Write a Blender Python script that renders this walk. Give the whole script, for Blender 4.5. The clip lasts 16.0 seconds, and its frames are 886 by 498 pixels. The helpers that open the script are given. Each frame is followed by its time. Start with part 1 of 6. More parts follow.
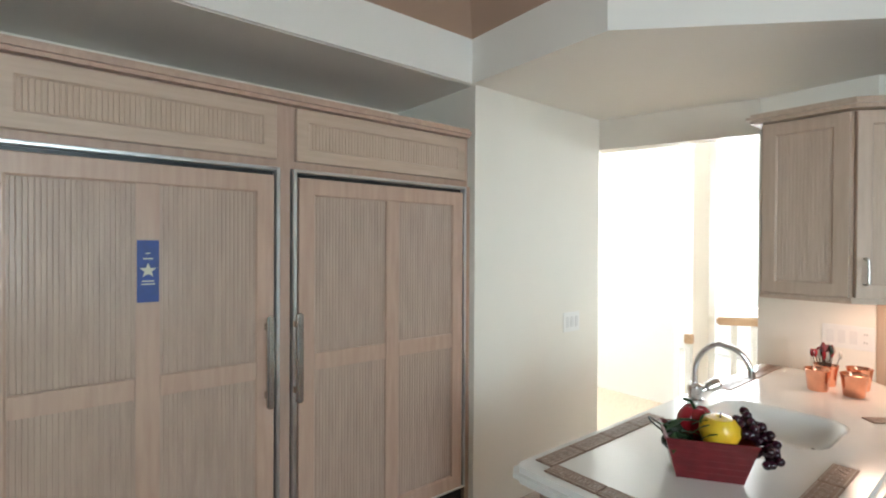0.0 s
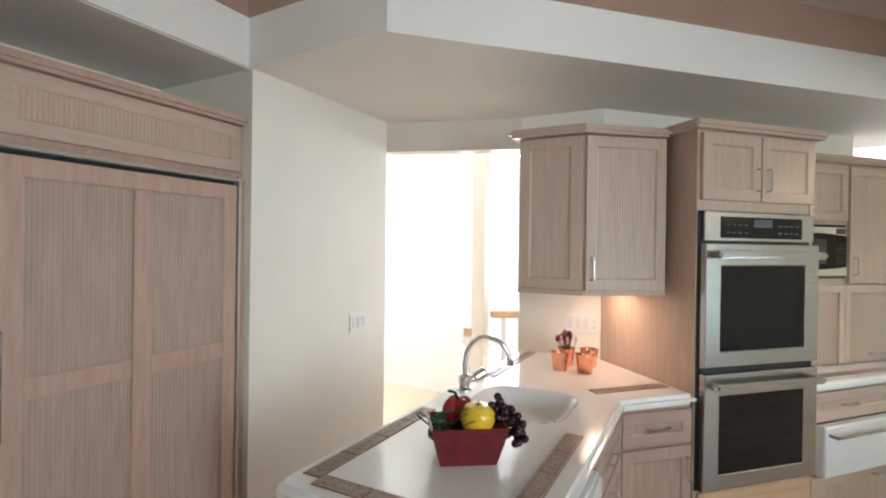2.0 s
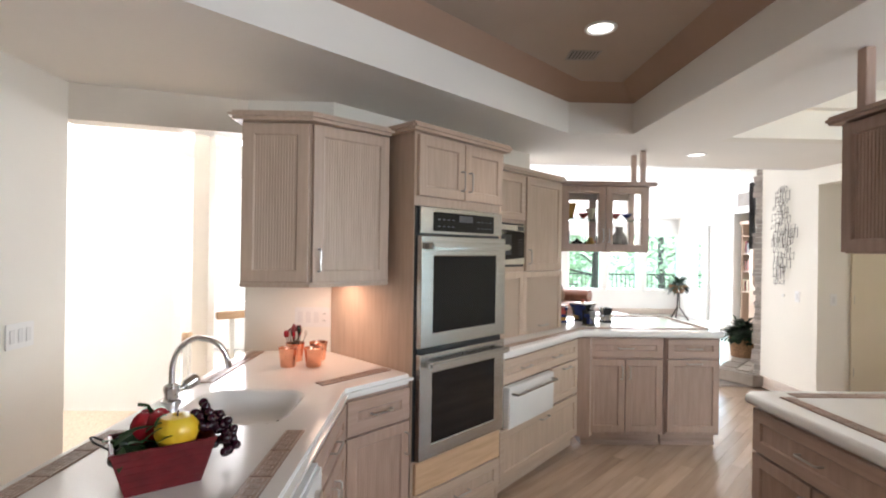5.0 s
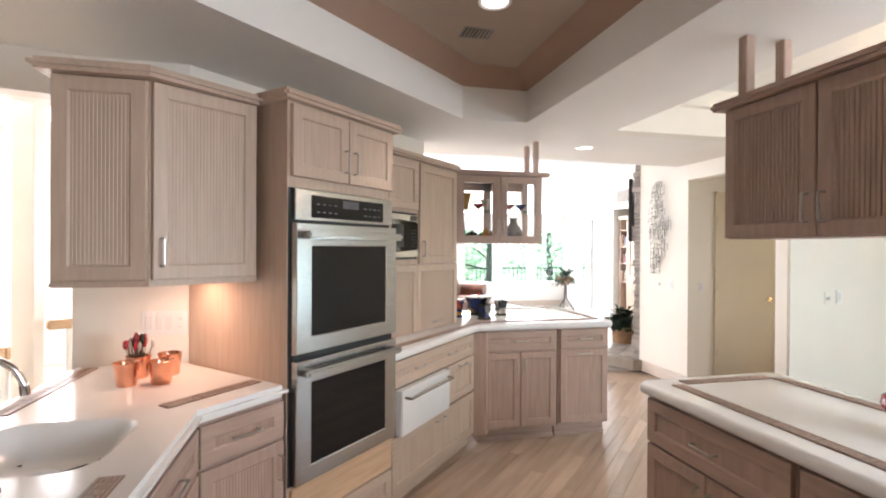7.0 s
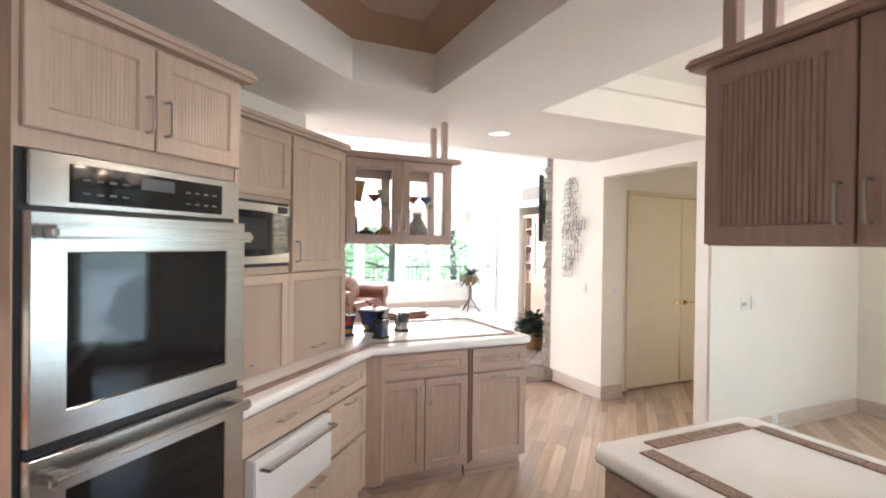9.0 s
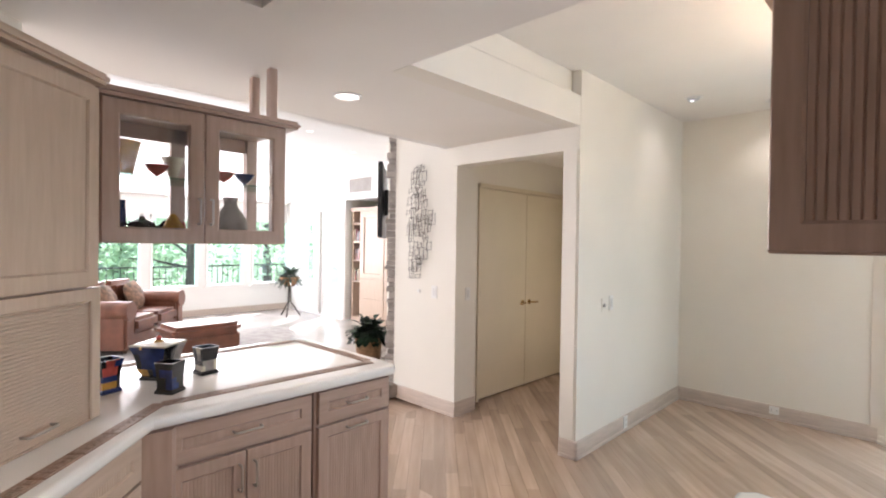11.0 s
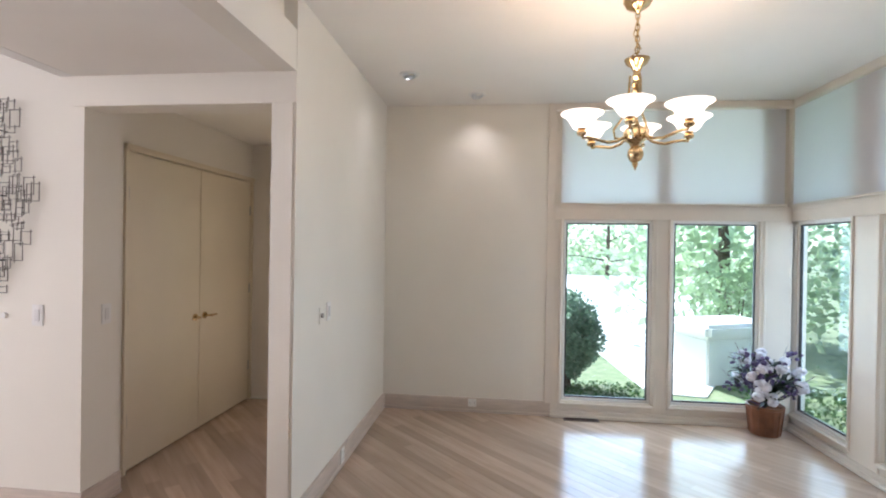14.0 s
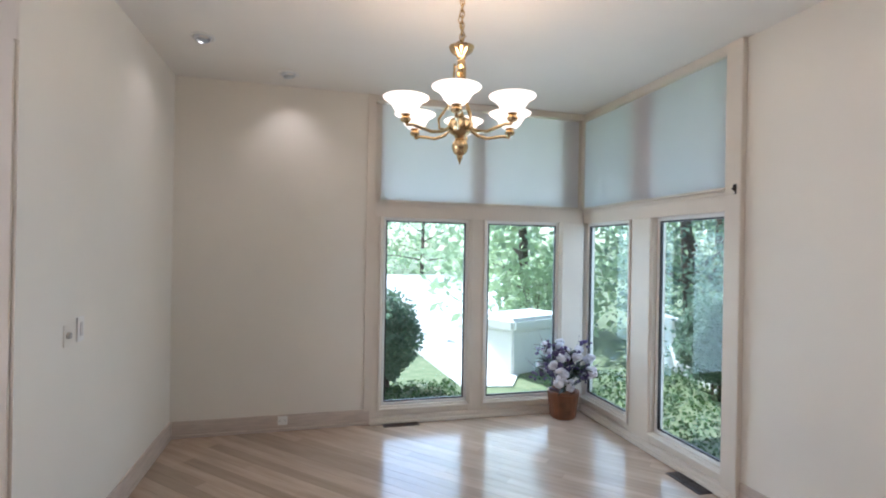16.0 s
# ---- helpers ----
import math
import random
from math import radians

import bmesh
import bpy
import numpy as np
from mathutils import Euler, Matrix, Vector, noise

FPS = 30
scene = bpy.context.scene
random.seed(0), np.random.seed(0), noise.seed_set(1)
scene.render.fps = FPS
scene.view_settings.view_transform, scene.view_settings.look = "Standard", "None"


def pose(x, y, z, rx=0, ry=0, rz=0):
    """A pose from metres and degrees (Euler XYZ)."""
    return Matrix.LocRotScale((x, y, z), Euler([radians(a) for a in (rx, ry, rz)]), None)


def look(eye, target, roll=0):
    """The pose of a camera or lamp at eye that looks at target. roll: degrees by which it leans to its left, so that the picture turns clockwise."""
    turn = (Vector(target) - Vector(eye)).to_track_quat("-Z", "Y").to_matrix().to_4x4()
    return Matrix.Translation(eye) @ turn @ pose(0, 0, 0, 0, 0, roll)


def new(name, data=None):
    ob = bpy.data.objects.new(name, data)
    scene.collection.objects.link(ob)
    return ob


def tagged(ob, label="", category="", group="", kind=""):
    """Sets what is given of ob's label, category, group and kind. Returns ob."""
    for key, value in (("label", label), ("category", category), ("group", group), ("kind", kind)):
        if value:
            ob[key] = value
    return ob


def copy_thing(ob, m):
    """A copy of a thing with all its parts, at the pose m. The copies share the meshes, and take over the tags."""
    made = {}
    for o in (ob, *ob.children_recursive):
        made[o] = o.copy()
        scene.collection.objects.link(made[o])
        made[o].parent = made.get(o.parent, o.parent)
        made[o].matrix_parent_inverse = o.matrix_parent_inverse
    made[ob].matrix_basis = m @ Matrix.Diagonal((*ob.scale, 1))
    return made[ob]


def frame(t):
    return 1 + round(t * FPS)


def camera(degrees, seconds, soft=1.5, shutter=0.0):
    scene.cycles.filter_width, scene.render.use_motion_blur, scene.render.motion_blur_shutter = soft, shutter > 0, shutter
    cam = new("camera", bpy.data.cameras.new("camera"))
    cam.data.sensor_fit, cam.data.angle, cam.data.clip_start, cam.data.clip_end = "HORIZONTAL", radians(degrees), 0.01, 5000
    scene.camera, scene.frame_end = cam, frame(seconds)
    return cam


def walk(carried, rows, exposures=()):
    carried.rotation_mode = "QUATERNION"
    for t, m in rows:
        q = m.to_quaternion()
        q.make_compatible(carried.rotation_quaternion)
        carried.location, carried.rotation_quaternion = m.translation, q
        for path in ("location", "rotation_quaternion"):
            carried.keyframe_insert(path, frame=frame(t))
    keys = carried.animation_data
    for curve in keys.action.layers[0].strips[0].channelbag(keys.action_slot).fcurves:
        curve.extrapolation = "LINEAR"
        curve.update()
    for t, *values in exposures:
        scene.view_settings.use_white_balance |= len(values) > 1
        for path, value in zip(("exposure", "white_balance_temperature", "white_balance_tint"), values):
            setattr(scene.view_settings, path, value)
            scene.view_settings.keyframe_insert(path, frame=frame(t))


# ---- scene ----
cam = camera(84.0, 16.0, soft=2.0)
PATH = [
    (0, (0.713, 0.69, 1.545), (1.977, 2.24, 1.528), 0.3),
    (0.5, (0.744, 0.684, 1.542), (2.097, 2.156, 1.532), 0.5),
    (1, (0.77, 0.682, 1.543), (2.256, 2.02, 1.53), 0.5),
    (1.5, (0.8, 0.676, 1.538), (2.43, 1.835, 1.529), 0.6),
    (2, (0.824, 0.667, 1.538), (2.589, 1.606, 1.533), 0.8),
    (2.5, (0.841, 0.667, 1.528), (2.709, 1.382, 1.529), 0.8),
    (3, (0.852, 0.654, 1.523), (2.786, 1.163, 1.528), 0.8),
    (3.5, (0.868, 0.644, 1.517), (2.839, 0.978, 1.523), 0.7),
    (4, (0.878, 0.623, 1.517), (2.869, 0.814, 1.522), 0.8),
    (6.5, (1.04, 0.602, 1.475), (3.009, 0.25, 1.474), 0.4),
    (7, (1.16, 0.537, 1.472), (3.107, 0.08, 1.467), 0.3),
    (7.5, (1.322, 0.456, 1.493), (3.241, -0.107, 1.484), 0.4),
    (8, (1.488, 0.397, 1.493), (3.379, -0.253, 1.485), 0.5),
    (10.5, (2.504, 0.048, 1.527), (4.065, -1.201, 1.5), 0.9),
    (11, (2.711, -0.027, 1.527), (4.11, -1.456, 1.501), 0.8),
    (11.5, (2.869, -0.154, 1.505), (4.132, -1.704, 1.481), 0.8),
    (12, (3.04, -0.266, 1.485), (4.141, -1.936, 1.473), 0.9),
    (12.5, (3.197, -0.392, 1.496), (4.137, -2.158, 1.48), 0.8),
    (13, (3.327, -0.507, 1.49), (4.044, -2.374, 1.476), 0.9),
    (13.5, (3.385, -0.628, 1.475), (3.856, -2.572, 1.468), 0.7),
    (14, (3.427, -0.771, 1.483), (3.649, -2.759, 1.472), 0.9),
    (14.5, (3.423, -0.881, 1.479), (3.425, -2.881, 1.477), 0.8),
    (15, (3.407, -0.954, 1.473), (3.22, -2.946, 1.476), 0.8),
    (15.5, (3.406, -1.016, 1.475), (3.047, -2.983, 1.477), 0.9),
    (16, (3.412, -1.068, 1.472), (2.907, -3.003, 1.473), 1.0),
]
walk(cam, [(t, look(eye, target, roll)) for t, eye, target, roll in PATH],
     exposures=[(0, 2.45, 5800, 4), (3, 2.38, 5950, 11), (4.2, 2.30, 6000, 13), (7, 2.58, 6150, 17), (8, 2.58, 6200, 18), (11, 2.25, 6150, 20), (13, 2.04, 6100, 21), (14.5, 1.72, 6000, 22), (16, 1.52, 5900, 22)])

# ---------------------------------------------------------------- light
world = bpy.data.worlds.new("world")
scene.world = world
world.use_nodes = True
_n = world.node_tree.nodes
_sky = _n.new("ShaderNodeTexSky")
_sky.sky_type = "NISHITA"
_sky.sun_disc = False
_sky.sun_elevation, _sky.sun_rotation = radians(51), radians(146)
_n["Background"].inputs["Strength"].default_value = 0.15
world.node_tree.links.new(_sky.outputs[0], _n["Background"].inputs["Color"])


def lamp(name, kind, m, energy, color=(1, 1, 1), **more):
    data = bpy.data.lights.new(name, kind)
    data.energy, data.color = energy, color
    if kind == "AREA":
        data.shape = "RECTANGLE"
        data.size, data.size_y = more["size"]
    elif kind == "SUN":
        data.angle = radians(0.5)
    elif kind == "SPOT":
        data.spot_size, data.spot_blend, data.shadow_soft_size = radians(more["cone"]), 0.9, 0.05
    else:
        data.shadow_soft_size = more["size"]
    ob = new(name, data)
    ob.matrix_world = m
    return ob


# sun from the east-south-east, high
lamp("sun", "SUN", look((13.0, -12.5, 11.0), (8.0, -5.0, 0)), 4.5, (1.0, 0.95, 0.88))
# sky light in the openings of the windows
lamp("sky_living", "AREA", look((12.85, -1.2, 1.5), (5, -1.2, 2.1)), 79, (1.0, 0.98, 0.96), size=(7.5, 1.6))
# overhead fill lamp added out of view to brighten the stairwell
lamp("stair_top_fill", "AREA", look((4.6, 3.2, 4.1), (4.4, 3.1, 0)), 62, (1.0, 0.97, 0.92), size=(2.4, 2.2))
# sky light of the stair and dining windows
lamp("sky_stair", "AREA", look((8.0, 3.2, 2.2), (4.0, 1.8, 0.9)), 40, (1.0, 0.97, 0.92), size=(2.2, 2.6))
lamp("sky_dining_south", "AREA", look((2.0, -5.42, 1.0), (2.4, 0, 1.0)), 9.0, (0.87, 0.945, 1.0), size=(1.7, 1.6))
lamp("sky_dining_west", "AREA", look((0.72, -4.4, 1.0), (5, -4.2, 1.0)), 5.0, (0.87, 0.95, 1.0), size=(1.7, 1.6))
# fill lamp added behind the walker to brighten the kitchen
lamp("kitchen_fill", "AREA", look((0.2, -2.0, 1.75), (4.6, 1.5, 2.6)), 16, (0.90, 0.96, 1.0), size=(1.0, 1.3))
# warm fill lamp added at the unseen end of the hall
lamp("hall_fill", "AREA", look((4.86, -5.33, 1.2), (5.6, -3.0, 1.3)), 0.95, (1.0, 0.80, 0.56), size=(0.28, 1.7))

# ---------------------------------------------------------------- materials


def mat(name, color, rough=0.5, metal=0.0, vary=0.06, scale=6.0, bump=0.0, bump_scale=80.0, stretch=(1, 1, 1), color2=None,
        coat=0.0, emit=0.0, random=0.0, spec=None):
    m = bpy.data.materials.new(name)
    m.use_nodes = True
    nodes, links = m.node_tree.nodes, m.node_tree.links
    b = nodes["Principled BSDF"]
    b.inputs["Roughness"].default_value, b.inputs["Metallic"].default_value = rough, metal
    b.inputs["Coat Weight"].default_value = coat
    b.inputs["Coat Roughness"].default_value = 0.15
    if spec is not None:
        b.inputs["Specular IOR Level"].default_value = spec
    co = nodes.new("ShaderNodeTexCoord")
    mp = nodes.new("ShaderNodeMapping")
    mp.inputs["Scale"].default_value = stretch
    links.new(co.outputs["Object"], mp.inputs["Vector"])
    big = nodes.new("ShaderNodeTexNoise")
    big.inputs["Scale"].default_value, big.inputs["Detail"].default_value = scale, 6
    links.new(mp.outputs[0], big.inputs["Vector"])
    ramp = nodes.new("ShaderNodeMix")
    ramp.data_type = "RGBA"
    c2 = color2 or tuple(max(0, c * (1 - vary * 3)) for c in color)
    c1 = color if color2 else tuple(min(1, c * (1 + vary)) for c in color)
    ramp.inputs[6].default_value, ramp.inputs[7].default_value = (*c1, 1), (*c2, 1)
    sharp = nodes.new("ShaderNodeMapRange")
    sharp.inputs["From Min"].default_value, sharp.inputs["From Max"].default_value = 0.35, 0.7
    links.new(big.outputs["Fac"], sharp.inputs["Value"])
    links.new(sharp.outputs[0], ramp.inputs[0])
    out = ramp.outputs[2]
    if random:
        info = nodes.new("ShaderNodeObjectInfo")
        geo = nodes.new("ShaderNodeNewGeometry")
        add = nodes.new("ShaderNodeMath")
        add.operation = "ADD"
        links.new(info.outputs["Random"], add.inputs[0])
        links.new(geo.outputs["Random Per Island"], add.inputs[1])
        fr = nodes.new("ShaderNodeMath")
        fr.operation = "FRACT"
        links.new(add.outputs[0], fr.inputs[0])
        rng = nodes.new("ShaderNodeMapRange")
        rng.inputs["To Min"].default_value, rng.inputs["To Max"].default_value = 1 - random, 1 + random
        links.new(fr.outputs[0], rng.inputs["Value"])
        hsv = nodes.new("ShaderNodeHueSaturation")
        links.new(rng.outputs[0], hsv.inputs["Value"])
        links.new(out, hsv.inputs["Color"])
        out = hsv.outputs[0]
    links.new(out, b.inputs["Base Color"])
    if bump:
        fine = nodes.new("ShaderNodeTexNoise")
        fine.inputs["Scale"].default_value, fine.inputs["Detail"].default_value = bump_scale, 4
        links.new(mp.outputs[0], fine.inputs["Vector"])
        bp = nodes.new("ShaderNodeBump")
        bp.inputs["Strength"].default_value, bp.inputs["Distance"].default_value = bump, 0.002
        links.new(fine.outputs["Fac"], bp.inputs["Height"])
        links.new(bp.outputs[0], b.inputs["Normal"])
    if emit:
        b.inputs["Emission Color"].default_value = (*color, 1)
        b.inputs["Emission Strength"].default_value = emit
    return m


def glass_mat(name, color=(1, 1, 1), rough=0.0):
    m = bpy.data.materials.new(name)
    m.use_nodes = True
    nodes, links = m.node_tree.nodes, m.node_tree.links
    tr = nodes.new("ShaderNodeBsdfTransparent")
    tr.inputs["Color"].default_value = (*color, 1)
    gl = nodes.new("ShaderNodeBsdfGlossy")
    gl.inputs["Roughness"].default_value = rough
    fr = nodes.new("ShaderNodeLayerWeight")
    fr.inputs["Blend"].default_value = 0.5
    pw = nodes.new("ShaderNodeMath")
    pw.operation, pw.inputs[1].default_value = "POWER", 3.5
    links.new(fr.outputs["Facing"], pw.inputs[0])
    ad = nodes.new("ShaderNodeMath")
    ad.operation, ad.inputs[1].default_value, ad.inputs[2].default_value = "MULTIPLY_ADD", 0.55, 0.035
    links.new(pw.outputs[0], ad.inputs[0])
    mx = nodes.new("ShaderNodeMixShader")
    links.new(ad.outputs[0], mx.inputs[0])
    links.new(tr.outputs[0], mx.inputs[1])
    links.new(gl.outputs[0], mx.inputs[2])
    links.new(mx.outputs[0], nodes["Material Output"].inputs["Surface"])
    return m


PAINT = mat("cream_wall_paint", (0.82, 0.782, 0.70), 0.55, vary=0.015, scale=1.2, bump=0.08, bump_scale=220)
CEIL = mat("ceiling_paint", (0.85, 0.82, 0.765), 0.8, vary=0.015, scale=1.0, bump=0.1, bump_scale=160)
WHITE = mat("white_paint", (0.82, 0.81, 0.78), 0.5, vary=0.01, scale=2.0, bump=0.05, bump_scale=200)
TAUPE = mat("taupe_tray_paint", (0.45, 0.36, 0.285), 0.7, vary=0.03, scale=1.5, bump=0.08, bump_scale=160)
# tan paint, made redder to carry the bounce light at the tray's edges
TAN = mat("tan_tray_bounce", (0.40, 0.27, 0.195), 0.7, vary=0.03, scale=1.5, bump=0.08, bump_scale=160)
TRIM = mat("trim_paint", (0.74, 0.67, 0.58), 0.4, vary=0.02, scale=3.0)
BASE = mat("baseboard_wood", (0.56, 0.47, 0.40), 0.45, vary=0.05, scale=3, stretch=(2, 2, 20), bump=0.1)
DOORP = mat("cream_door_paint", (0.74, 0.66, 0.51), 0.45, vary=0.015, scale=2.0)
OAK = mat("cream_pickled_oak", (0.56, 0.43, 0.33), 0.42, scale=5.0, stretch=(9, 9, 0.9), color2=(0.49, 0.37, 0.278), bump=0.12, bump_scale=30, coat=0.1)
OAKH = mat("cream_pickled_oak_rail", (0.56, 0.43, 0.33), 0.42, scale=5.0, stretch=(0.9, 9, 9), color2=(0.49, 0.37, 0.278), bump=0.12, bump_scale=30, coat=0.1)
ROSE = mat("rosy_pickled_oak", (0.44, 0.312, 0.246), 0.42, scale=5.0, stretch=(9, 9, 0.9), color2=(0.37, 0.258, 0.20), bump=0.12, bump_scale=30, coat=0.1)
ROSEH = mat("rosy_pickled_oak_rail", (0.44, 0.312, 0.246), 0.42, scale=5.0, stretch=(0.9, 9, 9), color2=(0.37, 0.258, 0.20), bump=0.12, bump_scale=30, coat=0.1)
PANEL = mat("grey_pickled_oak_panel", (0.48, 0.365, 0.292), 0.42, scale=5.0, stretch=(9, 9, 0.9), color2=(0.41, 0.307, 0.242), bump=0.12, bump_scale=30, coat=0.1)
PINK = mat("pink_pickled_oak_rail", (0.53, 0.375, 0.29), 0.42, scale=5.0, stretch=(9, 9, 0.9), color2=(0.45, 0.31, 0.232), bump=0.12, bump_scale=30, coat=0.1)
CREAM_OAK, ROSY_OAK = (OAK, OAKH), (ROSE, ROSEH)
OAKY = mat("honey_oak_drawer", (0.66, 0.45, 0.28), 0.45, scale=5.0, stretch=(0.9, 9, 9), color2=(0.56, 0.36, 0.21), bump=0.18, bump_scale=30)
PLANK = mat("whitewashed_plank", (0.49, 0.365, 0.275), 0.19, scale=2.4, stretch=(0.9, 9, 1), color2=(0.39, 0.283, 0.208), bump=0.05, bump_scale=14, random=0.19, coat=0.18)
SOLID = mat("white_solid_surface", (0.80, 0.785, 0.75), 0.16, vary=0.01, scale=3.0, coat=0.2)
TILE = mat("brown_glazed_tile", (0.22, 0.125, 0.085), 0.35, scale=40, color2=(0.31, 0.20, 0.145), bump=0.5, bump_scale=60, random=0.12)
RELIEF = mat("tile_relief", (0.42, 0.32, 0.25), 0.4, scale=60, vary=0.1)
STEEL = mat("brushed_steel", (0.50, 0.485, 0.465), 0.24, 1.0, scale=4.0, vary=0.05, stretch=(1, 1, 60), bump=0.05)
CHROME = mat("chrome", (0.75, 0.75, 0.76), 0.07, 1.0, vary=0.01)
NICKEL = mat("satin_nickel", (0.50, 0.475, 0.445), 0.34, 1.0, vary=0.03)
ALU = mat("aluminium_trim", (0.70, 0.72, 0.74), 0.3, 1.0, vary=0.03)
BLACKG = mat("black_oven_glass", (0.006, 0.006, 0.007), 0.05, vary=0.05, spec=0.35)
BLACK = mat("black_plastic", (0.012, 0.012, 0.013), 0.35, vary=0.1)
GREY = mat("grey_display", (0.10, 0.105, 0.115), 0.2, vary=0.1)
ENAMEL = mat("white_enamel", (0.78, 0.77, 0.75), 0.2, vary=0.01)
COPPER = mat("copper", (0.82, 0.42, 0.28), 0.2, 1.0, vary=0.06, scale=20)
BRASS = mat("polished_brass", (0.62, 0.46, 0.25), 0.16, 1.0, vary=0.05, scale=20)
REDC = mat("red_lacquer_basket", (0.15, 0.012, 0.016), 0.28, scale=30, vary=0.1, coat=0.3)
REDP = mat("red_pepper_skin", (0.33, 0.012, 0.02), 0.25, scale=9, vary=0.1)
YELL = mat("yellow_apple_skin", (0.80, 0.55, 0.03), 0.3, scale=12, color2=(0.78, 0.43, 0.02))
GRAPE = mat("purple_grape_skin", (0.04, 0.008, 0.018), 0.25, scale=30, vary=0.2, random=0.3)
GREEN = mat("dark_green_skin", (0.015, 0.035, 0.012), 0.25, scale=14, vary=0.2)
LEAF = mat("leaf_green", (0.035, 0.085, 0.028), 0.5, scale=10, vary=0.2, random=0.45)
LEAFD = mat("dark_leaf", (0.018, 0.040, 0.018), 0.45, scale=10, vary=0.2, random=0.4)
CLAY = mat("brown_glazed_pot", (0.22, 0.085, 0.04), 0.4, scale=12, vary=0.12, bump=0.3)
WICKER = mat("wicker", (0.27, 0.15, 0.07), 0.7, scale=40, vary=0.15, bump=0.8)
LEATHER = mat("brown_leather", (0.205, 0.08, 0.046), 0.38, scale=6, vary=0.1, bump=0.35, bump_scale=60)
CUSH = mat("patterned_cushion", (0.34, 0.20, 0.13), 0.85, scale=16, color2=(0.07, 0.06, 0.045), bump=0.3)
STONE = mat("stacked_stone", (0.50, 0.46, 0.42), 0.85, scale=9, color2=(0.32, 0.29, 0.27), bump=0.7, bump_scale=40, random=0.3)
FLAG = mat("brown_grey_flagstone", (0.36, 0.31, 0.265), 0.7, scale=7, color2=(0.26, 0.22, 0.185), bump=0.6, bump_scale=30, random=0.15)
IRON = mat("dark_iron", (0.06, 0.05, 0.042), 0.5, 0.7, vary=0.2, scale=30)
RODS = mat("bronze_rod", (0.14, 0.12, 0.10), 0.45, 0.6, vary=0.2, scale=30)
VENT = mat("grey_vent_metal", (0.34, 0.31, 0.28), 0.5, 0.2, vary=0.05)
VENTD = mat("dark_bronze_vent", (0.05, 0.03, 0.022), 0.45, 0.4, vary=0.1)
BLIND = mat("pleated_shade_cloth", (0.72, 0.71, 0.72), 0.9, vary=0.02, scale=2.0)
CARPET = mat("beige_carpet", (0.60, 0.48, 0.36), 0.95, scale=60, vary=0.08, bump=0.6, bump_scale=300)
LIVFL = mat("polished_grey_tile", (0.47, 0.435, 0.40), 0.14, scale=2.0, color2=(0.39, 0.36, 0.335), random=0.1)
RUG = mat("grey_brown_rug", (0.29, 0.265, 0.245), 0.95, scale=7, color2=(0.42, 0.39, 0.365), bump=0.6, bump_scale=200)
GRASS = mat("grass", (0.11, 0.15, 0.065), 0.9, scale=8, color2=(0.19, 0.21, 0.11), bump=0.6, bump_scale=60)
CONC = mat("pale_concrete", (0.72, 0.70, 0.66), 0.85, scale=3, vary=0.06, bump=0.3)
BARK = mat("bark", (0.10, 0.07, 0.05), 0.9, scale=14, vary=0.2, bump=0.8)
HEDGE = mat("hedge_leaf", (0.12, 0.19, 0.14), 0.6, scale=10, vary=0.2, random=0.5)
TREELEAF = mat("tree_leaf", (0.14, 0.21, 0.115), 0.55, scale=3, vary=0.25, random=0.5)
RIBBON = mat("blue_satin_ribbon", (0.010, 0.035, 0.24), 0.35, scale=20, vary=0.1)
GOLDP = mat("gold_print", (0.55, 0.52, 0.45), 0.4, vary=0.05)
POTB = mat("black_glazed_ceramic", (0.010, 0.010, 0.011), 0.12, scale=14, vary=0.2)
POTR = mat("red_glazed_ceramic", (0.42, 0.075, 0.06), 0.2, scale=14, vary=0.2)
POTW = mat("cream_glazed_ceramic", (0.62, 0.56, 0.42), 0.2, scale=14, vary=0.1)
POTBL = mat("blue_glazed_ceramic", (0.018, 0.032, 0.12), 0.2, scale=14, vary=0.2)
POTG = mat("grey_stoneware", (0.27, 0.24, 0.22), 0.5, scale=14, vary=0.15)
POTO = mat("ochre_glazed_ceramic", (0.45, 0.24, 0.05), 0.2, scale=14, vary=0.15)
PETALW = mat("white_petal", (0.72, 0.70, 0.76), 0.7, scale=20, vary=0.08)
PETALP = mat("purple_petal", (0.12, 0.08, 0.20), 0.7, scale=20, vary=0.2, random=0.3)
SHADE = mat("frosted_shade_glass", (1.0, 0.90, 0.76), 0.4, vary=0.01, emit=0.5)
LENS = mat("lit_lamp_lens", (1.0, 0.95, 0.85), 0.4, vary=0.01, emit=0.7)


def thin(m, color, amount):
    """Lets light through a thin sheet, such as a leaf or a shade."""
    nodes, links = m.node_tree.nodes, m.node_tree.links
    tr = nodes.new("ShaderNodeBsdfTranslucent")
    tr.inputs["Color"].default_value = (*color, 1)
    mx = nodes.new("ShaderNodeMixShader")
    mx.inputs[0].default_value = amount
    links.new(nodes["Principled BSDF"].outputs[0], mx.inputs[1])
    links.new(tr.outputs[0], mx.inputs[2])
    links.new(mx.outputs[0], nodes["Material Output"].inputs["Surface"])


thin(BLIND, (0.86, 0.82, 0.845), 0.62)
thin(TREELEAF, (0.58, 0.72, 0.44), 0.6)
thin(HEDGE, (0.30, 0.44, 0.30), 0.4)
thin(LEAF, (0.10, 0.20, 0.05), 0.3)
GLASS = glass_mat("clear_glass")
GLASSG = glass_mat("green_edged_glass", (0.72, 0.88, 0.83))
GLASSW = glass_mat("window_glass", (0.87, 0.975, 1.0))

# ---------------------------------------------------------------- building helpers


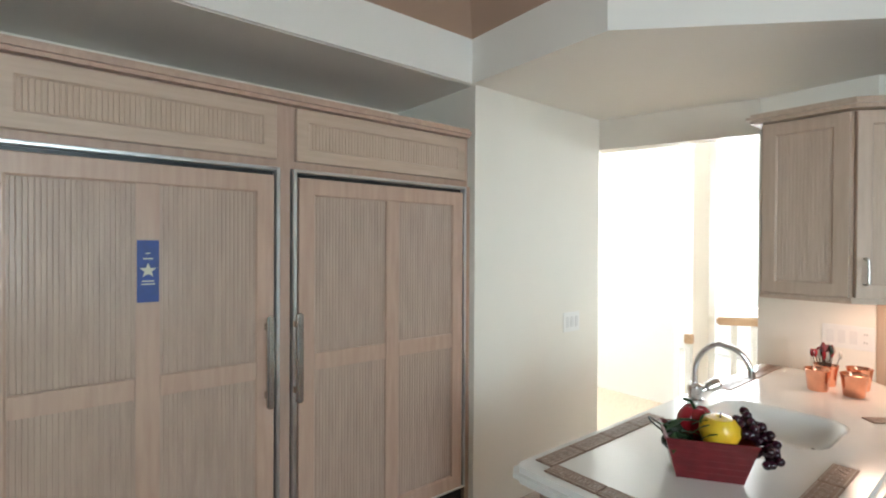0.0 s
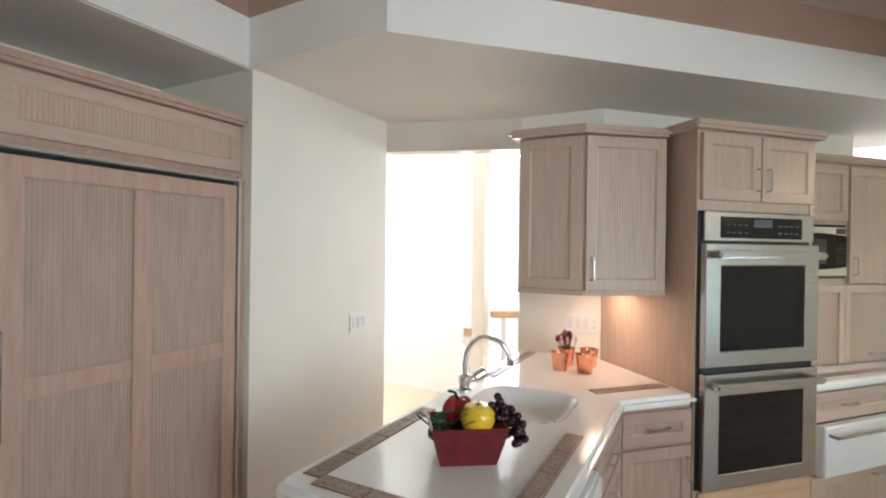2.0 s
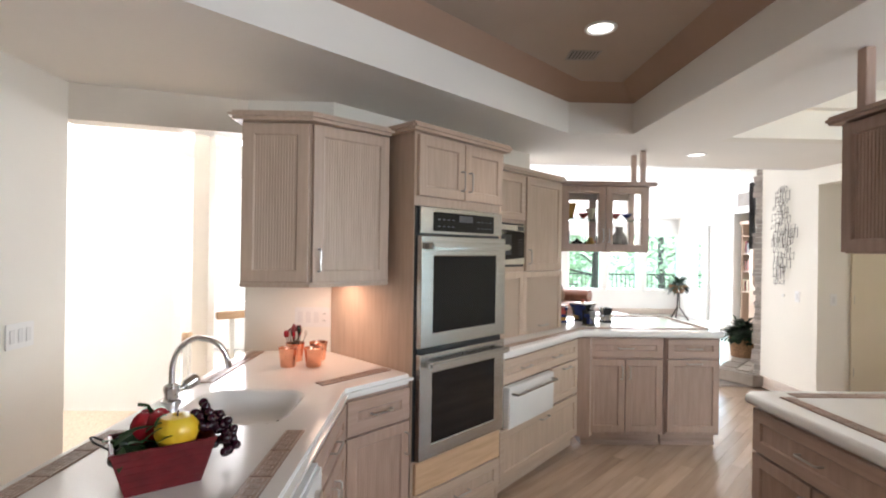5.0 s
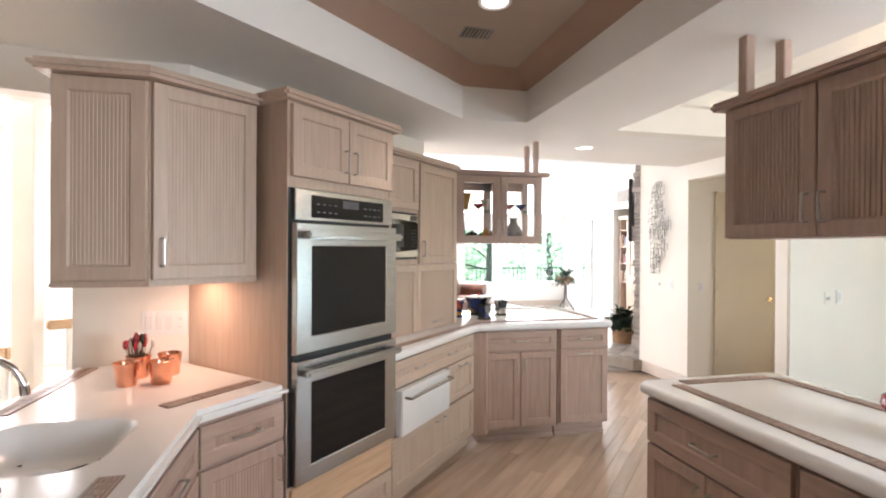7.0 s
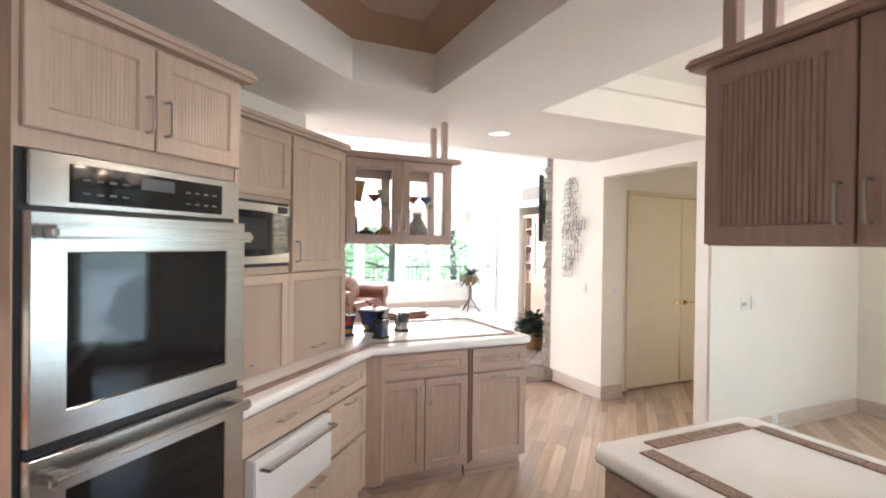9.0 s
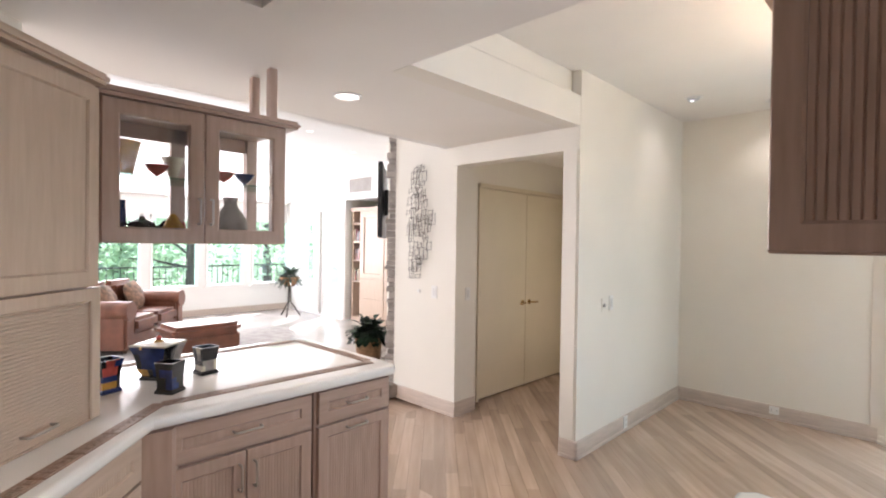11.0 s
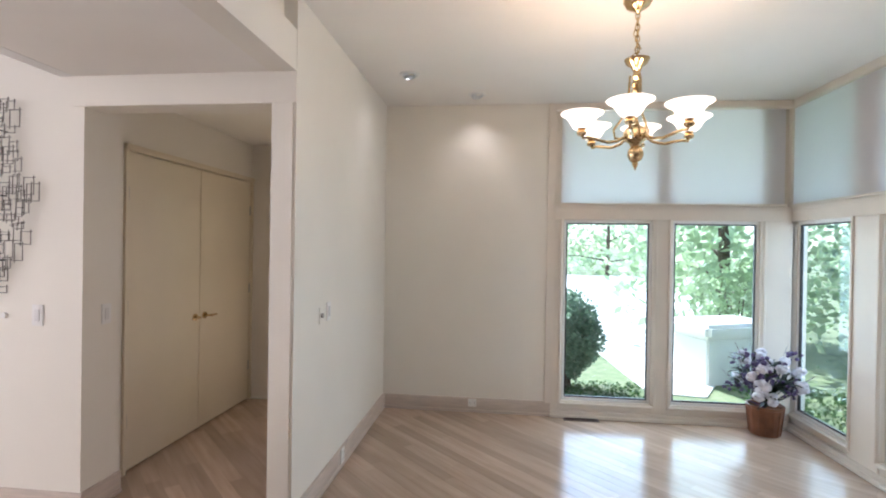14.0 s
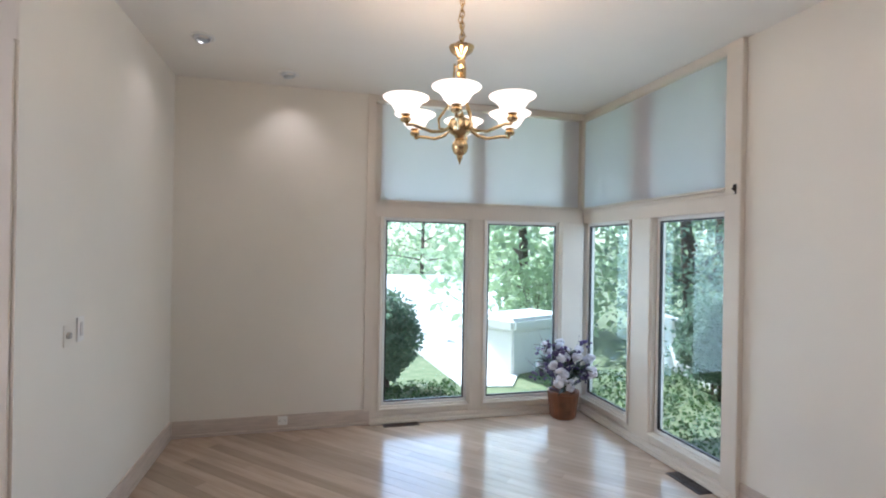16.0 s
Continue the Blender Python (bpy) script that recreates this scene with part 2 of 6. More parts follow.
def box(bm, x0, x1, y0, y1, z0, z1, bevel=0.0):
    v = [bm.verts.new(p) for p in ((x0, y0, z0), (x1, y0, z0), (x1, y1, z0), (x0, y1, z0), (x0, y0, z1), (x1, y0, z1), (x1, y1, z1), (x0, y1, z1))]
    f = [bm.faces.new([v[i] for i in q]) for q in ((3, 2, 1, 0), (4, 5, 6, 7), (0, 1, 5, 4), (1, 2, 6, 5), (2, 3, 7, 6), (3, 0, 4, 7))]
    if bevel:
        e = {ed for fa in f for ed in fa.edges}
        bmesh.ops.bevel(bm, geom=list(e), offset=bevel, segments=2, affect="EDGES", clamp_overlap=True)
    return bm


def prism(bm, poly, z0, z1, bevel=0.0):
    area = sum(a[0] * b[1] - b[0] * a[1] for a, b in zip(poly, poly[1:] + poly[:1]))
    poly = poly if area > 0 else poly[::-1]
    lo, hi = [bm.verts.new((x, y, z0)) for x, y in poly], [bm.verts.new((x, y, z1)) for x, y in poly]
    top = bm.faces.new(hi)
    bot = bm.faces.new(lo[::-1])
    n = len(poly)
    for i in range(n):
        bm.faces.new((lo[i], lo[(i + 1) % n], hi[(i + 1) % n], hi[i]))
    if bevel:
        bmesh.ops.bevel(bm, geom=list(top.edges) + list(bot.edges), offset=bevel, segments=4, affect="EDGES", clamp_overlap=True)
    return bm


def lathe(bm, profile, cx=0.0, cy=0.0, cz=0.0, seg=24, cap=True):
    """A turned shape from (radius, height) pairs."""
    rings = []
    for r, z in profile:
        rings.append([bm.verts.new((cx + r * math.cos(a), cy + r * math.sin(a), cz + z)) for a in (2 * math.pi * i / seg for i in range(seg))])
    for a, b in zip(rings, rings[1:]):
        for i in range(seg):
            bm.faces.new((a[i], a[(i + 1) % seg], b[(i + 1) % seg], b[i]))
    if cap:
        bm.faces.new(rings[0][::-1])
        bm.faces.new(rings[-1])
    return bm


def tube(bm, points, r, seg=10):
    """A round bar along points."""
    pts = [Vector(p) for p in points]
    radii = r if isinstance(r, (list, tuple)) else [r] * len(pts)
    rings, side = [], None
    for i, p in enumerate(pts):
        d = (pts[min(i + 1, len(pts) - 1)] - pts[max(i - 1, 0)]).normalized()
        if side is None:
            side = d.orthogonal().normalized()
        side = (side - d * side.dot(d)).normalized()
        up = d.cross(side)
        rings.append([bm.verts.new(p + radii[i] * (math.cos(a) * side + math.sin(a) * up)) for a in (2 * math.pi * k / seg for k in range(seg))])
    for a, b in zip(rings, rings[1:]):
        for i in range(seg):
            bm.faces.new((a[i], a[(i + 1) % seg], b[(i + 1) % seg], b[i]))
    bm.faces.new(rings[0][::-1])
    bm.faces.new(rings[-1])
    return bm


def blob(bm, c, r, seg=12, rings=8, lump=0.0, seed=0.0):
    m = bmesh.ops.create_uvsphere(bm, u_segments=seg, v_segments=rings, radius=1.0)
    rx, ry, rz = r if isinstance(r, (tuple, list)) else (r, r, r)
    for v in m["verts"]:
        k = 1 + lump * noise.noise(v.co * 2.0 + Vector((seed, seed, seed)))
        v.co = Vector((c[0] + v.co.x * rx * k, c[1] + v.co.y * ry * k, c[2] + v.co.z * rz * k))
    return bm


def ring_frame(bm, x0, x1, z0, z1, w, y0, y1, chamfer=0.006, wt=None, wb=None):
    """A rectangular frame in the xz plane, front at y0, with a chamfered inner edge and softened outer edge."""
    wt, wb = wt or w, wb or w
    c, o = chamfer, 0.003

    def loop(a, b, lo, hi, y):
        return [bm.verts.new(p) for p in ((a, y, lo), (b, y, lo), (b, y, hi), (a, y, hi))]
    loops = [loop(x0, x1, z0, z1, y1), loop(x0, x1, z0, z1, y0 + o), loop(x0 + o, x1 - o, z0 + o, z1 - o, y0),
             loop(x0 + w - c, x1 - w + c, z0 + wb - c, z1 - wt + c, y0), loop(x0 + w, x1 - w, z0 + wb, z1 - wt, y0 + c), loop(x0 + w, x1 - w, z0 + wb, z1 - wt, y1)]
    loops.append(loops[0])
    for a, b in zip(loops, loops[1:]):
        for i in range(4):
            j = (i + 1) % 4
            bm.faces.new((a[i], a[j], b[j], b[i]))
    return bm


def flutes(bm, x0, x1, z0, z1, y, pitch=0.015, depth=0.003):
    """A reeded panel: flat upright ribs between narrow grooves, one sheet."""
    n = max(2, round((x1 - x0) / pitch))
    pitch = (x1 - x0) / n
    xs = []
    for i in range(n):
        for f, d in ((0.0, 1.0), (0.10, 0.7), (0.17, 0.0), (0.83, 0.0), (0.90, 0.7)):
            xs.append((x0 + (i + f) * pitch, y + d * depth))
    xs.append((x1, y + depth))
    lo, hi = [bm.verts.new((x, yy, z0)) for x, yy in xs], [bm.verts.new((x, yy, z1)) for x, yy in xs]
    for i in range(len(xs) - 1):
        bm.faces.new((lo[i], lo[i + 1], hi[i + 1], hi[i]))
    return bm


def finish(ob, bm, material, smooth=True):
    bmesh.ops.recalc_face_normals(bm, faces=bm.faces)
    me = bpy.data.meshes.new(ob if isinstance(ob, str) else ob.name)
    bm.to_mesh(me)
    bm.free()
    me.materials.append(material)
    if smooth:
        for p in me.polygons:
            p.use_smooth = True
        me.set_sharp_from_angle(angle=radians(35))
    return me


def part(name, bm, material, parent, label=""):
    ob = new(name, finish(name, bm, material))
    ob.parent = parent
    return tagged(ob, label)


def solo(name, bm, material, label="", category="", group="", kind="", m=None):
    ob = new(name, finish(name, bm, material))
    if m is not None:
        ob.matrix_world = m
    return tagged(ob, label, category, group, kind)


def thing(name, label, category, m, group="", kind=""):
    ob = new(name)
    ob.empty_display_size = 0.1
    ob.matrix_world = m
    return tagged(ob, label, category, group, kind)


def B():
    return bmesh.new()


def cube(*a, **k):
    return box(B(), *a, **k)


def structure(name, bm, material, label, category):
    return solo(name, bm, material, label, category, kind="structure")


def pull(parent, x, z, length=0.10, upright=True, y=-0.021, material=None):
    """A square-cornered wire pull."""
    d, h = 0.028, length / 2
    pts = [(0, 0), (0, -d + 0.006), (0.006, -d), (length - 0.006, -d), (length, -d + 0.006), (length, 0)]
    p = [((x, y + b, z - h + a) if upright else (x - h + a, y + b, z)) for a, b in pts]
    return part("handle", tube(B(), p, 0.0045, 8), material or NICKEL, parent, "satin nickel wire pull")


def fluted_door(parent, x0, x1, z0, z1, handle="", name="door", w=0.055, y=-0.022, pitch=0.013, plain=False, at=None, wood=None, depth=0.0013):
    """A framed door or drawer front with a reeded inset panel."""
    fr = part(name, ring_frame(B(), x0, x1, z0, z1, w, y, -0.001), (wood or CREAM_OAK)[0 if (z1 - z0) > (x1 - x0) * 0.7 else 1], parent)
    if at is not None:
        fr.matrix_local = at
    if plain:
        part("panel", box(B(), x0 + w - 0.004, x1 - w + 0.004, y + 0.008, -0.002, z0 + w - 0.004, z1 - w + 0.004), (wood or CREAM_OAK)[0], fr)
    else:
        part("reeded_panel", flutes(B(), x0 + w - 0.002, x1 - w + 0.002, z0 + w - 0.002, z1 - w + 0.002, y + 0.008, pitch, depth), (wood or CREAM_OAK)[0], fr, "reeded pickled oak panel")
    if handle:
        kind, side = handle.split("_") if "_" in handle else (handle, "")
        if kind == "h":
            pull(fr, (x0 + x1) / 2, z1 - w / 2 if side == "top" else (z0 + z1) / 2, 0.11, False, y)
        else:
            hx = x0 + w * 0.5 if "l" in side else x1 - w * 0.5
            hz = z1 - 0.10 if "t" in side else z0 + 0.10
            pull(fr, hx, hz, 0.10, True, y)
    return fr

# ---------------------------------------------------------------- structure
S2 = math.sqrt(0.5)
LOW, DIN, WALLTOP = 2.365, 2.757, 3.2


def wall(name, poly, z0, z1, material=None, label="cream painted plaster wall", category="wall"):
    return structure(name, prism(B(), poly, z0, z1), material or PAINT, label, category)


# kitchen shell
wall("wall_fridge_side", [(2.435, 2.545), (3.54, 2.545), (3.54, 2.70), (2.56, 2.70), (2.56, 3.35), (2.435, 3.35)], 0, WALLTOP)
wall("wall_fridge_back", [(-1.2, 3.25), (2.435, 3.25), (2.435, 3.40), (-1.2, 3.40)], 0, WALLTOP)
wall("wall_kitchen_west", [(-1.35, -2.1), (-1.2, -2.1), (-1.2, 3.40), (-1.35, 3.40)], 0, WALLTOP)
# unseen opening added in this wall to let sky light into the kitchen
for nm, a, b, z0, z1 in (("low", -1.2, 0.95, 0, 0.9), ("high", -1.2, 0.95, 2.2, WALLTOP), ("left", -1.2, -0.95, 0.9, 2.2), ("right", 0.75, 0.95, 0.9, 2.2)):
    wall("wall_kitchen_south_" + nm, [(a, -2.25), (b, -2.25), (b, -2.1), (a, -2.1)], z0, z1)
# backsplash wall and the slanting wall behind the ovens
wall("wall_backsplash", [(3.80, 1.70), (3.80, 1.20), (5.25, -0.25), (5.36, -0.14), (3.92, 1.30), (3.92, 1.70)], 0, WALLTOP)
# header over the way to the stairs
structure("header_stairs", prism(B(), [(3.54, 2.545), (3.80, 1.70), (3.92, 1.70), (3.66, 2.60), (3.54, 2.60)], 2.17, LOW + 0.02), TRIM, "cream painted header over the stair opening", "header")
# wall with the hall opening
HY = -3.18
wall("wall_hall_left", [(5.64, HY), (6.47, HY), (6.47, -3.33), (5.79, -3.33), (5.79, -3.45), (5.64, -3.45)], 0, WALLTOP)
wall("wall_closet_side", [(5.768, -3.451), (5.92, -3.451), (5.92, -3.62), (5.768, -3.62)], 0, WALLTOP)
wall("wall_hall_header", [(4.585, HY), (5.64, HY), (5.64, -3.32), (4.585, -3.32)], 2.20, WALLTOP)
wall("wall_dining_east", [(4.457, HY), (4.585, HY), (4.585, -5.35), (4.457, -5.35)], 0, WALLTOP)
wall("wall_dining_south", [(2.95, -5.20), (4.457, -5.20), (4.457, -5.35), (2.95, -5.35)], 0, WALLTOP)
wall("wall_dining_west", [(0.95, -2.1), (0.95, -3.46), (0.80, -3.46), (0.80, -2.1)], 0, WALLTOP)
wall("wall_closet_above", [(5.77, -3.62), (5.77, -5.35), (5.92, -5.35), (5.92, -3.62)], 2.07, WALLTOP)
# invented slot in the unseen hall end, to let the fill light in
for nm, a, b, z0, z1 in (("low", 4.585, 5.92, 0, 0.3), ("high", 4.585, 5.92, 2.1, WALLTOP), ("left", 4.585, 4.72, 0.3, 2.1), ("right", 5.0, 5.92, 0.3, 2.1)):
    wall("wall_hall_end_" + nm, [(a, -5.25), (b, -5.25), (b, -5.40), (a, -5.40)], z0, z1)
structure("ceiling_hall", prism(B(), [(4.585, -3.32), (5.79, -3.32), (5.79, -5.25), (4.585, -5.25)], 2.42, 2.5), CEIL, "cream painted hall ceiling", "ceiling")
# trim on the hall opening: a flat band
def band_trim():
    bm = B()
    box(bm, 4.457, 5.70, HY, HY + 0.012, 2.20, 2.335, 0.002)
    box(bm, 4.47, 4.585, HY, HY + 0.012, 0.135, 2.20, 0.002)
    return bm


structure("trim_hall_opening", band_trim(), PAINT, "cream painted flat band round the hall opening", "trim")

# the low kitchen ceiling with its tray
TRAY = [(-0.6, 2.545), (2.41, 2.545), (2.385, 1.755), (4.44, -0.365), (4.44, -0.84), (-0.6, -0.84)]


def ring_slab(outer, inner, z0, z1):
    """A slab with a hole, bridged between the outer and the inner outline."""
    bm = B()
    for z, flip in ((z0, False), (z1, True)):
        vo, vi = [bm.verts.new((*p, z)) for p in outer], [bm.verts.new((*p, z)) for p in inner]
        eo = [bm.edges.new((vo[i], vo[(i + 1) % len(vo)])) for i in range(len(vo))]
        ei = [bm.edges.new((vi[i], vi[(i + 1) % len(vi)])) for i in range(len(vi))]
        bmesh.ops.triangle_fill(bm, use_beauty=True, edges=eo + ei)
    for loop in (outer, inner):
        n = len(loop)
        for i in range(n):
            a, b = loop[i], loop[(i + 1) % n]
            bm.faces.new([bm.verts.new(p) for p in ((*a, z0), (*b, z0), (*b, z1), (*a, z1))])
    bmesh.ops.remove_doubles(bm, verts=bm.verts, dist=1e-5)
    return bm


OUTL = [(-1.35, 3.40), (3.80, 3.40), (5.79, 1.2), (5.79, -3.25), (4.52, -3.25), (4.52, -1.58), (-1.35, -1.58)]
structure("ceiling_kitchen", ring_slab(OUTL, TRAY, LOW, 2.59), CEIL, "cream painted low kitchen ceiling with a tray opening", "ceiling")


def offset_poly(poly, d):
    """Grows an outline by d."""
    out, n = [], len(poly)
    area = sum(a[0] * b[1] - b[0] * a[1] for a, b in zip(poly, poly[1:] + poly[:1]))
    s = 1 if area > 0 else -1
    for i in range(n):
        p, a, b = Vector(poly[i]), Vector(poly[i - 1]), Vector(poly[(i + 1) % n])
        e1, e2 = (p - a).normalized(), (b - p).normalized()
        n1, n2 = Vector((e1.y, -e1.x)) * s, Vector((e2.y, -e2.x)) * s
        k = (n1 + n2).normalized()
        out.append(tuple(p + k * (d / max(0.4, k.dot(n1)))))
    return out


def tray_top():
    bm = B()
    a, b = offset_poly(TRAY, 0.0), offset_poly(TRAY, -0.13)
    lo, hi = [bm.verts.new((*p, 2.59)) for p in a], [bm.verts.new((*p, 2.70)) for p in b]
    n = len(a)
    for i in range(n):
        bm.faces.new((lo[i], lo[(i + 1) % n], hi[(i + 1) % n], hi[i]))
    top = [bm.verts.new((*p, 2.80)) for p in offset_poly(TRAY, 0.05)]
    lo2 = [bm.verts.new((*p, 2.592)) for p in offset_poly(TRAY, 0.05)]
    for i in range(n):
        bm.faces.new((lo2[i], lo2[(i + 1) % n], top[(i + 1) % n], top[i]))
    bm.faces.new(top)
    return bm


structure("ceiling_tray_cove", tray_top(), TAN, "sloping cove of the tray ceiling, tan paint with warm bounce in its colour", "ceiling")
structure("ceiling_tray", prism(B(), offset_poly(TRAY, -0.129), 2.70, 2.74), TAUPE, "taupe painted raised tray ceiling", "ceiling")


def dining_ceiling():
    """Slopes up from the kitchen ceiling, then runs flat over the dining corner."""
    bm = B()
    x0, x1 = 0.80, 4.525
    prof = [(-1.58, LOW), (-2.28, DIN), (-5.40, DIN), (-5.40, DIN + 0.1), (-2.2, DIN + 0.1), (-1.58, LOW + 0.2)]
    a, b = [bm.verts.new((x0, y, z)) for y, z in prof], [bm.verts.new((x1, y, z)) for y, z in prof]
    n = len(prof)
    for i in range(n):
        bm.faces.new((a[i], a[(i + 1) % n], b[(i + 1) % n], b[i]))
    bm.faces.new(a)
    bm.faces.new(b[::-1])
    return bm


structure("ceiling_dining", dining_ceiling(), CEIL, "cream painted dining ceiling that slopes up from the kitchen", "ceiling")
def fascia():
    """Upright face between the two ceilings; its top is set back."""
    bm = B()
    prof = [(4.459, LOW - 0.002), (4.459, 2.572), (4.53, 2.62), (4.53, DIN + 0.1), (4.60, DIN + 0.1), (4.60, LOW - 0.002)]
    a, b = [bm.verts.new((x, HY + 0.001, z)) for x, z in prof], [bm.verts.new((x, -1.58, z)) for x, z in prof]
    n = len(prof)
    for i in range(n):
        bm.faces.new((a[i], a[(i + 1) % n], b[(i + 1) % n], b[i]))
    bm.faces.new(a)
    bm.faces.new(b[::-1])
    return bm


structure("fascia_dining", fascia(), PAINT, "cream painted upright face between low and high ceiling", "fascia")
structure("roof_slab", prism(B(), [(-1.4, 3.5), (5.8, 3.5), (5.8, -5.5), (0.7, -5.5), (0.7, -2.3), (-1.4, -2.3)], 3.2, 3.3), CEIL, "plain roof slab over the rooms", "roof")

# baseboards
def baseboard(name, a, b, side=1, h=0.125):
    """A moulded board along a wall from a to b, standing out to the left of that line if side is 1."""
    a, b = Vector(a), Vector(b)
    d = (b - a).normalized()
    n = Vector((-d.y, d.x)) * side
    bm = B()
    prof = [(0.0, 0.0), (0.022, 0.0), (0.022, 0.02), (0.016, 0.024), (0.016, h - 0.012), (0.010, h), (0.0, h)]
    ra, rb = [bm.verts.new((*(a + n * p), z)) for p, z in prof], [bm.verts.new((*(b + n * p), z)) for p, z in prof]
    k = len(prof)
    for i in range(k):
        bm.faces.new((ra[i], ra[(i + 1) % k], rb[(i + 1) % k], rb[i]))
    bm.faces.new(ra)
    bm.faces.new(rb[::-1])
    return structure(name, bm, BASE, "pale wood baseboard with a stepped top", "baseboard")


baseboard("baseboard_dining_east", (4.457, HY + 0.022), (4.457, -5.20), -1)
baseboard("baseboard_dining_south", (4.435, -5.20), (2.95, -5.20), -1)
baseboard("baseboard_hall_corner", (4.435, HY), (4.585, HY), 1)
baseboard("baseboard_hall_left", (5.62, HY), (6.47, HY), 1)
baseboard("baseboard_hall_return", (5.64, HY), (5.64, -3.45), -1)
baseboard("baseboard_dining_west", (0.95, -2.1), (0.95, -3.46), 1)
baseboard("baseboard_hall_right", (4.585, -3.2), (4.585, -5.25), 1)
baseboard("baseboard_fridge_side", (2.435, 2.545), (3.54, 2.545), -1)

# floors
structure("subfloor", prism(B(), [(-1.4, 3.4), (6.6, 3.4), (6.6, -5.28), (0.93, -5.28), (0.93, -2.2), (-1.4, -2.2)], -0.20, -0.026), PLANK, "boards under the wood floor", "floor")
structure("floor_living", prism(B(), [(6.50, 4.5), (13.0, 4.5), (13.0, -6.9), (5.92, -6.9), (5.92, -3.33), (6.50, -3.3)], -0.20, -0.003), LIVFL, "polished grey stone floor of the living room", "floor")
structure("floor_stairs", prism(B(), [(2.6, 2.71), (2.6, 4.6), (6.5, 4.6), (6.5, 1.2), (4.0, 1.2), (3.93, 1.70), (3.55, 2.71)], -0.02, 0.004), CARPET, "beige carpet on the stair landing", "floor")

# ---------------------------------------------------------------- dining windows
WX, WY = 0.95, -5.25     # planes of the window frames


def window_wall(name, m, width, panes, trim_ends, label):
    """Fixed panes below, a rail, and shaded panes above. Local x runs along the wall, y outward, z up."""
    t = thing(name, label, "window", m, kind="structure")
    fr, oth = TRIM, WHITE
    zr0, zr1, top = 1.735, 1.86, DIN
    # posts between the panes
    edges = [0.0] + [v for p in panes for v in p] + [width]
    for i in range(0, len(edges), 2):
        part("mullion", box(B(), edges[i], edges[i + 1], -0.02, 0.10, 0.0, zr0, 0.004), fr, t)
        inner = 0 < i < len(edges) - 2
        part("upper_mullion", box(B(), edges[i] + (0.02 if inner else 0), edges[i + 1] - (0.02 if inner else 0), 0.035, 0.10, zr1, top - 0.06, 0.004), fr, t)
    part("sill", box(B(), 0, width, -0.045, 0.10, 0.0, 0.055, 0.006), fr, t)
    part("base_shoe", box(B(), 0, width, -0.072, -0.044, 0.0, 0.026, 0.006), fr, t)
    part("bottom_rail", box(B(), 0, width, -0.012, 0.09, 0.056, 0.135, 0.005), fr, t)
    part("transom", box(B(), 0, width, -0.035, 0.09, zr0, zr1, 0.006), fr, t)
    part("transom_bead", box(B(), 0, width, -0.05, -0.034, zr1 - 0.03, zr1 - 0.005, 0.005), fr, t)
    part("head", box(B(), 0, width, -0.03, 0.10, top - 0.06, top - 0.001, 0.006), fr, t)
    for a, b in panes:
        w = part("sash", ring_frame(B(), a, b, 0.135, zr0, 0.028, 0.02, 0.06, 0.008), oth, t)
        part("casing_bead", ring_frame(B(), a - 0.034, b + 0.034, 0.10, zr0 + 0.034, 0.026, -0.032, -0.018, 0.008), fr, t)
        g = part("pane", box(B(), a + 0.025, b - 0.025, 0.04, 0.044, 0.16, zr0 - 0.025), GLASSW, w)
        g.visible_shadow = False
        part("gasket", ring_frame(B(), a + 0.022, b - 0.022, 0.157, zr0 - 0.022, 0.016, 0.026, 0.046, 0.002), BLACK, w)
        u = part("upper_pane", box(B(), a, b, 0.05, 0.054, zr1, top - 0.06), GLASSW, t)
        u.visible_shadow = False
    # a pleated shade over the upper panes
    bm = B()
    z, k = zr1 + 0.015, 0
    pts = []
    while z < top - 0.07:
        pts.append((-0.018 - (0.0025 if k % 2 else 0.0), z))
        z += 0.0095
        k += 1
    x0, x1 = trim_ends
    lo, hi = [bm.verts.new((x0, y, z)) for y, z in pts], [bm.verts.new((x1, y, z)) for y, z in pts]
    for i in range(len(pts) - 1):
        bm.faces.new((lo[i], hi[i], hi[i + 1], lo[i + 1]))
    part("pleated_shade", bm, BLIND, t, "grey translucent pleated shade")
    part("shade_rail", box(B(), x0, x1, -0.045, -0.02, zr1, zr1 + 0.02, 0.004), TRIM, t)
    return t


# south window: local x from the wall end westwards
window_wall("window_south", pose(2.95, WY + 0.03, 0, 0, 0, 180), 2.0, [(0.10, 0.86), (1.02, 1.74)], (0.07, 1.91), "tall two-pane dining window with grey pleated shade above")
bpy.data.objects["window_south"].matrix_world = Matrix(((-1, 0, 0, 2.95), (0, -1, 0, WY + 0.03), (0, 0, 1, 0), (0, 0, 0, 1)))
window_wall("window_west", pose(WX, -5.25, 0, 0, 0, 90), 1.79, [(0.05, 0.73), (1.02, 1.69)], (0.03, 1.70), "tall two-pane dining window with grey pleated shade above")
structure("trim_window_post", cube(2.93, 3.0, -5.20, -5.185, 0, DIN, 0.004), TRIM, "cream upright casing beside the window", "trim")
structure("trim_window_corner", cube(0.90, 0.985, -5.33, -5.205, 0, DIN, 0.008), TRIM, "cream corner post between the windows", "trim")
structure("trim_window_end", cube(0.951, 0.99, -3.55, -3.43, 0, DIN, 0.004), TRIM, "cream upright casing at the window's end", "trim")
structure("trim_ceiling_line", cube(0.95, 0.985, -5.2, -3.44, DIN - 0.05, DIN, 0.004), TRIM, "cream moulding under the ceiling", "trim")

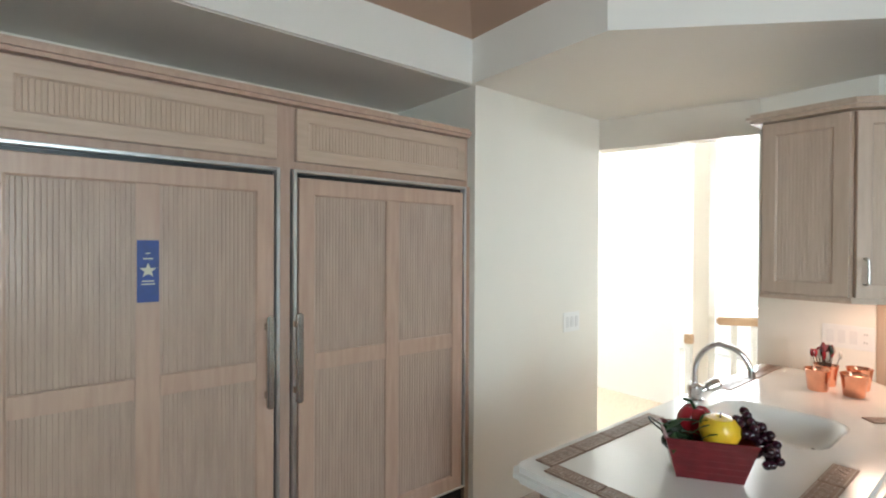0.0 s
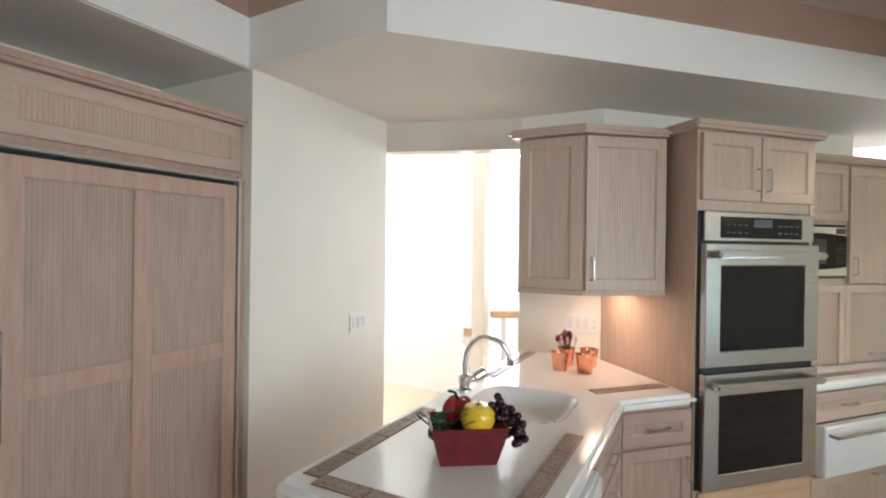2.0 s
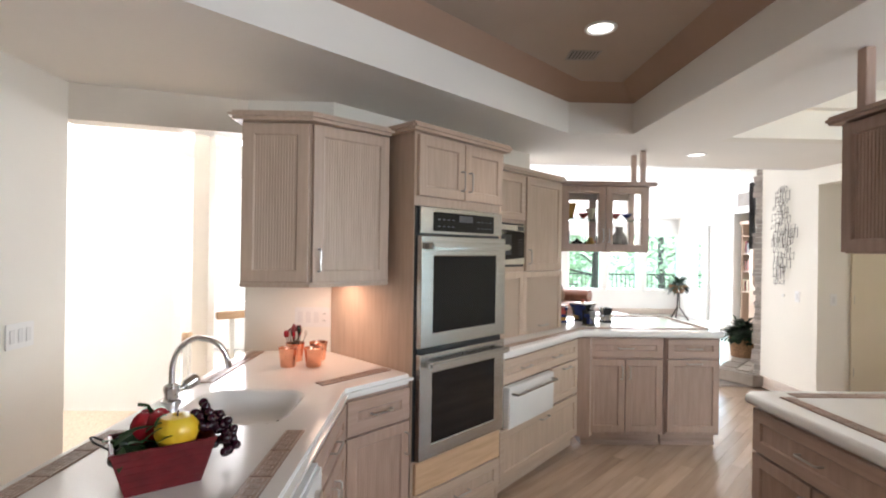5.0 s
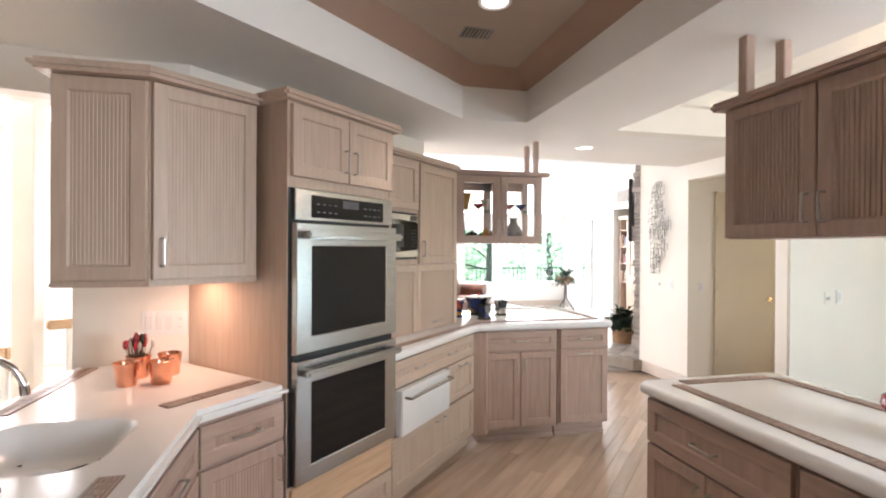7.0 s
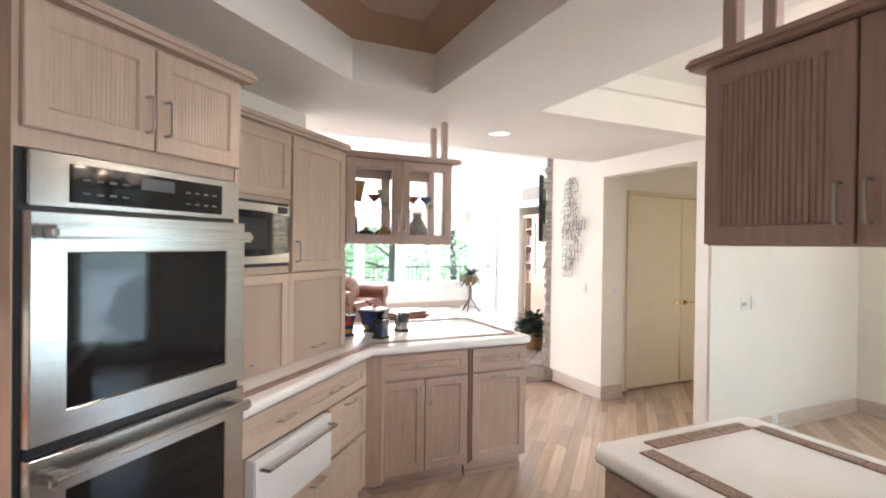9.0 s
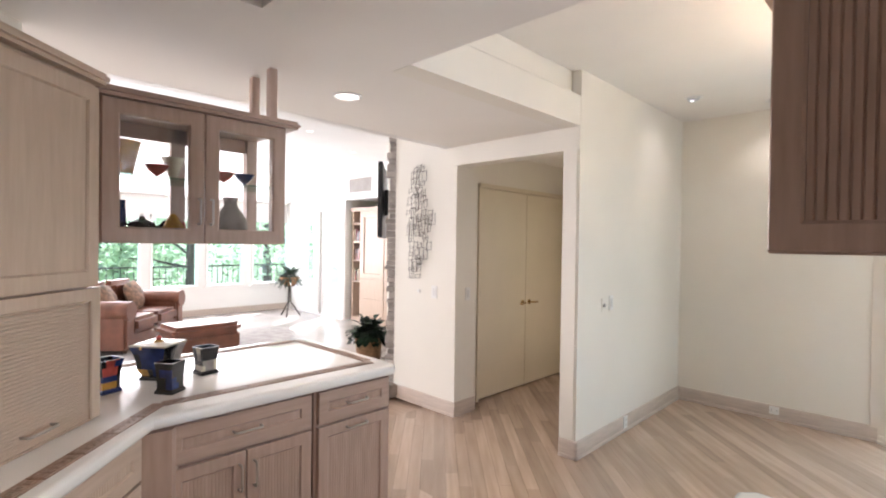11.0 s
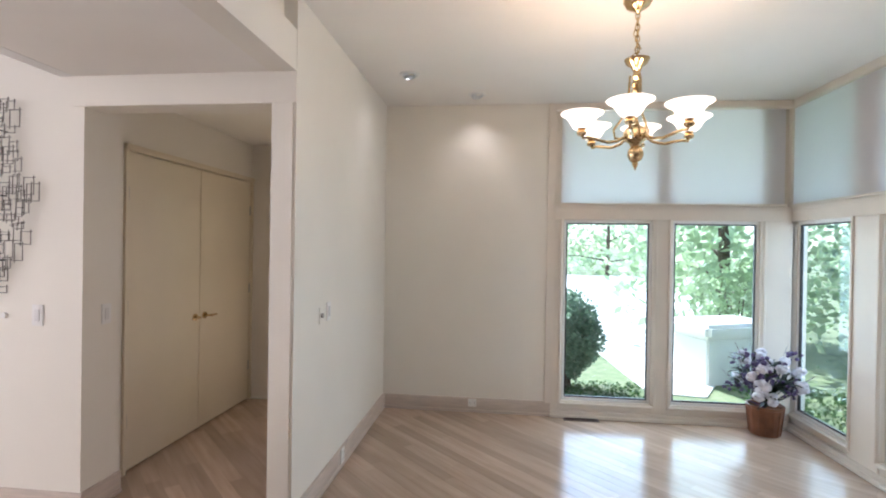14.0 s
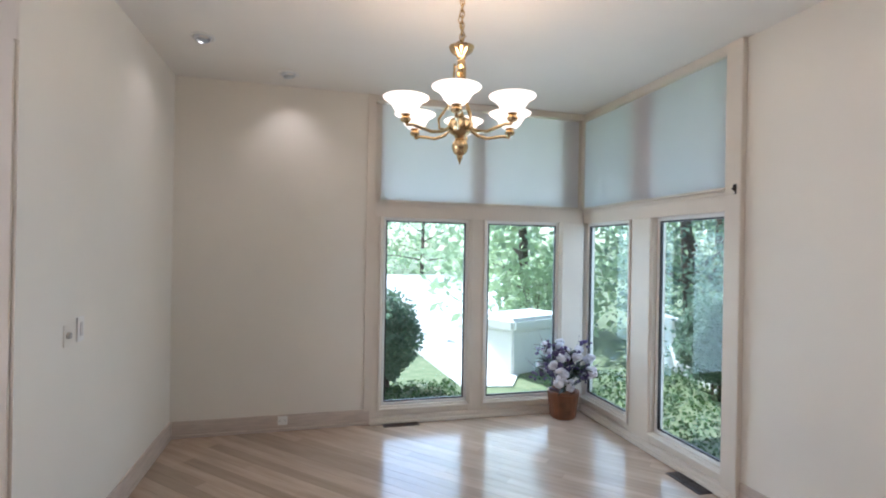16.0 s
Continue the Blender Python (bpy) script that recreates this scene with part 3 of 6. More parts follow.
lt = thing("shade_cleat", "small dark metal cord cleat on the window casing", "hardware", pose(0.991, -3.47, 1.86))
part("plate", box(B(), 0.0, 0.006, -0.012, 0.012, -0.03, 0.03, 0.002), IRON, lt)
part("peg", tube(B(), [(0.004, 0, 0.0), (0.022, 0, 0.004)], 0.006, 8), IRON, lt)

# ---------------------------------------------------------------- living room shell


def holed_wall(name, m, length, height, holes, thick=0.15, label="white painted wall"):
    """A wall along local x with window or door openings (x0, x1, z0, z1), of boxes that butt."""
    bm = B()
    xs = sorted({0.0, length, *[v for h in holes for v in h[:2]]})
    for a, b in zip(xs, xs[1:]):
        hs = sorted((h[2], h[3]) for h in holes if h[0] <= a + 1e-6 and h[1] >= b - 1e-6)
        z = 0.0
        for lo, hi in hs + [(height, height)]:
            if lo > z + 1e-6:
                box(bm, a, b, 0, thick, z, lo)
            z = hi
    return solo(name, bm, WHITE, label, "wall", kind="structure", m=m)


EASTW = [(0.9, 1.85), (2.0, 2.9), (3.05, 3.95), (4.1, 4.9), (5.05, 5.98), (6.13, 7.12), (7.25, 8.12), (8.24, 9.03), (9.18, 10.06)]
holed_wall("wall_living_east", Matrix(((0, 1, 0, 13.0), (-1, 0, 0, 4.5), (0, 0, 1, 0), (0, 0, 0, 1))), 10.1, 2.35, [(a, b, 0.58, 1.98) for a, b in EASTW])
holed_wall("wall_living_south", Matrix(((-1, 0, 0, 13.0), (0, -1, 0, -5.5), (0, 0, 1, 0), (0, 0, 0, 1))), 6.2, 3.05, [(0.67, 1.22, 0.65, 1.92), (1.33, 2.18, 0.0, 2.15), (2.28, 4.0, 0.0, 2.32)])
for (a, b) in EASTW:
    y0, y1 = 4.5 - b, 4.5 - a
    t = thing("window_living", "white framed living room window", "window", pose(13.0, y0, 0.58), group="living room windows", kind="structure")
    for q in ((0, 0.04), (y1 - y0 - 0.04, y1 - y0)):
        part("stile", box(B(), -0.03, 0.12, q[0], q[1], 0, 1.40, 0.004), WHITE, t)
    part("sill", box(B(), -0.06, 0.12, -0.03, y1 - y0 + 0.03, -0.03, 0.03, 0.005), WHITE, t)
    part("head", box(B(), -0.03, 0.12, 0, y1 - y0, 1.34, 1.40, 0.004), WHITE, t)
    g = part("pane", box(B(), 0.05, 0.055, 0.035, y1 - y0 - 0.035, 0.03, 1.35), GLASSW, t)
    g.visible_shadow = False
t = thing("window_small", "narrow white framed window beside the glass door", "window", pose(11.78, -5.5, 0.65), kind="structure")
part("frame", ring_frame(B(), 0, 0.55, 0, 1.27, 0.05, -0.12, 0.02), WHITE, t)
g = part("pane", cube(0.05, 0.50, -0.06, -0.055, 0.05, 1.22), GLASSW, t)
g.visible_shadow = False
t = thing("door_1", "white closed patio door with a tall glass pane", "door", pose(10.82, -5.5, 0.0), kind="structure")
part("leaf", ring_frame(B(), 0.02, 0.83, 0.01, 2.13, 0.16, -0.10, -0.05), WHITE, t)
g = part("pane", cube(0.17, 0.68, -0.075, -0.07, 0.16, 1.98), GLASSW, t)
g.visible_shadow = False
part("door_handle", tube(B(), [(0.10, -0.05, 1.0), (0.10, 0.0, 1.0), (0.16, 0.005, 1.0)], 0.01), NICKEL, t)
part("casing", ring_frame(B(), -0.06, 0.91, -0.03, 2.22, 0.08, -0.01, 0.015), WHITE, t)
# sloping living ceiling, falling to the window wall
def living_ceiling():
    bm = B()
    prof = [(5.79, 2.85), (10.6, 2.98), (13.2, 2.28), (13.2, 2.45), (10.6, 3.2), (5.79, 3.2)]
    a, b = [bm.verts.new((x, 4.6, z)) for x, z in prof], [bm.verts.new((x, -5.66, z)) for x, z in prof]
    n = len(prof)
    for i in range(n):
        bm.faces.new((a[i], a[(i + 1) % n], b[(i + 1) % n], b[i]))
    bm.faces.new(a)
    bm.faces.new(b[::-1])
    return bm


structure("ceiling_living", living_ceiling(), WHITE, "white vaulted living room ceiling", "ceiling")
structure("ceiling_niche", cube(6.6, 10.81, -7.0, -5.662, 2.34, 2.45), WHITE, "white painted niche ceiling", "ceiling")
structure("fascia_living", cube(5.70, 5.79, -3.18, 1.2, LOW - 0.001, 3.2), WHITE, "white upright face at the edge of the low ceiling", "fascia")
wall("wall_living_north", [(6.5, 4.5), (13.15, 4.5), (13.15, 4.65), (6.5, 4.65)], 0, 3.2, WHITE, "white painted wall")
wall("wall_niche_back", [(6.8, -6.85), (10.81, -6.85), (10.81, -7.0), (6.8, -7.0)], 0, 3.2)
wall("wall_niche_side", [(10.72, -5.65), (10.81, -5.65), (10.81, -6.85), (10.72, -6.85)], 0, 3.2)
# slanting fireplace wall clad in stacked stone
wall("wall_fireplace", [(6.47, HY - 0.02), (6.60, HY - 0.02), (8.75, -5.33), (8.75, -5.50), (6.47, -3.33)], 0, 3.2)
baseboard("baseboard_living_east", (12.999, 4.5), (12.999, -5.5), -1)
# stair side
wall("wall_stair_north", [(2.58, 4.5), (6.5, 4.5), (6.5, 4.65), (2.58, 4.65)], 0, 4.2, WHITE, "white painted stair wall")
wall("wall_stair_west", [(2.58, 2.705), (2.70, 2.705), (2.70, 4.5), (2.58, 4.5)], 0, 4.2, WHITE, "white painted stair wall")
wall("wall_stair_far", [(5.42, 2.95), (5.55, 2.95), (5.55, 4.5), (5.42, 4.5)], 0, 4.2, WHITE, "white painted stair wall")
structure("ceiling_stair", prism(B(), [(8.3, 4.65), (8.3, 1.2), (5.8, 1.2), (3.8, 3.40), (2.5, 3.40), (2.5, 4.65)], 4.2, 4.3), WHITE, "white stair ceiling", "ceiling")
holed_wall("wall_stair_east", Matrix(((0, 1, 0, 8.2), (-1, 0, 0, 4.65), (0, 0, 1, 0), (0, 0, 0, 1))), 3.6, 4.2, [(0.3, 3.2, 0.7, 3.7)])

# ---------------------------------------------------------------- kitchen: fridge wall
def fridge_unit():
    y = 2.60
    t = thing("cabinet_frame", "pickled oak surround above the built-in refrigerators", "cabinet", pose(0, y, 0))
    part("body", box(B(), -0.6, 2.434, 0.004, 0.62, 1.845, 2.10), PINK, t)
    part("crown", box(B(), -0.6, 2.433, -0.045, 0.62, 2.095, 2.138, 0.014), PINK, t)
    part("end_stile", box(B(), 2.405, 2.434, -0.018, 0.6, 0.0, 1.845), PINK, t)
    part("divider", box(B(), 1.435, 1.48, -0.004, 0.6, 0.0, 1.845), PINK, t)
    fluted_door(t, 0.60, 1.42, 1.875, 2.085, name="grille_panel", wood=CREAM_OAK, pitch=0.015, depth=0.003)
    fluted_door(t, 1.50, 2.40, 1.875, 2.085, name="grille_panel", wood=CREAM_OAK, pitch=0.015, depth=0.003)
    for x0, x1, hx, ribbon in ((0.54, 1.43, 1.378, True), (1.485, 2.40, 1.492, False)):
        f = thing("refrigerator", "built-in refrigerator with reeded pickled oak front and steel trim", "refrigerator", pose(0, y, 0), group="built-in refrigerators")
        part("body", box(B(), x0 + 0.01, x1 - 0.01, 0.0, 0.60, 0.06, 1.835), BLACK, f)
        part("trim_frame", ring_frame(B(), x0, x1, 0.30, 1.842, 0.014, -0.032, 0.002, 0.003), ALU, f)
        d = part("door", ring_frame(B(), x0 + 0.022, x1 - 0.022, 0.31, 1.81, 0.07, -0.03, -0.002), PINK, f)
        xm = (x0 + x1) / 2 + (0.0 if ribbon else 0.01)
        part("stile", box(B(), xm - 0.035, xm + 0.035, -0.029, -0.004, 0.375, 1.745, 0.003), PINK, d)
        part("rail", box(B(), x0 + 0.09, xm - 0.036, -0.028, -0.004, 1.03, 1.10, 0.003), PINK, d)
        part("rail", box(B(), xm + 0.036, x1 - 0.09, -0.028, -0.004, 1.03, 1.10, 0.003), PINK, d)
        for a, b in ((x0 + 0.085, xm - 0.033), (xm + 0.033, x1 - 0.085)):
            for lo, hi in ((0.375, 1.035), (1.095, 1.745)):
                part("reeded_panel", flutes(B(), a, b, lo, hi, -0.018, 0.0145, 0.0022), PANEL, d)
        part("handle", box(B(), hx - 0.014, hx + 0.014, -0.085, -0.065, 0.925, 1.275, 0.006), STEEL, d, "brushed steel bar handle")
        for z in (0.97, 1.23):
            part("handle_post", box(B(), hx - 0.008, hx + 0.008, -0.067, -0.028, z - 0.012, z + 0.012), STEEL, d)
        g = part("toe_grille", box(B(), x0 + 0.01, x1 - 0.01, -0.01, 0.02, 0.07, 0.29), BLACK, f)
        for k in range(9):
            part("slat", box(B(), x0 + 0.02, x1 - 0.02, -0.02, -0.008, 0.085 + k * 0.022, 0.096 + k * 0.022), IRON, g)
        if ribbon:
            r = thing("award_ribbon", "blue satin award ribbon with a pale star on the refrigerator", "ribbon", pose(0.985, y - 0.032, 1.35))
            part("cloth", box(B(), -0.032, 0.032, -0.004, 0.0, 0.0, 0.205, 0.001), RIBBON, r)
            bm = B()
            pts = [(0.026 * (1 if i % 2 == 0 else 0.42) * math.sin(i * math.pi / 5), 0.026 * (1 if i % 2 == 0 else 0.42) * math.cos(i * math.pi / 5)) for i in range(10)]
            f0 = [bm.verts.new((a, -0.0055, 0.105 + b)) for a, b in pts]
            bm.faces.new(f0)
            part("star", bm, GOLDP, r, "pale gold printed star")
            for k, (w, z) in enumerate(((0.006, 0.16), (0.014, 0.142), (0.018, 0.068), (0.02, 0.058))):
                part("print_bar", box(B(), -w, w, -0.0055, -0.0045, z, z + 0.004), GOLDP, r)


fridge_unit()
structure("ceiling_alcove", cube(-1.2, 2.435, 2.56, 3.25, LOW - 0.003, LOW + 0.05), CEIL, "cream painted ceiling of the refrigerator alcove", "ceiling")

# ---------------------------------------------------------------- kitchen: sink counter
CT, CTH = 0.905, 0.048


def worktop(poly):
    """A thick slab with a rounded edge, top and bottom."""
    bm, r = B(), 0.020
    prof = [(r, CT - CTH), (0.35 * r, CT - CTH + 0.003), (0.07 * r, CT - CTH + 0.010), (0.0, CT - CTH + 0.018), (0.0, CT - r), (0.07 * r, CT - 0.6 * r), (0.3 * r, CT - 0.28 * r), (0.62 * r, CT - 0.07 * r), (r, CT)]
    rings = [[bm.verts.new((*p, z)) for p in offset_poly(poly, -d)] for d, z in prof]
    n = len(poly)
    for a, b in zip(rings, rings[1:]):
        for i in range(n):
            bm.faces.new((a[i], a[(i + 1) % n], b[(i + 1) % n], b[i]))
    bm.faces.new(rings[0])
    bm.faces.new(rings[-1])
    return bm


def inlay(a, b, width=0.062, side=0.0, parent=None):
    """A row of brown relief tiles along a line on a worktop, set a hair proud, each a piece of its own."""
    a, b = Vector(a), Vector(b)
    L, d = (b - a).length, (b - a).normalized()
    n = max(1, round(L / 0.15))
    p = L / n
    ang = math.degrees(math.atan2(d.y, d.x))
    for i in range(n):
        c = a + d * (p * (i + 0.5))
        ob = new("tile", TILE_MESH)
        ob.parent = parent
        ob.matrix_local = parent.matrix_world.inverted() @ pose(c.x, c.y, CT, 0, 0, ang) @ Matrix.Diagonal((p / 0.15 * 0.985, width / 0.062, 1, 1))
        rel = new("relief", RELIEF_MESH)
        rel.parent = ob


TILE_MESH = finish("tile", box(B(), -0.075, 0.075, -0.031, 0.031, -0.004, 0.0035, 0.0015), TILE)


def relief_mesh():
    bm = B()
    for s in (-1, 1):
        box(bm, -0.072, 0.072, s * 0.026 - 0.002, s * 0.026 + 0.002, 0.0030, 0.0046)
    for k in range(5):
        x = -0.056 + k * 0.028
        box(bm, x - 0.009, x + 0.009, -0.015, -0.012, 0.0030, 0.0046)
        box(bm, x - 0.009, x + 0.009, 0.012, 0.015, 0.0030, 0.0046)
        box(bm, x - 0.010, x - 0.007, -0.015, 0.004, 0.0030, 0.0046)
        box(bm, x + 0.007, x + 0.010, -0.004, 0.015, 0.0030, 0.0046)
        box(bm, x - 0.002, x + 0.002, -0.006, 0.006, 0.0030, 0.0046)
    return bm


RELIEF_MESH = finish("relief", relief_mesh(), RELIEF)

def rounded(x0, x1, y0, y1, r, n=6):
    """A rectangle with round corners."""
    out = []
    for cx, cy, a0 in ((x1 - r, y1 - r, 0), (x0 + r, y1 - r, 90), (x0 + r, y0 + r, 180), (x1 - r, y0 + r, 270)):
        out += [(cx + r * math.cos(radians(a0 + 90 * k / n)), cy + r * math.sin(radians(a0 + 90 * k / n))) for k in range(n + 1)]
    return out


SINK = rounded(2.565, 2.985, 1.115, 1.535, 0.11)
C1 = [(1.765, 0.985), (1.80, 0.955), (3.00, 0.955), (3.275, 0.690), (3.80, 1.20), (3.80, 1.685), (1.80, 1.685), (1.765, 1.655)]


def sink_counter():
    bm = ring_slab(C1, SINK, CT - CTH, CT)
    # round over the outer edge
    ed = []
    for e in bm.edges:
        z = [v.co.z for v in e.verts]
        out = all(any((v.co.xy - Vector(p)).length < 1e-4 for p in C1) for v in e.verts)
        if out and len(e.link_faces) == 2 and abs(z[0] - z[1]) < 1e-5 and any(abs(f.normal.z) < 0.5 for f in e.link_faces):
            ed.append(e)
    bmesh.ops.recalc_face_normals(bm, faces=bm.faces)
    bmesh.ops.bevel(bm, geom=ed, offset=0.018, segments=4, affect="EDGES", clamp_overlap=False)
    return bm


top1 = solo("countertop", sink_counter(), SOLID, "white solid-surface sink countertop with a brown tile border", "countertop")


def basin():
    bm = B()
    zs = [(0.0, CT - 0.0005), (0.006, CT - 0.003), (0.014, CT - 0.010), (0.026, CT - 0.030), (0.045, CT - 0.058), (0.068, CT - 0.080), (0.095, CT - 0.093), (0.125, CT - 0.096)]
    rings = [[bm.verts.new((*p, z)) for p in offset_poly(SINK, -d)] for d, z in zs]
    for a, b in zip(rings, rings[1:]):
        for i in range(len(a)):
            bm.faces.new((a[i], a[(i + 1) % len(a)], b[(i + 1) % len(a)], b[i]))
    bm.faces.new(rings[-1])
    return bm


sink = solo("sink", basin(), SOLID, "white moulded sink basin under the countertop", "sink")
part("drain", lathe(B(), [(0.0, 0), (0.042, 0.0), (0.045, 0.004), (0.03, 0.005), (0.0, 0.003)], 2.78, 1.33, CT - 0.095, cap=False), CHROME, sink, "chrome sink drain")
inlay((1.85, 1.615), (2.51, 1.615), parent=top1)
inlay((1.85, 1.05), (2.52, 1.05), parent=top1)
inlay((1.845, 1.08), (1.845, 1.585), parent=top1)
inlay((3.08, 1.60), (3.75, 1.60), parent=top1)
inlay((3.07, 1.10), (3.36, 0.825), parent=top1)


def base_unit(name, m, width, depth, fronts, label, toe=0.10, top=None, group="base cabinets"):
    t = thing(name, label, "cabinet", m, group=group)
    top = top or CT - CTH - 0.003
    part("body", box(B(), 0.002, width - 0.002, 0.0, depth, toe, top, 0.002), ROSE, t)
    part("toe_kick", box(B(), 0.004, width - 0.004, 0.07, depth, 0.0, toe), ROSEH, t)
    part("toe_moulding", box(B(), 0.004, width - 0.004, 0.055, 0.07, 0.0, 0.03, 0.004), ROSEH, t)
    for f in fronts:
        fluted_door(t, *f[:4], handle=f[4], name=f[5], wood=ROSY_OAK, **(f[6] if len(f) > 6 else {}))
    return t


Z0, Z1, ZD = 0.125, 0.685, 0.845
# sink run facing the walker
base_unit("base_cabinet", pose(1.82, 0.985, 0), 0.60, 0.62, [], "pickled oak end cabinet round the dishwasher")
base_unit("base_cabinet", pose(2.425, 0.985, 0), 0.575, 0.62, [(0.01, 0.565, 0.70, ZD, "h", "drawer"), (0.01, 0.285, Z0, Z1, "v_rt", "door"), (0.29, 0.565, Z0, Z1, "v_lt", "door")], "pickled oak sink base cabinet with two doors and a false drawer", top=0.70)
base_unit("base_cabinet", pose(3.012, 0.985, 0, 0, 0, -45), 0.385, 0.50, [(0.012, 0.373, 0.70, ZD, "h", "drawer"), (0.012, 0.373, Z0, Z1, "v_rt", "door")], "pickled oak corner base cabinet with one drawer and a reeded door")
part("end_panel", cube(-0.005, 0.0, 0, 0.6, 0.0, 0.85), ROSE, bpy.data.objects["base_cabinet"])
# white dishwasher beside the sink cabinet
dw = thing("dishwasher", "white dishwasher with a small round dial under the countertop", "dishwasher", pose(1.83, 0.984, 0))
part("door", box(B(), 0.0, 0.59, -0.035, -0.001, 0.12, 0.70, 0.008), ENAMEL, dw)
part("control_strip", box(B(), 0.0, 0.59, -0.045, -0.001, 0.705, 0.848, 0.012), ENAMEL, dw)
part("dial", tube(B(), [(0.50, -0.045, 0.78), (0.50, -0.062, 0.78)], 0.022, 16), NICKEL, dw)
part("latch", box(B(), 0.22, 0.36, -0.055, -0.044, 0.76, 0.80, 0.005), NICKEL, dw)

# ---------------------------------------------------------------- kitchen: upper corner cabinet
def upper_corner():
    t = thing("upper_cabinet", "pickled oak corner wall cabinet with reeded doors and rounded crown", "cabinet", pose(0, 0, 0))
    P = [(3.135, 1.475), (3.135, 1.165), (3.385, 0.835), (3.80, 1.22), (3.80, 1.475)]
    part("body", prism(B(), P, 1.34, 2.075), OAK, t)
    part("crown", prism(B(), [(3.065, 1.515), (3.065, 1.14), (3.355, 0.80), (3.80, 1.215), (3.80, 1.515)], 2.07, 2.11, 0.014), OAKH, t)
    part("light_rail", prism(B(), [(3.125, 1.475), (3.125, 1.162), (3.378, 0.828), (3.40, 0.85), (3.15, 1.175), (3.15, 1.475)], 1.325, 1.345, 0.004), OAKH, t)
    fluted_door(t, 0.004, 0.30, 1.35, 2.065, name="fixed_door", y=-0.02, at=pose(3.135, 1.47, 0, 0, 0, -90))
    fluted_door(t, 0.006, 0.406, 1.35, 2.065, handle="v_l", y=-0.02, at=pose(3.135, 1.165, 0, 0, 0, math.degrees(math.atan2(0.835 - 1.165, 3.385 - 3.135))))


upper_corner()
lamp("under_cabinet_light", "AREA", look((3.50, 1.15, 1.325), (3.50, 1.15, 0.9)), 0.42, (1.0, 0.62, 0.42), size=(0.25, 0.12))

# ---------------------------------------------------------------- kitchen: oven tower on the slanting run
RUN = pose(3.30, 0.700, 0, 0, 0, -45)      # local x along the fronts, y to the back


def oven_tower():
    W = 0.70
    t = thing("oven_cabinet", "tall pickled oak oven cabinet with doors above and drawers below", "cabinet", RUN)
    part("side_panel", box(B(), -0.002, 0.018, 0.0, 0.70, 0.0, 2.09), OAK, t)
    part("side_panel", box(B(), W - 0.018, W + 0.002, 0.0, 0.70, 0.0, 2.09), OAK, t)
    part("top_body", box(B(), 0.019, W - 0.019, 0.003, 0.70, 1.725, 2.088), OAK, t)
    part("bottom_body", box(B(), 0.019, W - 0.019, 0.003, 0.70, 0.0, 0.462), OAKH, t)
    part("back_body", box(B(), 0.019, W - 0.019, 0.60, 0.70, 0.462, 1.725), OAK, t)
    part("crown", box(B(), -0.05, W + 0.05, -0.05, 0.70, 2.085, 2.125, 0.014), OAKH, t)
    fluted_door(t, 0.012, W / 2 - 0.003, 1.77, 2.07, handle="v_r", plain=False)
    fluted_door(t, W / 2 + 0.003, W - 0.012, 1.77, 2.07, handle="v_l", plain=False)
    part("drawer", box(B(), 0.012, W - 0.012, -0.02, 0.0, 0.30, 0.455, 0.003), OAKY, t, "honey oak drawer front")
    fluted_door(t, 0.012, W - 0.012, 0.12, 0.293, handle="h", name="drawer")
    o = thing("double_oven", "stainless steel double wall oven with black glass doors", "oven", RUN)
    part("casing", box(B(), 0.02, W - 0.02, 0.0, 0.58, 0.465, 1.722), BLACK, o)
    part("side_trim", box(B(), 0.003, 0.019, -0.006, 0.004, 0.466, 1.722), BLACK, o)
    part("fascia", box(B(), 0.02, W - 0.02, -0.024, -0.001, 1.588, 1.718, 0.004), STEEL, o, "brushed steel control fascia")
    cp = part("control_panel", box(B(), 0.11, W - 0.10, -0.027, -0.022, 1.600, 1.697, 0.002), BLACKG, o, "black glass control panel")
    part("display", box(B(), 0.30, 0.41, -0.0285, -0.0265, 1.652, 1.687), GREY, cp)
    for i in range(4):
        for j in range(2):
            for s in (0.14, 0.45):
                part("touch_key", box(B(), s + i * 0.035, s + i * 0.035 + 0.018, -0.0282, -0.0268, 1.622 + j * 0.035, 1.628 + j * 0.035), GREY, cp)
    for k, (lo, hi) in enumerate(((1.022, 1.574), (0.472, 0.992))):
        d = part("door", ring_frame(B(), 0.012, W - 0.012, lo, hi, 0.085, -0.045, -0.002, 0.004, wt=0.10, wb=0.07), STEEL, o, "brushed steel oven door frame")
        part("window", box(B(), 0.095, W - 0.095, -0.040, -0.006, lo + 0.066, hi - 0.096), BLACKG, d, "black glass oven window")
        hz = hi - 0.05
        part("handle", box(B(), 0.03, W - 0.03, -0.105, -0.078, hz - 0.017, hz + 0.017, 0.009), STEEL, d, "brushed steel bar handle")
        for x in (0.06, W - 0.06):
            part("handle_bracket", box(B(), x - 0.02, x + 0.02, -0.08, -0.044, hz - 0.014, hz + 0.014, 0.004), STEEL, d)
    part("gap_strip", box(B(), 0.016, W - 0.016, -0.018, 0.0, 0.993, 1.017), BLACK, o)


oven_tower()

# drawers beyond the ovens
DRAWER_RUN = RUN @ pose(0.704, 0.018, 0, 0, 0, 3.9) @ pose(-0.704, 0, 0)


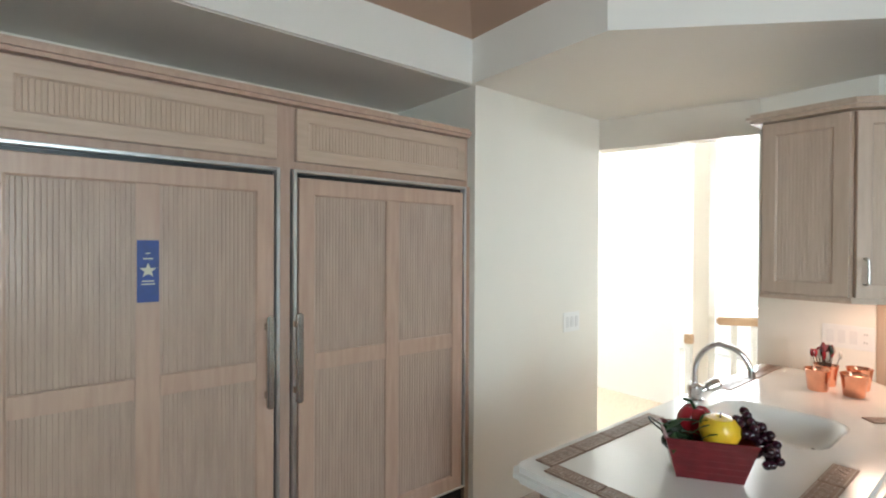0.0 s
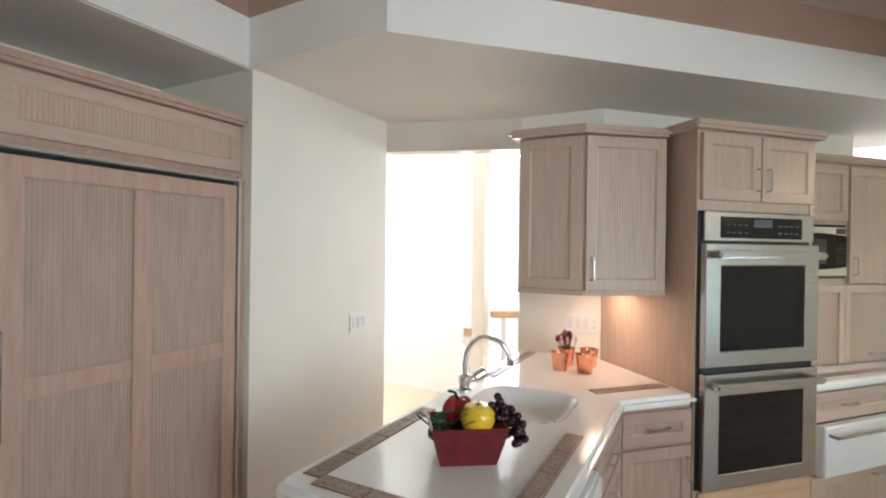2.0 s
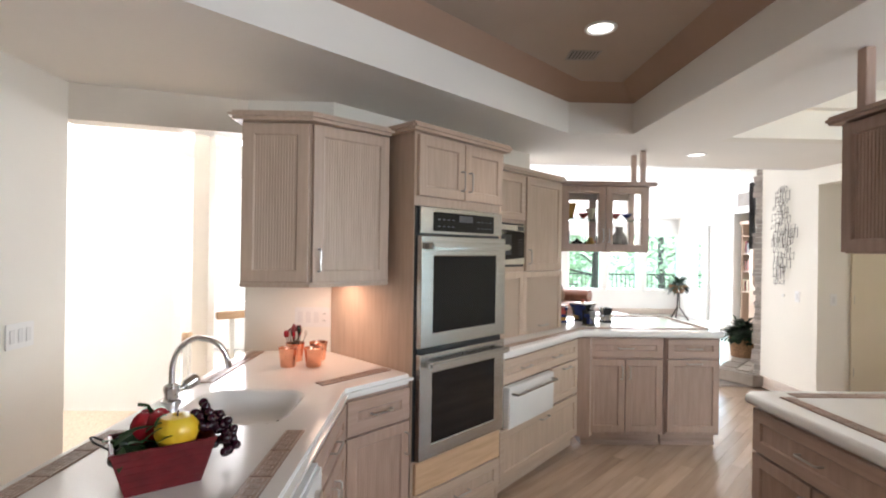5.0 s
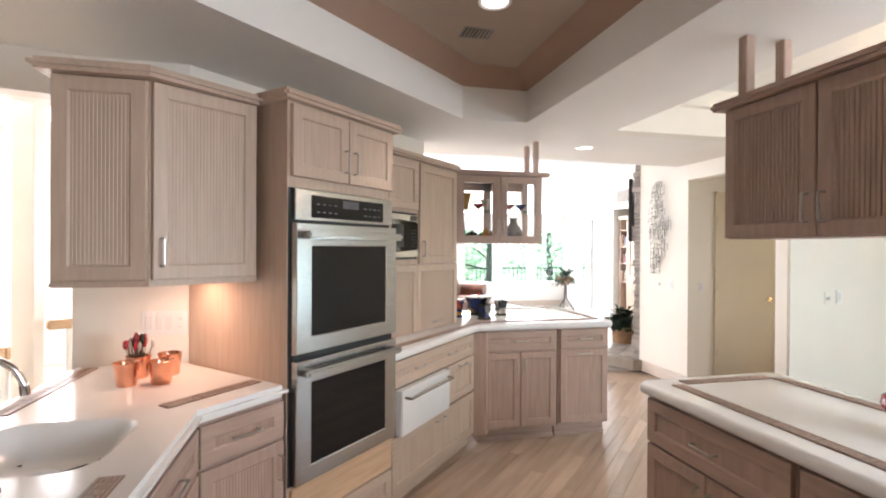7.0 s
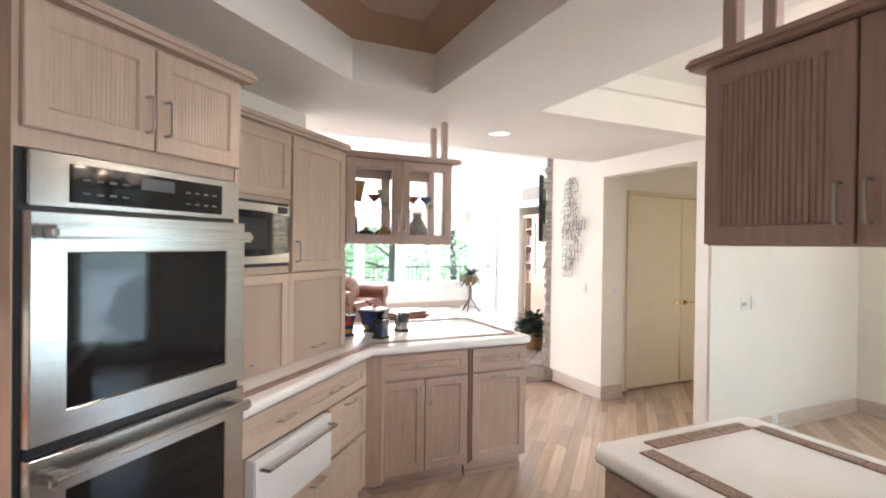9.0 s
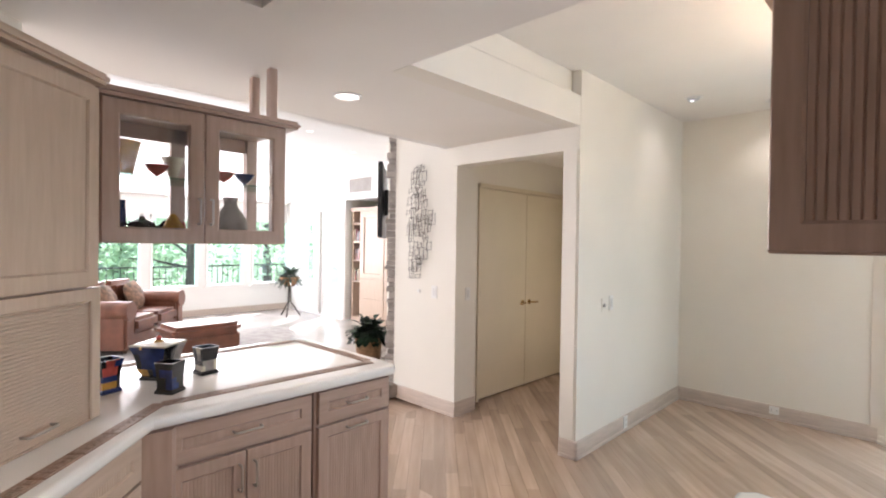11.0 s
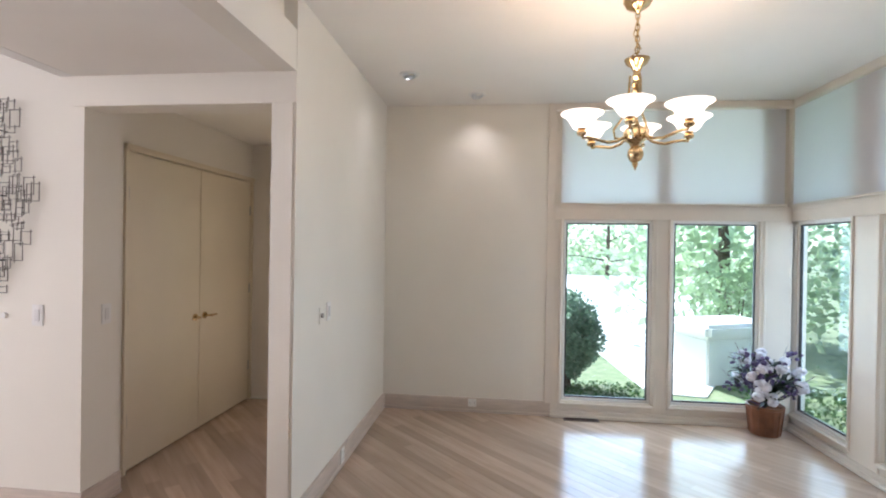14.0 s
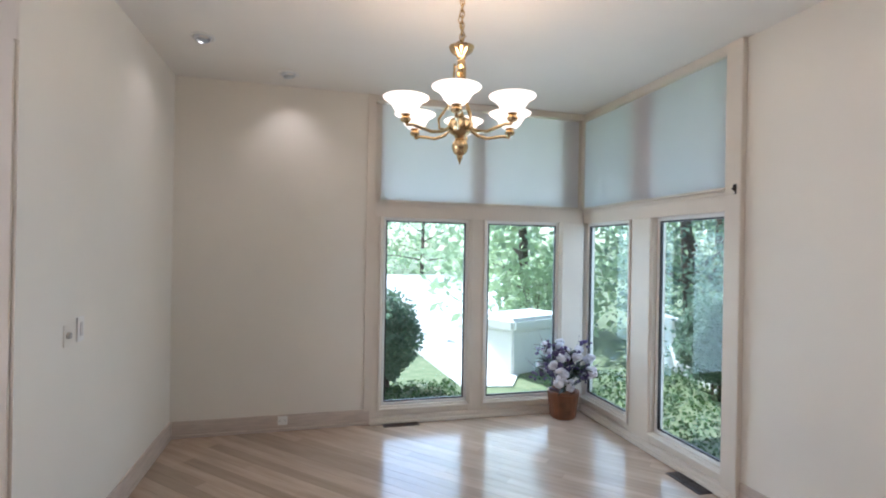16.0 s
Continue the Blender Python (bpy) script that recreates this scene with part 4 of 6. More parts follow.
def run_drawers():
    x0, x1 = 0.705, 1.80
    t = thing("base_cabinet", "pickled oak base cabinet with drawers round a built-in warming drawer", "cabinet", DRAWER_RUN, group="base cabinets")
    part("body", box(B(), x0, x1 + 0.02, 0.002, 0.55, 0.10, CT - CTH - 0.003), OAK, t)
    part("toe_kick", box(B(), x0, x1 + 0.05, 0.06, 0.5, 0.0, 0.10), OAKH, t)
    fluted_door(t, x0 + 0.01, x1 - 0.02, 0.70, 0.845, handle="", name="drawer")
    for h in (1.0, 1.42):
        pull(t, h, 0.772, 0.11, False, -0.022)
    fluted_door(t, 1.37, x1 - 0.02, 0.44, 0.69, handle="h_top", name="drawer", w=0.05)
    fluted_door(t, x0 + 0.01, x1 - 0.02, 0.12, 0.425, handle="", name="drawer", plain=True)
    pull(t, 1.25, 0.385, 0.11, False, -0.022)
    w = thing("warming_drawer", "white enamel warming drawer with a steel bar handle", "appliance", DRAWER_RUN)
    part("face", box(B(), 0.76, 1.33, -0.055, -0.001, 0.435, 0.685, 0.005), ENAMEL, w)
    part("edge_trim", ring_frame(B(), 0.745, 1.345, 0.428, 0.692, 0.018, -0.012, 0.0, 0.002), STEEL, w)
    part("handle", tube(B(), [(0.79, -0.055, 0.645), (0.79, -0.095, 0.645), (1.30, -0.095, 0.645), (1.30, -0.055, 0.645)], 0.008), STEEL, w, "steel bar handle")


run_drawers()


# wall units over that counter: microwave, tall door and tambour garages
UP = RUN @ pose(0, 0.25, 0)


def wall_units():
    t = thing("microwave_cabinet", "pickled oak wall cabinet with doors round a microwave, tambour garages below", "cabinet", UP)
    x0, xm, x1 = 0.704, 1.30, 1.805
    part("body", box(B(), x0, xm, 0.002, 0.46, 1.70, 2.05), OAK, t)
    part("body", box(B(), xm + 0.001, x1, 0.002, 0.46, 1.36, 2.05), OAK, t)
    part("shelf", box(B(), x0, xm, 0.0, 0.46, 1.36, 1.395), OAK, t)
    part("back_panel", box(B(), x0, x1, 0.44, 0.46, CT + 0.002, 1.36), OAK, t)
    part("crown", box(B(), x0 - 0.02, x1 + 0.02, -0.045, 0.46, 2.05, 2.09, 0.013), OAKH, t)
    fluted_door(t, x0 + 0.10, xm - 0.008, 1.72, 2.035, handle="v_l", plain=True)
    fluted_door(t, xm + 0.008, x1 - 0.012, 1.365, 2.035, handle="v_l", plain=True)
    for a, b in ((x0 + 0.02, xm - 0.04), (xm + 0.02, x1 - 0.02)):
        g = part("garage_frame", ring_frame(B(), a - 0.03, b + 0.03, CT + 0.004, 1.358, 0.045, -0.014, 0.44, 0.004, wb=0.004), OAK, t)
        n = 34
        zz = [CT + 0.008 + i * (1.31 - CT) / n for i in range(n)]
        s0 = part("tambour_slat", box(B(), a + 0.012, b - 0.012, -0.006, 0.008, zz[0], zz[0] + 0.0105, 0.003), OAKH, g)
        for z in zz[1:]:
            o = new("tambour_slat", s0.data)
            o.parent = g
            o.location = (0, 0, z - zz[0])
        pull(g, (a + b) / 2, CT + 0.05, 0.11, False, -0.004)
    m = thing("microwave", "built-in stainless microwave with a dark window", "microwave", UP)
    a, b, lo, hi = x0 + 0.01, xm - 0.008, 1.40, 1.695
    part("case", box(B(), a, b, 0.004, 0.40, lo, hi), BLACK, m)
    part("trim_kit", ring_frame(B(), a - 0.002, b + 0.002, lo - 0.005, hi + 0.003, 0.016, -0.008, 0.003, 0.003), BLACK, m)

    def bowed(z0, z1, bow0, bow1, y0, y1):
        """A strip across the oven whose lower and upper edges bow by the given heights."""
        bm, n, rows = B(), 14, []
        for k in range(n + 1):
            u = k / n
            q = 1 - (2 * u - 1) ** 2
            x = a + 0.012 + (b - a - 0.024) * u
            rows.append([bm.verts.new((x, y, z)) for y, z in ((y0, z0 + bow0 * q), (y0, z1 + bow1 * q), (y1, z1 + bow1 * q), (y1, z0 + bow0 * q))])
        for p, q in zip(rows, rows[1:]):
            for i in range(4):
                bm.faces.new((p[i], q[i], q[(i + 1) % 4], p[(i + 1) % 4]))
        bm.faces.new(rows[0])
        bm.faces.new(rows[-1][::-1])
        return bm
    d = part("door", bowed(lo + 0.062, hi - 0.062, -0.016, 0.016, -0.022, 0.002), BLACKG, m, "dark glass microwave door")
    part("window", box(B(), a + 0.10, b - 0.17, -0.0235, -0.0215, lo + 0.078, hi - 0.078, 0.0008), BLACK, d)
    part("upper_band", bowed(hi - 0.061, hi - 0.012, 0.016, 0.0, -0.026, 0.002), STEEL, m, "brushed steel band")
    part("lower_band", bowed(lo + 0.012, lo + 0.061, 0.0, -0.016, -0.026, 0.002), STEEL, m, "brushed steel band")
    k = part("display", box(B(), b - 0.10, b - 0.03, -0.0275, -0.025, hi - 0.050, hi - 0.018), BLACK, m, "black display window")
    for i in range(3):
        for j in range(6):
            part("key", box(B(), b - 0.088 + i * 0.021, b - 0.074 + i * 0.021, -0.0235, -0.0218, lo + 0.078 + j * 0.021, lo + 0.082 + j * 0.021), GREY, d)


wall_units()

# counter over the drawers and the peninsula, one worktop
def P_run(x, y):
    v = RUN @ Vector((x, y, 0))
    return (v.x, v.y)


C2 = [P_run(0.704, -0.03), (4.61, -0.545), (4.61, -1.63), (4.65, -1.665), (5.54, -1.665), (5.58, -1.63), (5.58, -0.40), (5.25, -0.252), P_run(0.704, 0.69)]
top2 = solo("countertop", worktop(C2), SOLID, "white solid-surface peninsula countertop with a brown tile border", "countertop")
inlay(P_run(0.76, 0.075), (4.757, -0.605), parent=top2, width=0.052)
inlay((4.745, -0.612), (4.745, -1.585), parent=top2, width=0.05)
inlay((4.775, -1.585), (5.50, -1.585), parent=top2, width=0.05)
inlay((5.50, -1.55), (5.50, -0.50), parent=top2, width=0.05)
base_unit("base_cabinet", pose(4.66, -0.565, 0, 0, 0, -90), 0.63, 0.85,
          [(0.03, 0.615, 0.70, ZD, "h", "drawer", {"plain": True}), (0.03, 0.32, Z0, Z1, "v_rt", "door"), (0.325, 0.615, Z0, Z1, "v_lt", "door")], "pickled oak peninsula base cabinet with a drawer over two reeded doors")
base_unit("base_cabinet", pose(4.66, -1.20, 0, 0, 0, -90), 0.435, 0.85,
          [(0.015, 0.42, 0.70, ZD, "h", "drawer"), (0.015, 0.42, Z0, Z1, "h_top", "door")], "pickled oak peninsula end cabinet with a drawer over one reeded door")
solo("corner_filler", prism(B(), [(4.60, -0.60), (4.66, -0.64), (4.70, -0.5), (4.62, -0.5)], 0.1, 0.85), ROSE, "pickled oak filler post at the cabinet corner", "filler")

# hanging glass cabinet
def glass_cabinet():
    m = pose(4.825, -0.42, -0.012, 0, 0, -90)
    W, D, lo, hi = 0.715, 0.33, 1.52, 2.05
    t = thing("display_cabinet", "hanging pickled oak display cabinet with glass doors and shelves", "cabinet", m)
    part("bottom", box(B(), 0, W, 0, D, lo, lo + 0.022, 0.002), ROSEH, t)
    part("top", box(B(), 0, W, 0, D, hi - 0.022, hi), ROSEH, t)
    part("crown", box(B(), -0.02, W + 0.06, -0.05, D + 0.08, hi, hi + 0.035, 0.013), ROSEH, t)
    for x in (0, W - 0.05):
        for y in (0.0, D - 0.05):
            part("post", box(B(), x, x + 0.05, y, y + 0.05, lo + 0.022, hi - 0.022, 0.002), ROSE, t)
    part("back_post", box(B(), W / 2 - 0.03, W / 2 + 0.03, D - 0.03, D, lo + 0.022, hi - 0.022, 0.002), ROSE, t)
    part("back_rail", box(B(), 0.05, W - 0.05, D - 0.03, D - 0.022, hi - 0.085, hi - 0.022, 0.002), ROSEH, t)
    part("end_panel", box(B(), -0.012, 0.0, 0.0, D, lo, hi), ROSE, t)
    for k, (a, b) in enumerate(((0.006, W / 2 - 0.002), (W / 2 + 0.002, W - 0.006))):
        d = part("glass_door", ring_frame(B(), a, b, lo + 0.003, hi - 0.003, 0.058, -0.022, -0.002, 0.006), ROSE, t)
        g = part("pane", box(B(), a + 0.056, b - 0.056, -0.013, -0.010, lo + 0.06, hi - 0.06), GLASS, d)
        g.visible_shadow = False
        pull(d, b - 0.022 if k == 0 else a + 0.022, lo + 0.13, 0.10, True, -0.022)
        e = part("back_pane", box(B(), a + 0.03, b - 0.03, D - 0.02, D - 0.017, lo + 0.03, hi - 0.03), GLASS, t)
        e.visible_shadow = False
    part("glass_shelf", box(B(), 0.02, W - 0.02, 0.02, D - 0.03, 1.774, 1.782), GLASSG, t)
    for x, y in ((W + 0.025, 0.18), (W + 0.025, 0.37)):
        part("hanging_post", box(B(), x - 0.02, x + 0.02, y - 0.02, y + 0.02, hi + 0.035, LOW + 0.010, 0.003), ROSE, t)
    return m


GC = glass_cabinet()

# island with its hanging cabinet
C3 = [(3.045, -0.80), (3.01, -0.765), (0.9, -0.765), (0.9, -1.49), (3.01, -1.49), (3.045, -1.455)]
top3 = solo("countertop", worktop(C3), SOLID, "white solid-surface island countertop with a brown tile border", "countertop")
inlay((2.93, -0.885), (0.95, -0.885), parent=top3, width=0.055)
inlay((2.955, -0.93), (2.955, -1.37), parent=top3, width=0.055)
inlay((2.93, -1.395), (0.95, -1.395), parent=top3, width=0.055)
for k in range(3):
    x = 3.0 - k * 0.69
    base_unit("base_cabinet", pose(x, -0.805, 0, 0, 0, 180), 0.685, 0.62,
              [(0.012, 0.673, 0.665, 0.845, "h", "drawer", {"plain": True}), (0.012, 0.34, Z0, 0.655, "v_rt", "door"), (0.345, 0.673, Z0, 0.655, "v_lt", "door")], "pickled oak island base cabinet with a drawer over two reeded doors")


def island_upper():
    x = 2.925
    for k in range(2):
        t = thing("upper_cabinet", "hanging pickled oak cabinet with two reeded doors over the island", "cabinet", pose(x - k * 0.81, -1.125, 0, 0, 0, 180), group="hanging island cabinets")
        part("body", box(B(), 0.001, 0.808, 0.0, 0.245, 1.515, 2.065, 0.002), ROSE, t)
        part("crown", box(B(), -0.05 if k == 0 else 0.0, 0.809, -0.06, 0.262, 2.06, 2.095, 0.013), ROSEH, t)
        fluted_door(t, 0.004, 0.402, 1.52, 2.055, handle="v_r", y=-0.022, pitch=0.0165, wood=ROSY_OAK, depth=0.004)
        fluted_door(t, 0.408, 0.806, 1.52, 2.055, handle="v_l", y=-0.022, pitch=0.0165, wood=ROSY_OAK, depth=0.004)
        if k == 0:
            for a, b in ((0.045, 0.045), (0.045, 0.235)):
                part("hanging_post", box(B(), a - 0.022, a + 0.022, b - 0.022, b + 0.022, 2.095, LOW - 0.002, 0.003), ROSE, t)


island_upper()

# ---------------------------------------------------------------- small kitchen things
def faucet():
    t = thing("faucet", "chrome gooseneck kitchen faucet with a single side lever", "faucet", pose(2.81, 1.605, CT))
    part("base", lathe(B(), [(0.036, 0), (0.036, 0.008), (0.026, 0.014), (0.024, 0.03), (0.030, 0.05), (0.028, 0.065), (0.014, 0.075)]), CHROME, t)
    d = Vector((0.07, -0.19, 0)).normalized()
    pts = [(0, 0, 0.06)]
    for i in range(15):
        a = math.pi * i / 14 * 0.92
        r = 0.10
        pts.append((d.x * (r - r * math.cos(a)), d.y * (r - r * math.cos(a)), 0.12 + 0.125 * math.sin(a) * (1.0 if a < math.pi / 2 else 0.95)))
    part("spout", tube(B(), pts, 0.011, 12), CHROME, t)
    e = Vector(pts[-1])
    part("nozzle", tube(B(), [e, e + Vector((d.x * 0.004, d.y * 0.004, -0.03))], 0.0135, 12), CHROME, t)
    part("lever", tube(B(), [(0.012, -0.012, 0.040), (0.030, -0.030, 0.050), (0.036, -0.036, 0.055), (0.062, -0.062, 0.075), (0.068, -0.068, 0.080)], [0.013, 0.015, 0.025, 0.027, 0.020], 16), CHROME, t)


faucet()


def fruit_basket():
    ang = math.degrees(math.atan2(1.20 - 1.34, 2.17 - 2.075))
    m = pose(2.17, 1.295, CT, 0, 0, ang)
    t = thing("fruit_basket", "dark red lacquered rectangular basket on the sink countertop", "basket", m)
    bm = B()

    def rect(hx, hy, z):
        return [bm.verts.new((sx * hx, sy * hy, z)) for sx, sy in ((-1, -1), (1, -1), (1, 1), (-1, 1))]
    loops = [rect(0.083, 0.055, 0.0), rect(0.112, 0.078, 0.105), rect(0.115, 0.081, 0.112), rect(0.106, 0.072, 0.112), rect(0.078, 0.05, 0.006)]
    for a, b in zip(loops, loops[1:]):
        for i in range(4):
            bm.faces.new((a[i], a[(i + 1) % 4], b[(i + 1) % 4], b[i]))
    bm.faces.new(loops[0][::-1])
    bm.faces.new(loops[-1])
    part("body", bm, REDC, t)
    part("rim", tube(B(), [(-0.113, -0.079, 0.111), (0.113, -0.079, 0.111), (0.113, 0.079, 0.111), (-0.113, 0.079, 0.111), (-0.113, -0.079, 0.111)], 0.004, 6), REDC, t)
    part("wire_handle", tube(B(), [(0.113, -0.03, 0.112), (0.145, -0.02, 0.135), (0.150, 0.0, 0.14), (0.145, 0.02, 0.135), (0.113, 0.03, 0.112)], 0.0025, 6), IRON, t)
    part("wire_handle", tube(B(), [(-0.113, -0.03, 0.112), (-0.145, -0.02, 0.135), (-0.150, 0.0, 0.14), (-0.145, 0.02, 0.135), (-0.113, 0.03, 0.112)], 0.0025, 6), IRON, t)
    for k in range(5):
        z = 0.02 + k * 0.018
        w = 0.083 + 0.029 * z / 0.105
        part("slat_line", box(B(), -w, w, -(0.0552 + 0.023 * z / 0.105) - 0.0012, -(0.0552 + 0.023 * z / 0.105) + 0.002, z, z + 0.003), REDC, t)
    ap = thing("apple", "large yellow apple in the fruit basket", "fruit", m @ pose(0.03, -0.025, 0.085))
    part("flesh", lathe(B(), [(0.0, 0.006), (0.02, 0.0), (0.042, 0.014), (0.052, 0.04), (0.05, 0.062), (0.036, 0.082), (0.014, 0.085), (0.0, 0.075)], cap=False), YELL, ap)
    part("stem", tube(B(), [(0, 0, 0.074), (0.003, 0.002, 0.095)], 0.002, 6), BARK, ap)
    pp = thing("bell_pepper", "shiny red bell pepper in the fruit basket", "vegetable", m @ pose(-0.02, 0.045, 0.10))
    bm = B()
    for k in range(4):
        blob(bm, (0.022 * math.cos(k * 1.57 + 0.4), 0.022 * math.sin(k * 1.57 + 0.4), 0.03), (0.030, 0.030, 0.042), 12, 8)
    part("flesh", bm, REDP, pp)
    part("stem", tube(B(), [(0, 0, 0.065), (-0.01, 0.0, 0.085), (-0.03, 0.01, 0.088)], 0.005, 6), GREEN, pp)
    for k, (x, y, z, r) in enumerate(((-0.072, -0.02, 0.085, (0.045, 0.028, 0.03)), (-0.065, 0.035, 0.10, (0.05, 0.028, 0.03)))):
        av = thing("cucumber", "dark green cucumber in the fruit basket", "vegetable", m @ pose(x, y, z, 0, 0, 25 * k), group="cucumbers")
        part("flesh", blob(B(), (0, 0, 0), r, 14, 10, 0.15, k), GREEN, av)
    lv = thing("leaves", "dark green silk leaves tucked into the fruit basket", "leaves", m @ pose(-0.04, -0.04, 0.12))
    rnd = random.Random(3)
    for k in range(12):
        bm = B()
        leaf(bm, Vector((rnd.uniform(-0.07, 0.03), rnd.uniform(-0.045, 0.03), rnd.uniform(-0.02, 0.03))), Vector((rnd.uniform(-1, 0.6), rnd.uniform(-1, 0.4), rnd.uniform(-0.2, 0.8))), rnd.uniform(0.05, 0.075), 0.022)
        part("leaf", bm, LEAF, lv)
    gr = thing("grapes", "bunch of dark purple grapes hanging over the basket edge", "fruit", m @ pose(0.105, 0.0, 0.08))
    g0 = part("grape", blob(B(), (0, 0, 0), 0.0125, 10, 7), GRAPE, gr)
    pts = []
    for k in range(62):
        s = rnd.random()
        c = Vector((-0.02 + 0.075 * s, -0.01 - 0.015 * s, 0.065 - 0.09 * s * s))
        pts.append(c + Vector((rnd.gauss(0, 0.015), rnd.gauss(0, 0.018), rnd.gauss(0, 0.016))))
    g0.location = pts[0]
    for p in pts[1:]:
        o = new("grape", g0.data)
        o.parent = gr
        o.location = (p.x, p.y, max(p.z, -0.066))


def leaf(bm, at, way, length, width):
    """A folded leaf blade."""
    way = way.normalized()
    side = way.cross(Vector((0, 0, 1)))
    side = side.normalized() if side.length > 1e-3 else Vector((1, 0, 0))
    up = side.cross(way)
    rows = []
    for s, w in ((0.0, 0.05), (0.25, 0.8), (0.55, 1.0), (0.8, 0.6), (1.0, 0.02)):
        c = at + way * (length * s) - Vector((0, 0, 1)) * (length * 0.25 * s * s)
        rows.append([bm.verts.new(c + side * (width * w * k / 2) + up * (abs(k) * width * 0.12)) for k in (-1, 0, 1)])
    for a, b in zip(rows, rows[1:]):
        for i in range(2):
            bm.faces.new((a[i], a[i + 1], b[i + 1], b[i]))


fruit_basket()

# copper mugs
def mug_mesh_parts(m, name, label, group):
    t = thing(name, label, "mug", m, group=group)
    part("cup", lathe(B(), [(0.0, 0.0), (0.036, 0.0), (0.038, 0.004), (0.047, 0.085), (0.050, 0.095), (0.048, 0.096), (0.044, 0.086), (0.036, 0.008), (0.0, 0.006)], cap=False, seg=28), COPPER, t)
    part("handle", tube(B(), [(0.044, 0, 0.07), (0.058, 0, 0.068), (0.062, 0, 0.05), (0.054, 0, 0.032), (0.040, 0, 0.028)], 0.0035, 8), COPPER, t)
    return t


mug = mug_mesh_parts(pose(3.40, 1.33, CT, 0, 0, 10), "copper_mug", "polished copper mug on the sink countertop", "copper mugs")
copy_thing(mug, pose(3.41, 1.205, CT, 0, 0, 35))
copy_thing(mug, pose(3.56, 1.215, CT, 0, 0, 20))
copy_thing(mug, pose(3.53, 1.33, CT, 0, 0, 30))
bq = thing("berry_sprigs", "bunch of dark red dried berry sprigs standing in a copper mug", "dried flowers", pose(3.53, 1.33, CT + 0.01))
rnd = random.Random(8)
for k in range(30):
    a, r = rnd.uniform(0, 6.28), rnd.uniform(0.01, 0.06)
    tip = Vector((math.cos(a) * r, math.sin(a) * r, rnd.uniform(0.125, 0.165)))
    st = part("stem", tube(B(), [(tip.x * 0.3, tip.y * 0.3, 0.0), tip], 0.0018, 5), BARK, bq)
    part("bud", blob(B(), tip, (0.008, 0.008, 0.020), 8, 6, 0.3, k), (REDP, REDC, REDP, GREEN, REDC, GOLDP)[k % 6], st)


# switch plates and outlets
def plate(m, gangs, label, outlets=(), name="switch_plate", h=0.115, material=None):
    w = 0.046 * gangs + 0.024
    t = thing(name, label, "switch" if name == "switch_plate" else "outlet", m)
    part("plate", box(B(), -w / 2, w / 2, -0.007, 0.0, -h / 2, h / 2, 0.003), material or WHITE, t)
    for g in range(gangs):
        x = -w / 2 + 0.012 + 0.023 + g * 0.046
        if g in outlets:
            for z in (-0.02, 0.02):
                r = part("socket", box(B(), x - 0.013, x + 0.013, -0.0095, -0.006, z - 0.013, z + 0.013, 0.003), WHITE, t)
                for s in (-0.005, 0.005):
                    part("slot", box(B(), x + s - 0.001, x + s + 0.001, -0.0105, -0.009, z - 0.004, z + 0.005), BLACK, r)
        else:
            part("rocker", box(B(), x - 0.015, x + 0.015, -0.0105, -0.006, -0.032, 0.032, 0.002), ENAMEL, t)
    return t


plate(pose(3.25, 2.545, 1.075), 3, "cream three-gang rocker switch plate on the wall", h=0.12)
plate(pose(3.80, 1.305, 1.10, 0, 0, -90), 4, "cream four-gang switch and outlet plate over the counter", outlets=(3,))
plate(pose(4.457, -3.69, 1.075, 0, 0, -90), 1, "cream single rocker switch plate on the wall")
kn = thing("dimmer_knob", "small satin nickel round dimmer on a cream plate", "switch", pose(4.457, -3.565, 1.065, 0, 0, -90))
part("plate", box(B(), -0.03, 0.03, -0.005, 0, -0.05, 0.05, 0.002), PAINT, kn)
part("knob", tube(B(), [(0, -0.004, 0), (0, -0.018, 0)], 0.014, 16), NICKEL, kn)
plate(pose(5.90, HY, 1.075, 0, 0, 180), 1, "cream single rocker switch plate beside the hall opening")
kn = thing("dimmer_knob", "small round dimmer beside the hall opening", "switch", pose(6.10, HY, 1.07, 0, 0, 180))
part("knob", tube(B(), [(0, 0.0, 0), (0, -0.014, 0)], 0.016, 16), WHITE, kn)
plate(pose(5.64, -3.34, 1.07, 0, 0, -90), 1, "cream single switch plate in the hall jamb")
plate(pose(3.635, -5.182, 0.085), 1, "cream outlet set in the dining baseboard", outlets=(0,), name="outlet_plate", h=0.075).matrix_world = pose(3.635, -5.182, 0.085, 0, 90, 180)
plate(pose(4.438, -3.95, 0.08, 0, 0, -90), 1, "cream outlet set in the dining baseboard", outlets=(0,), name="outlet_plate", h=0.10)


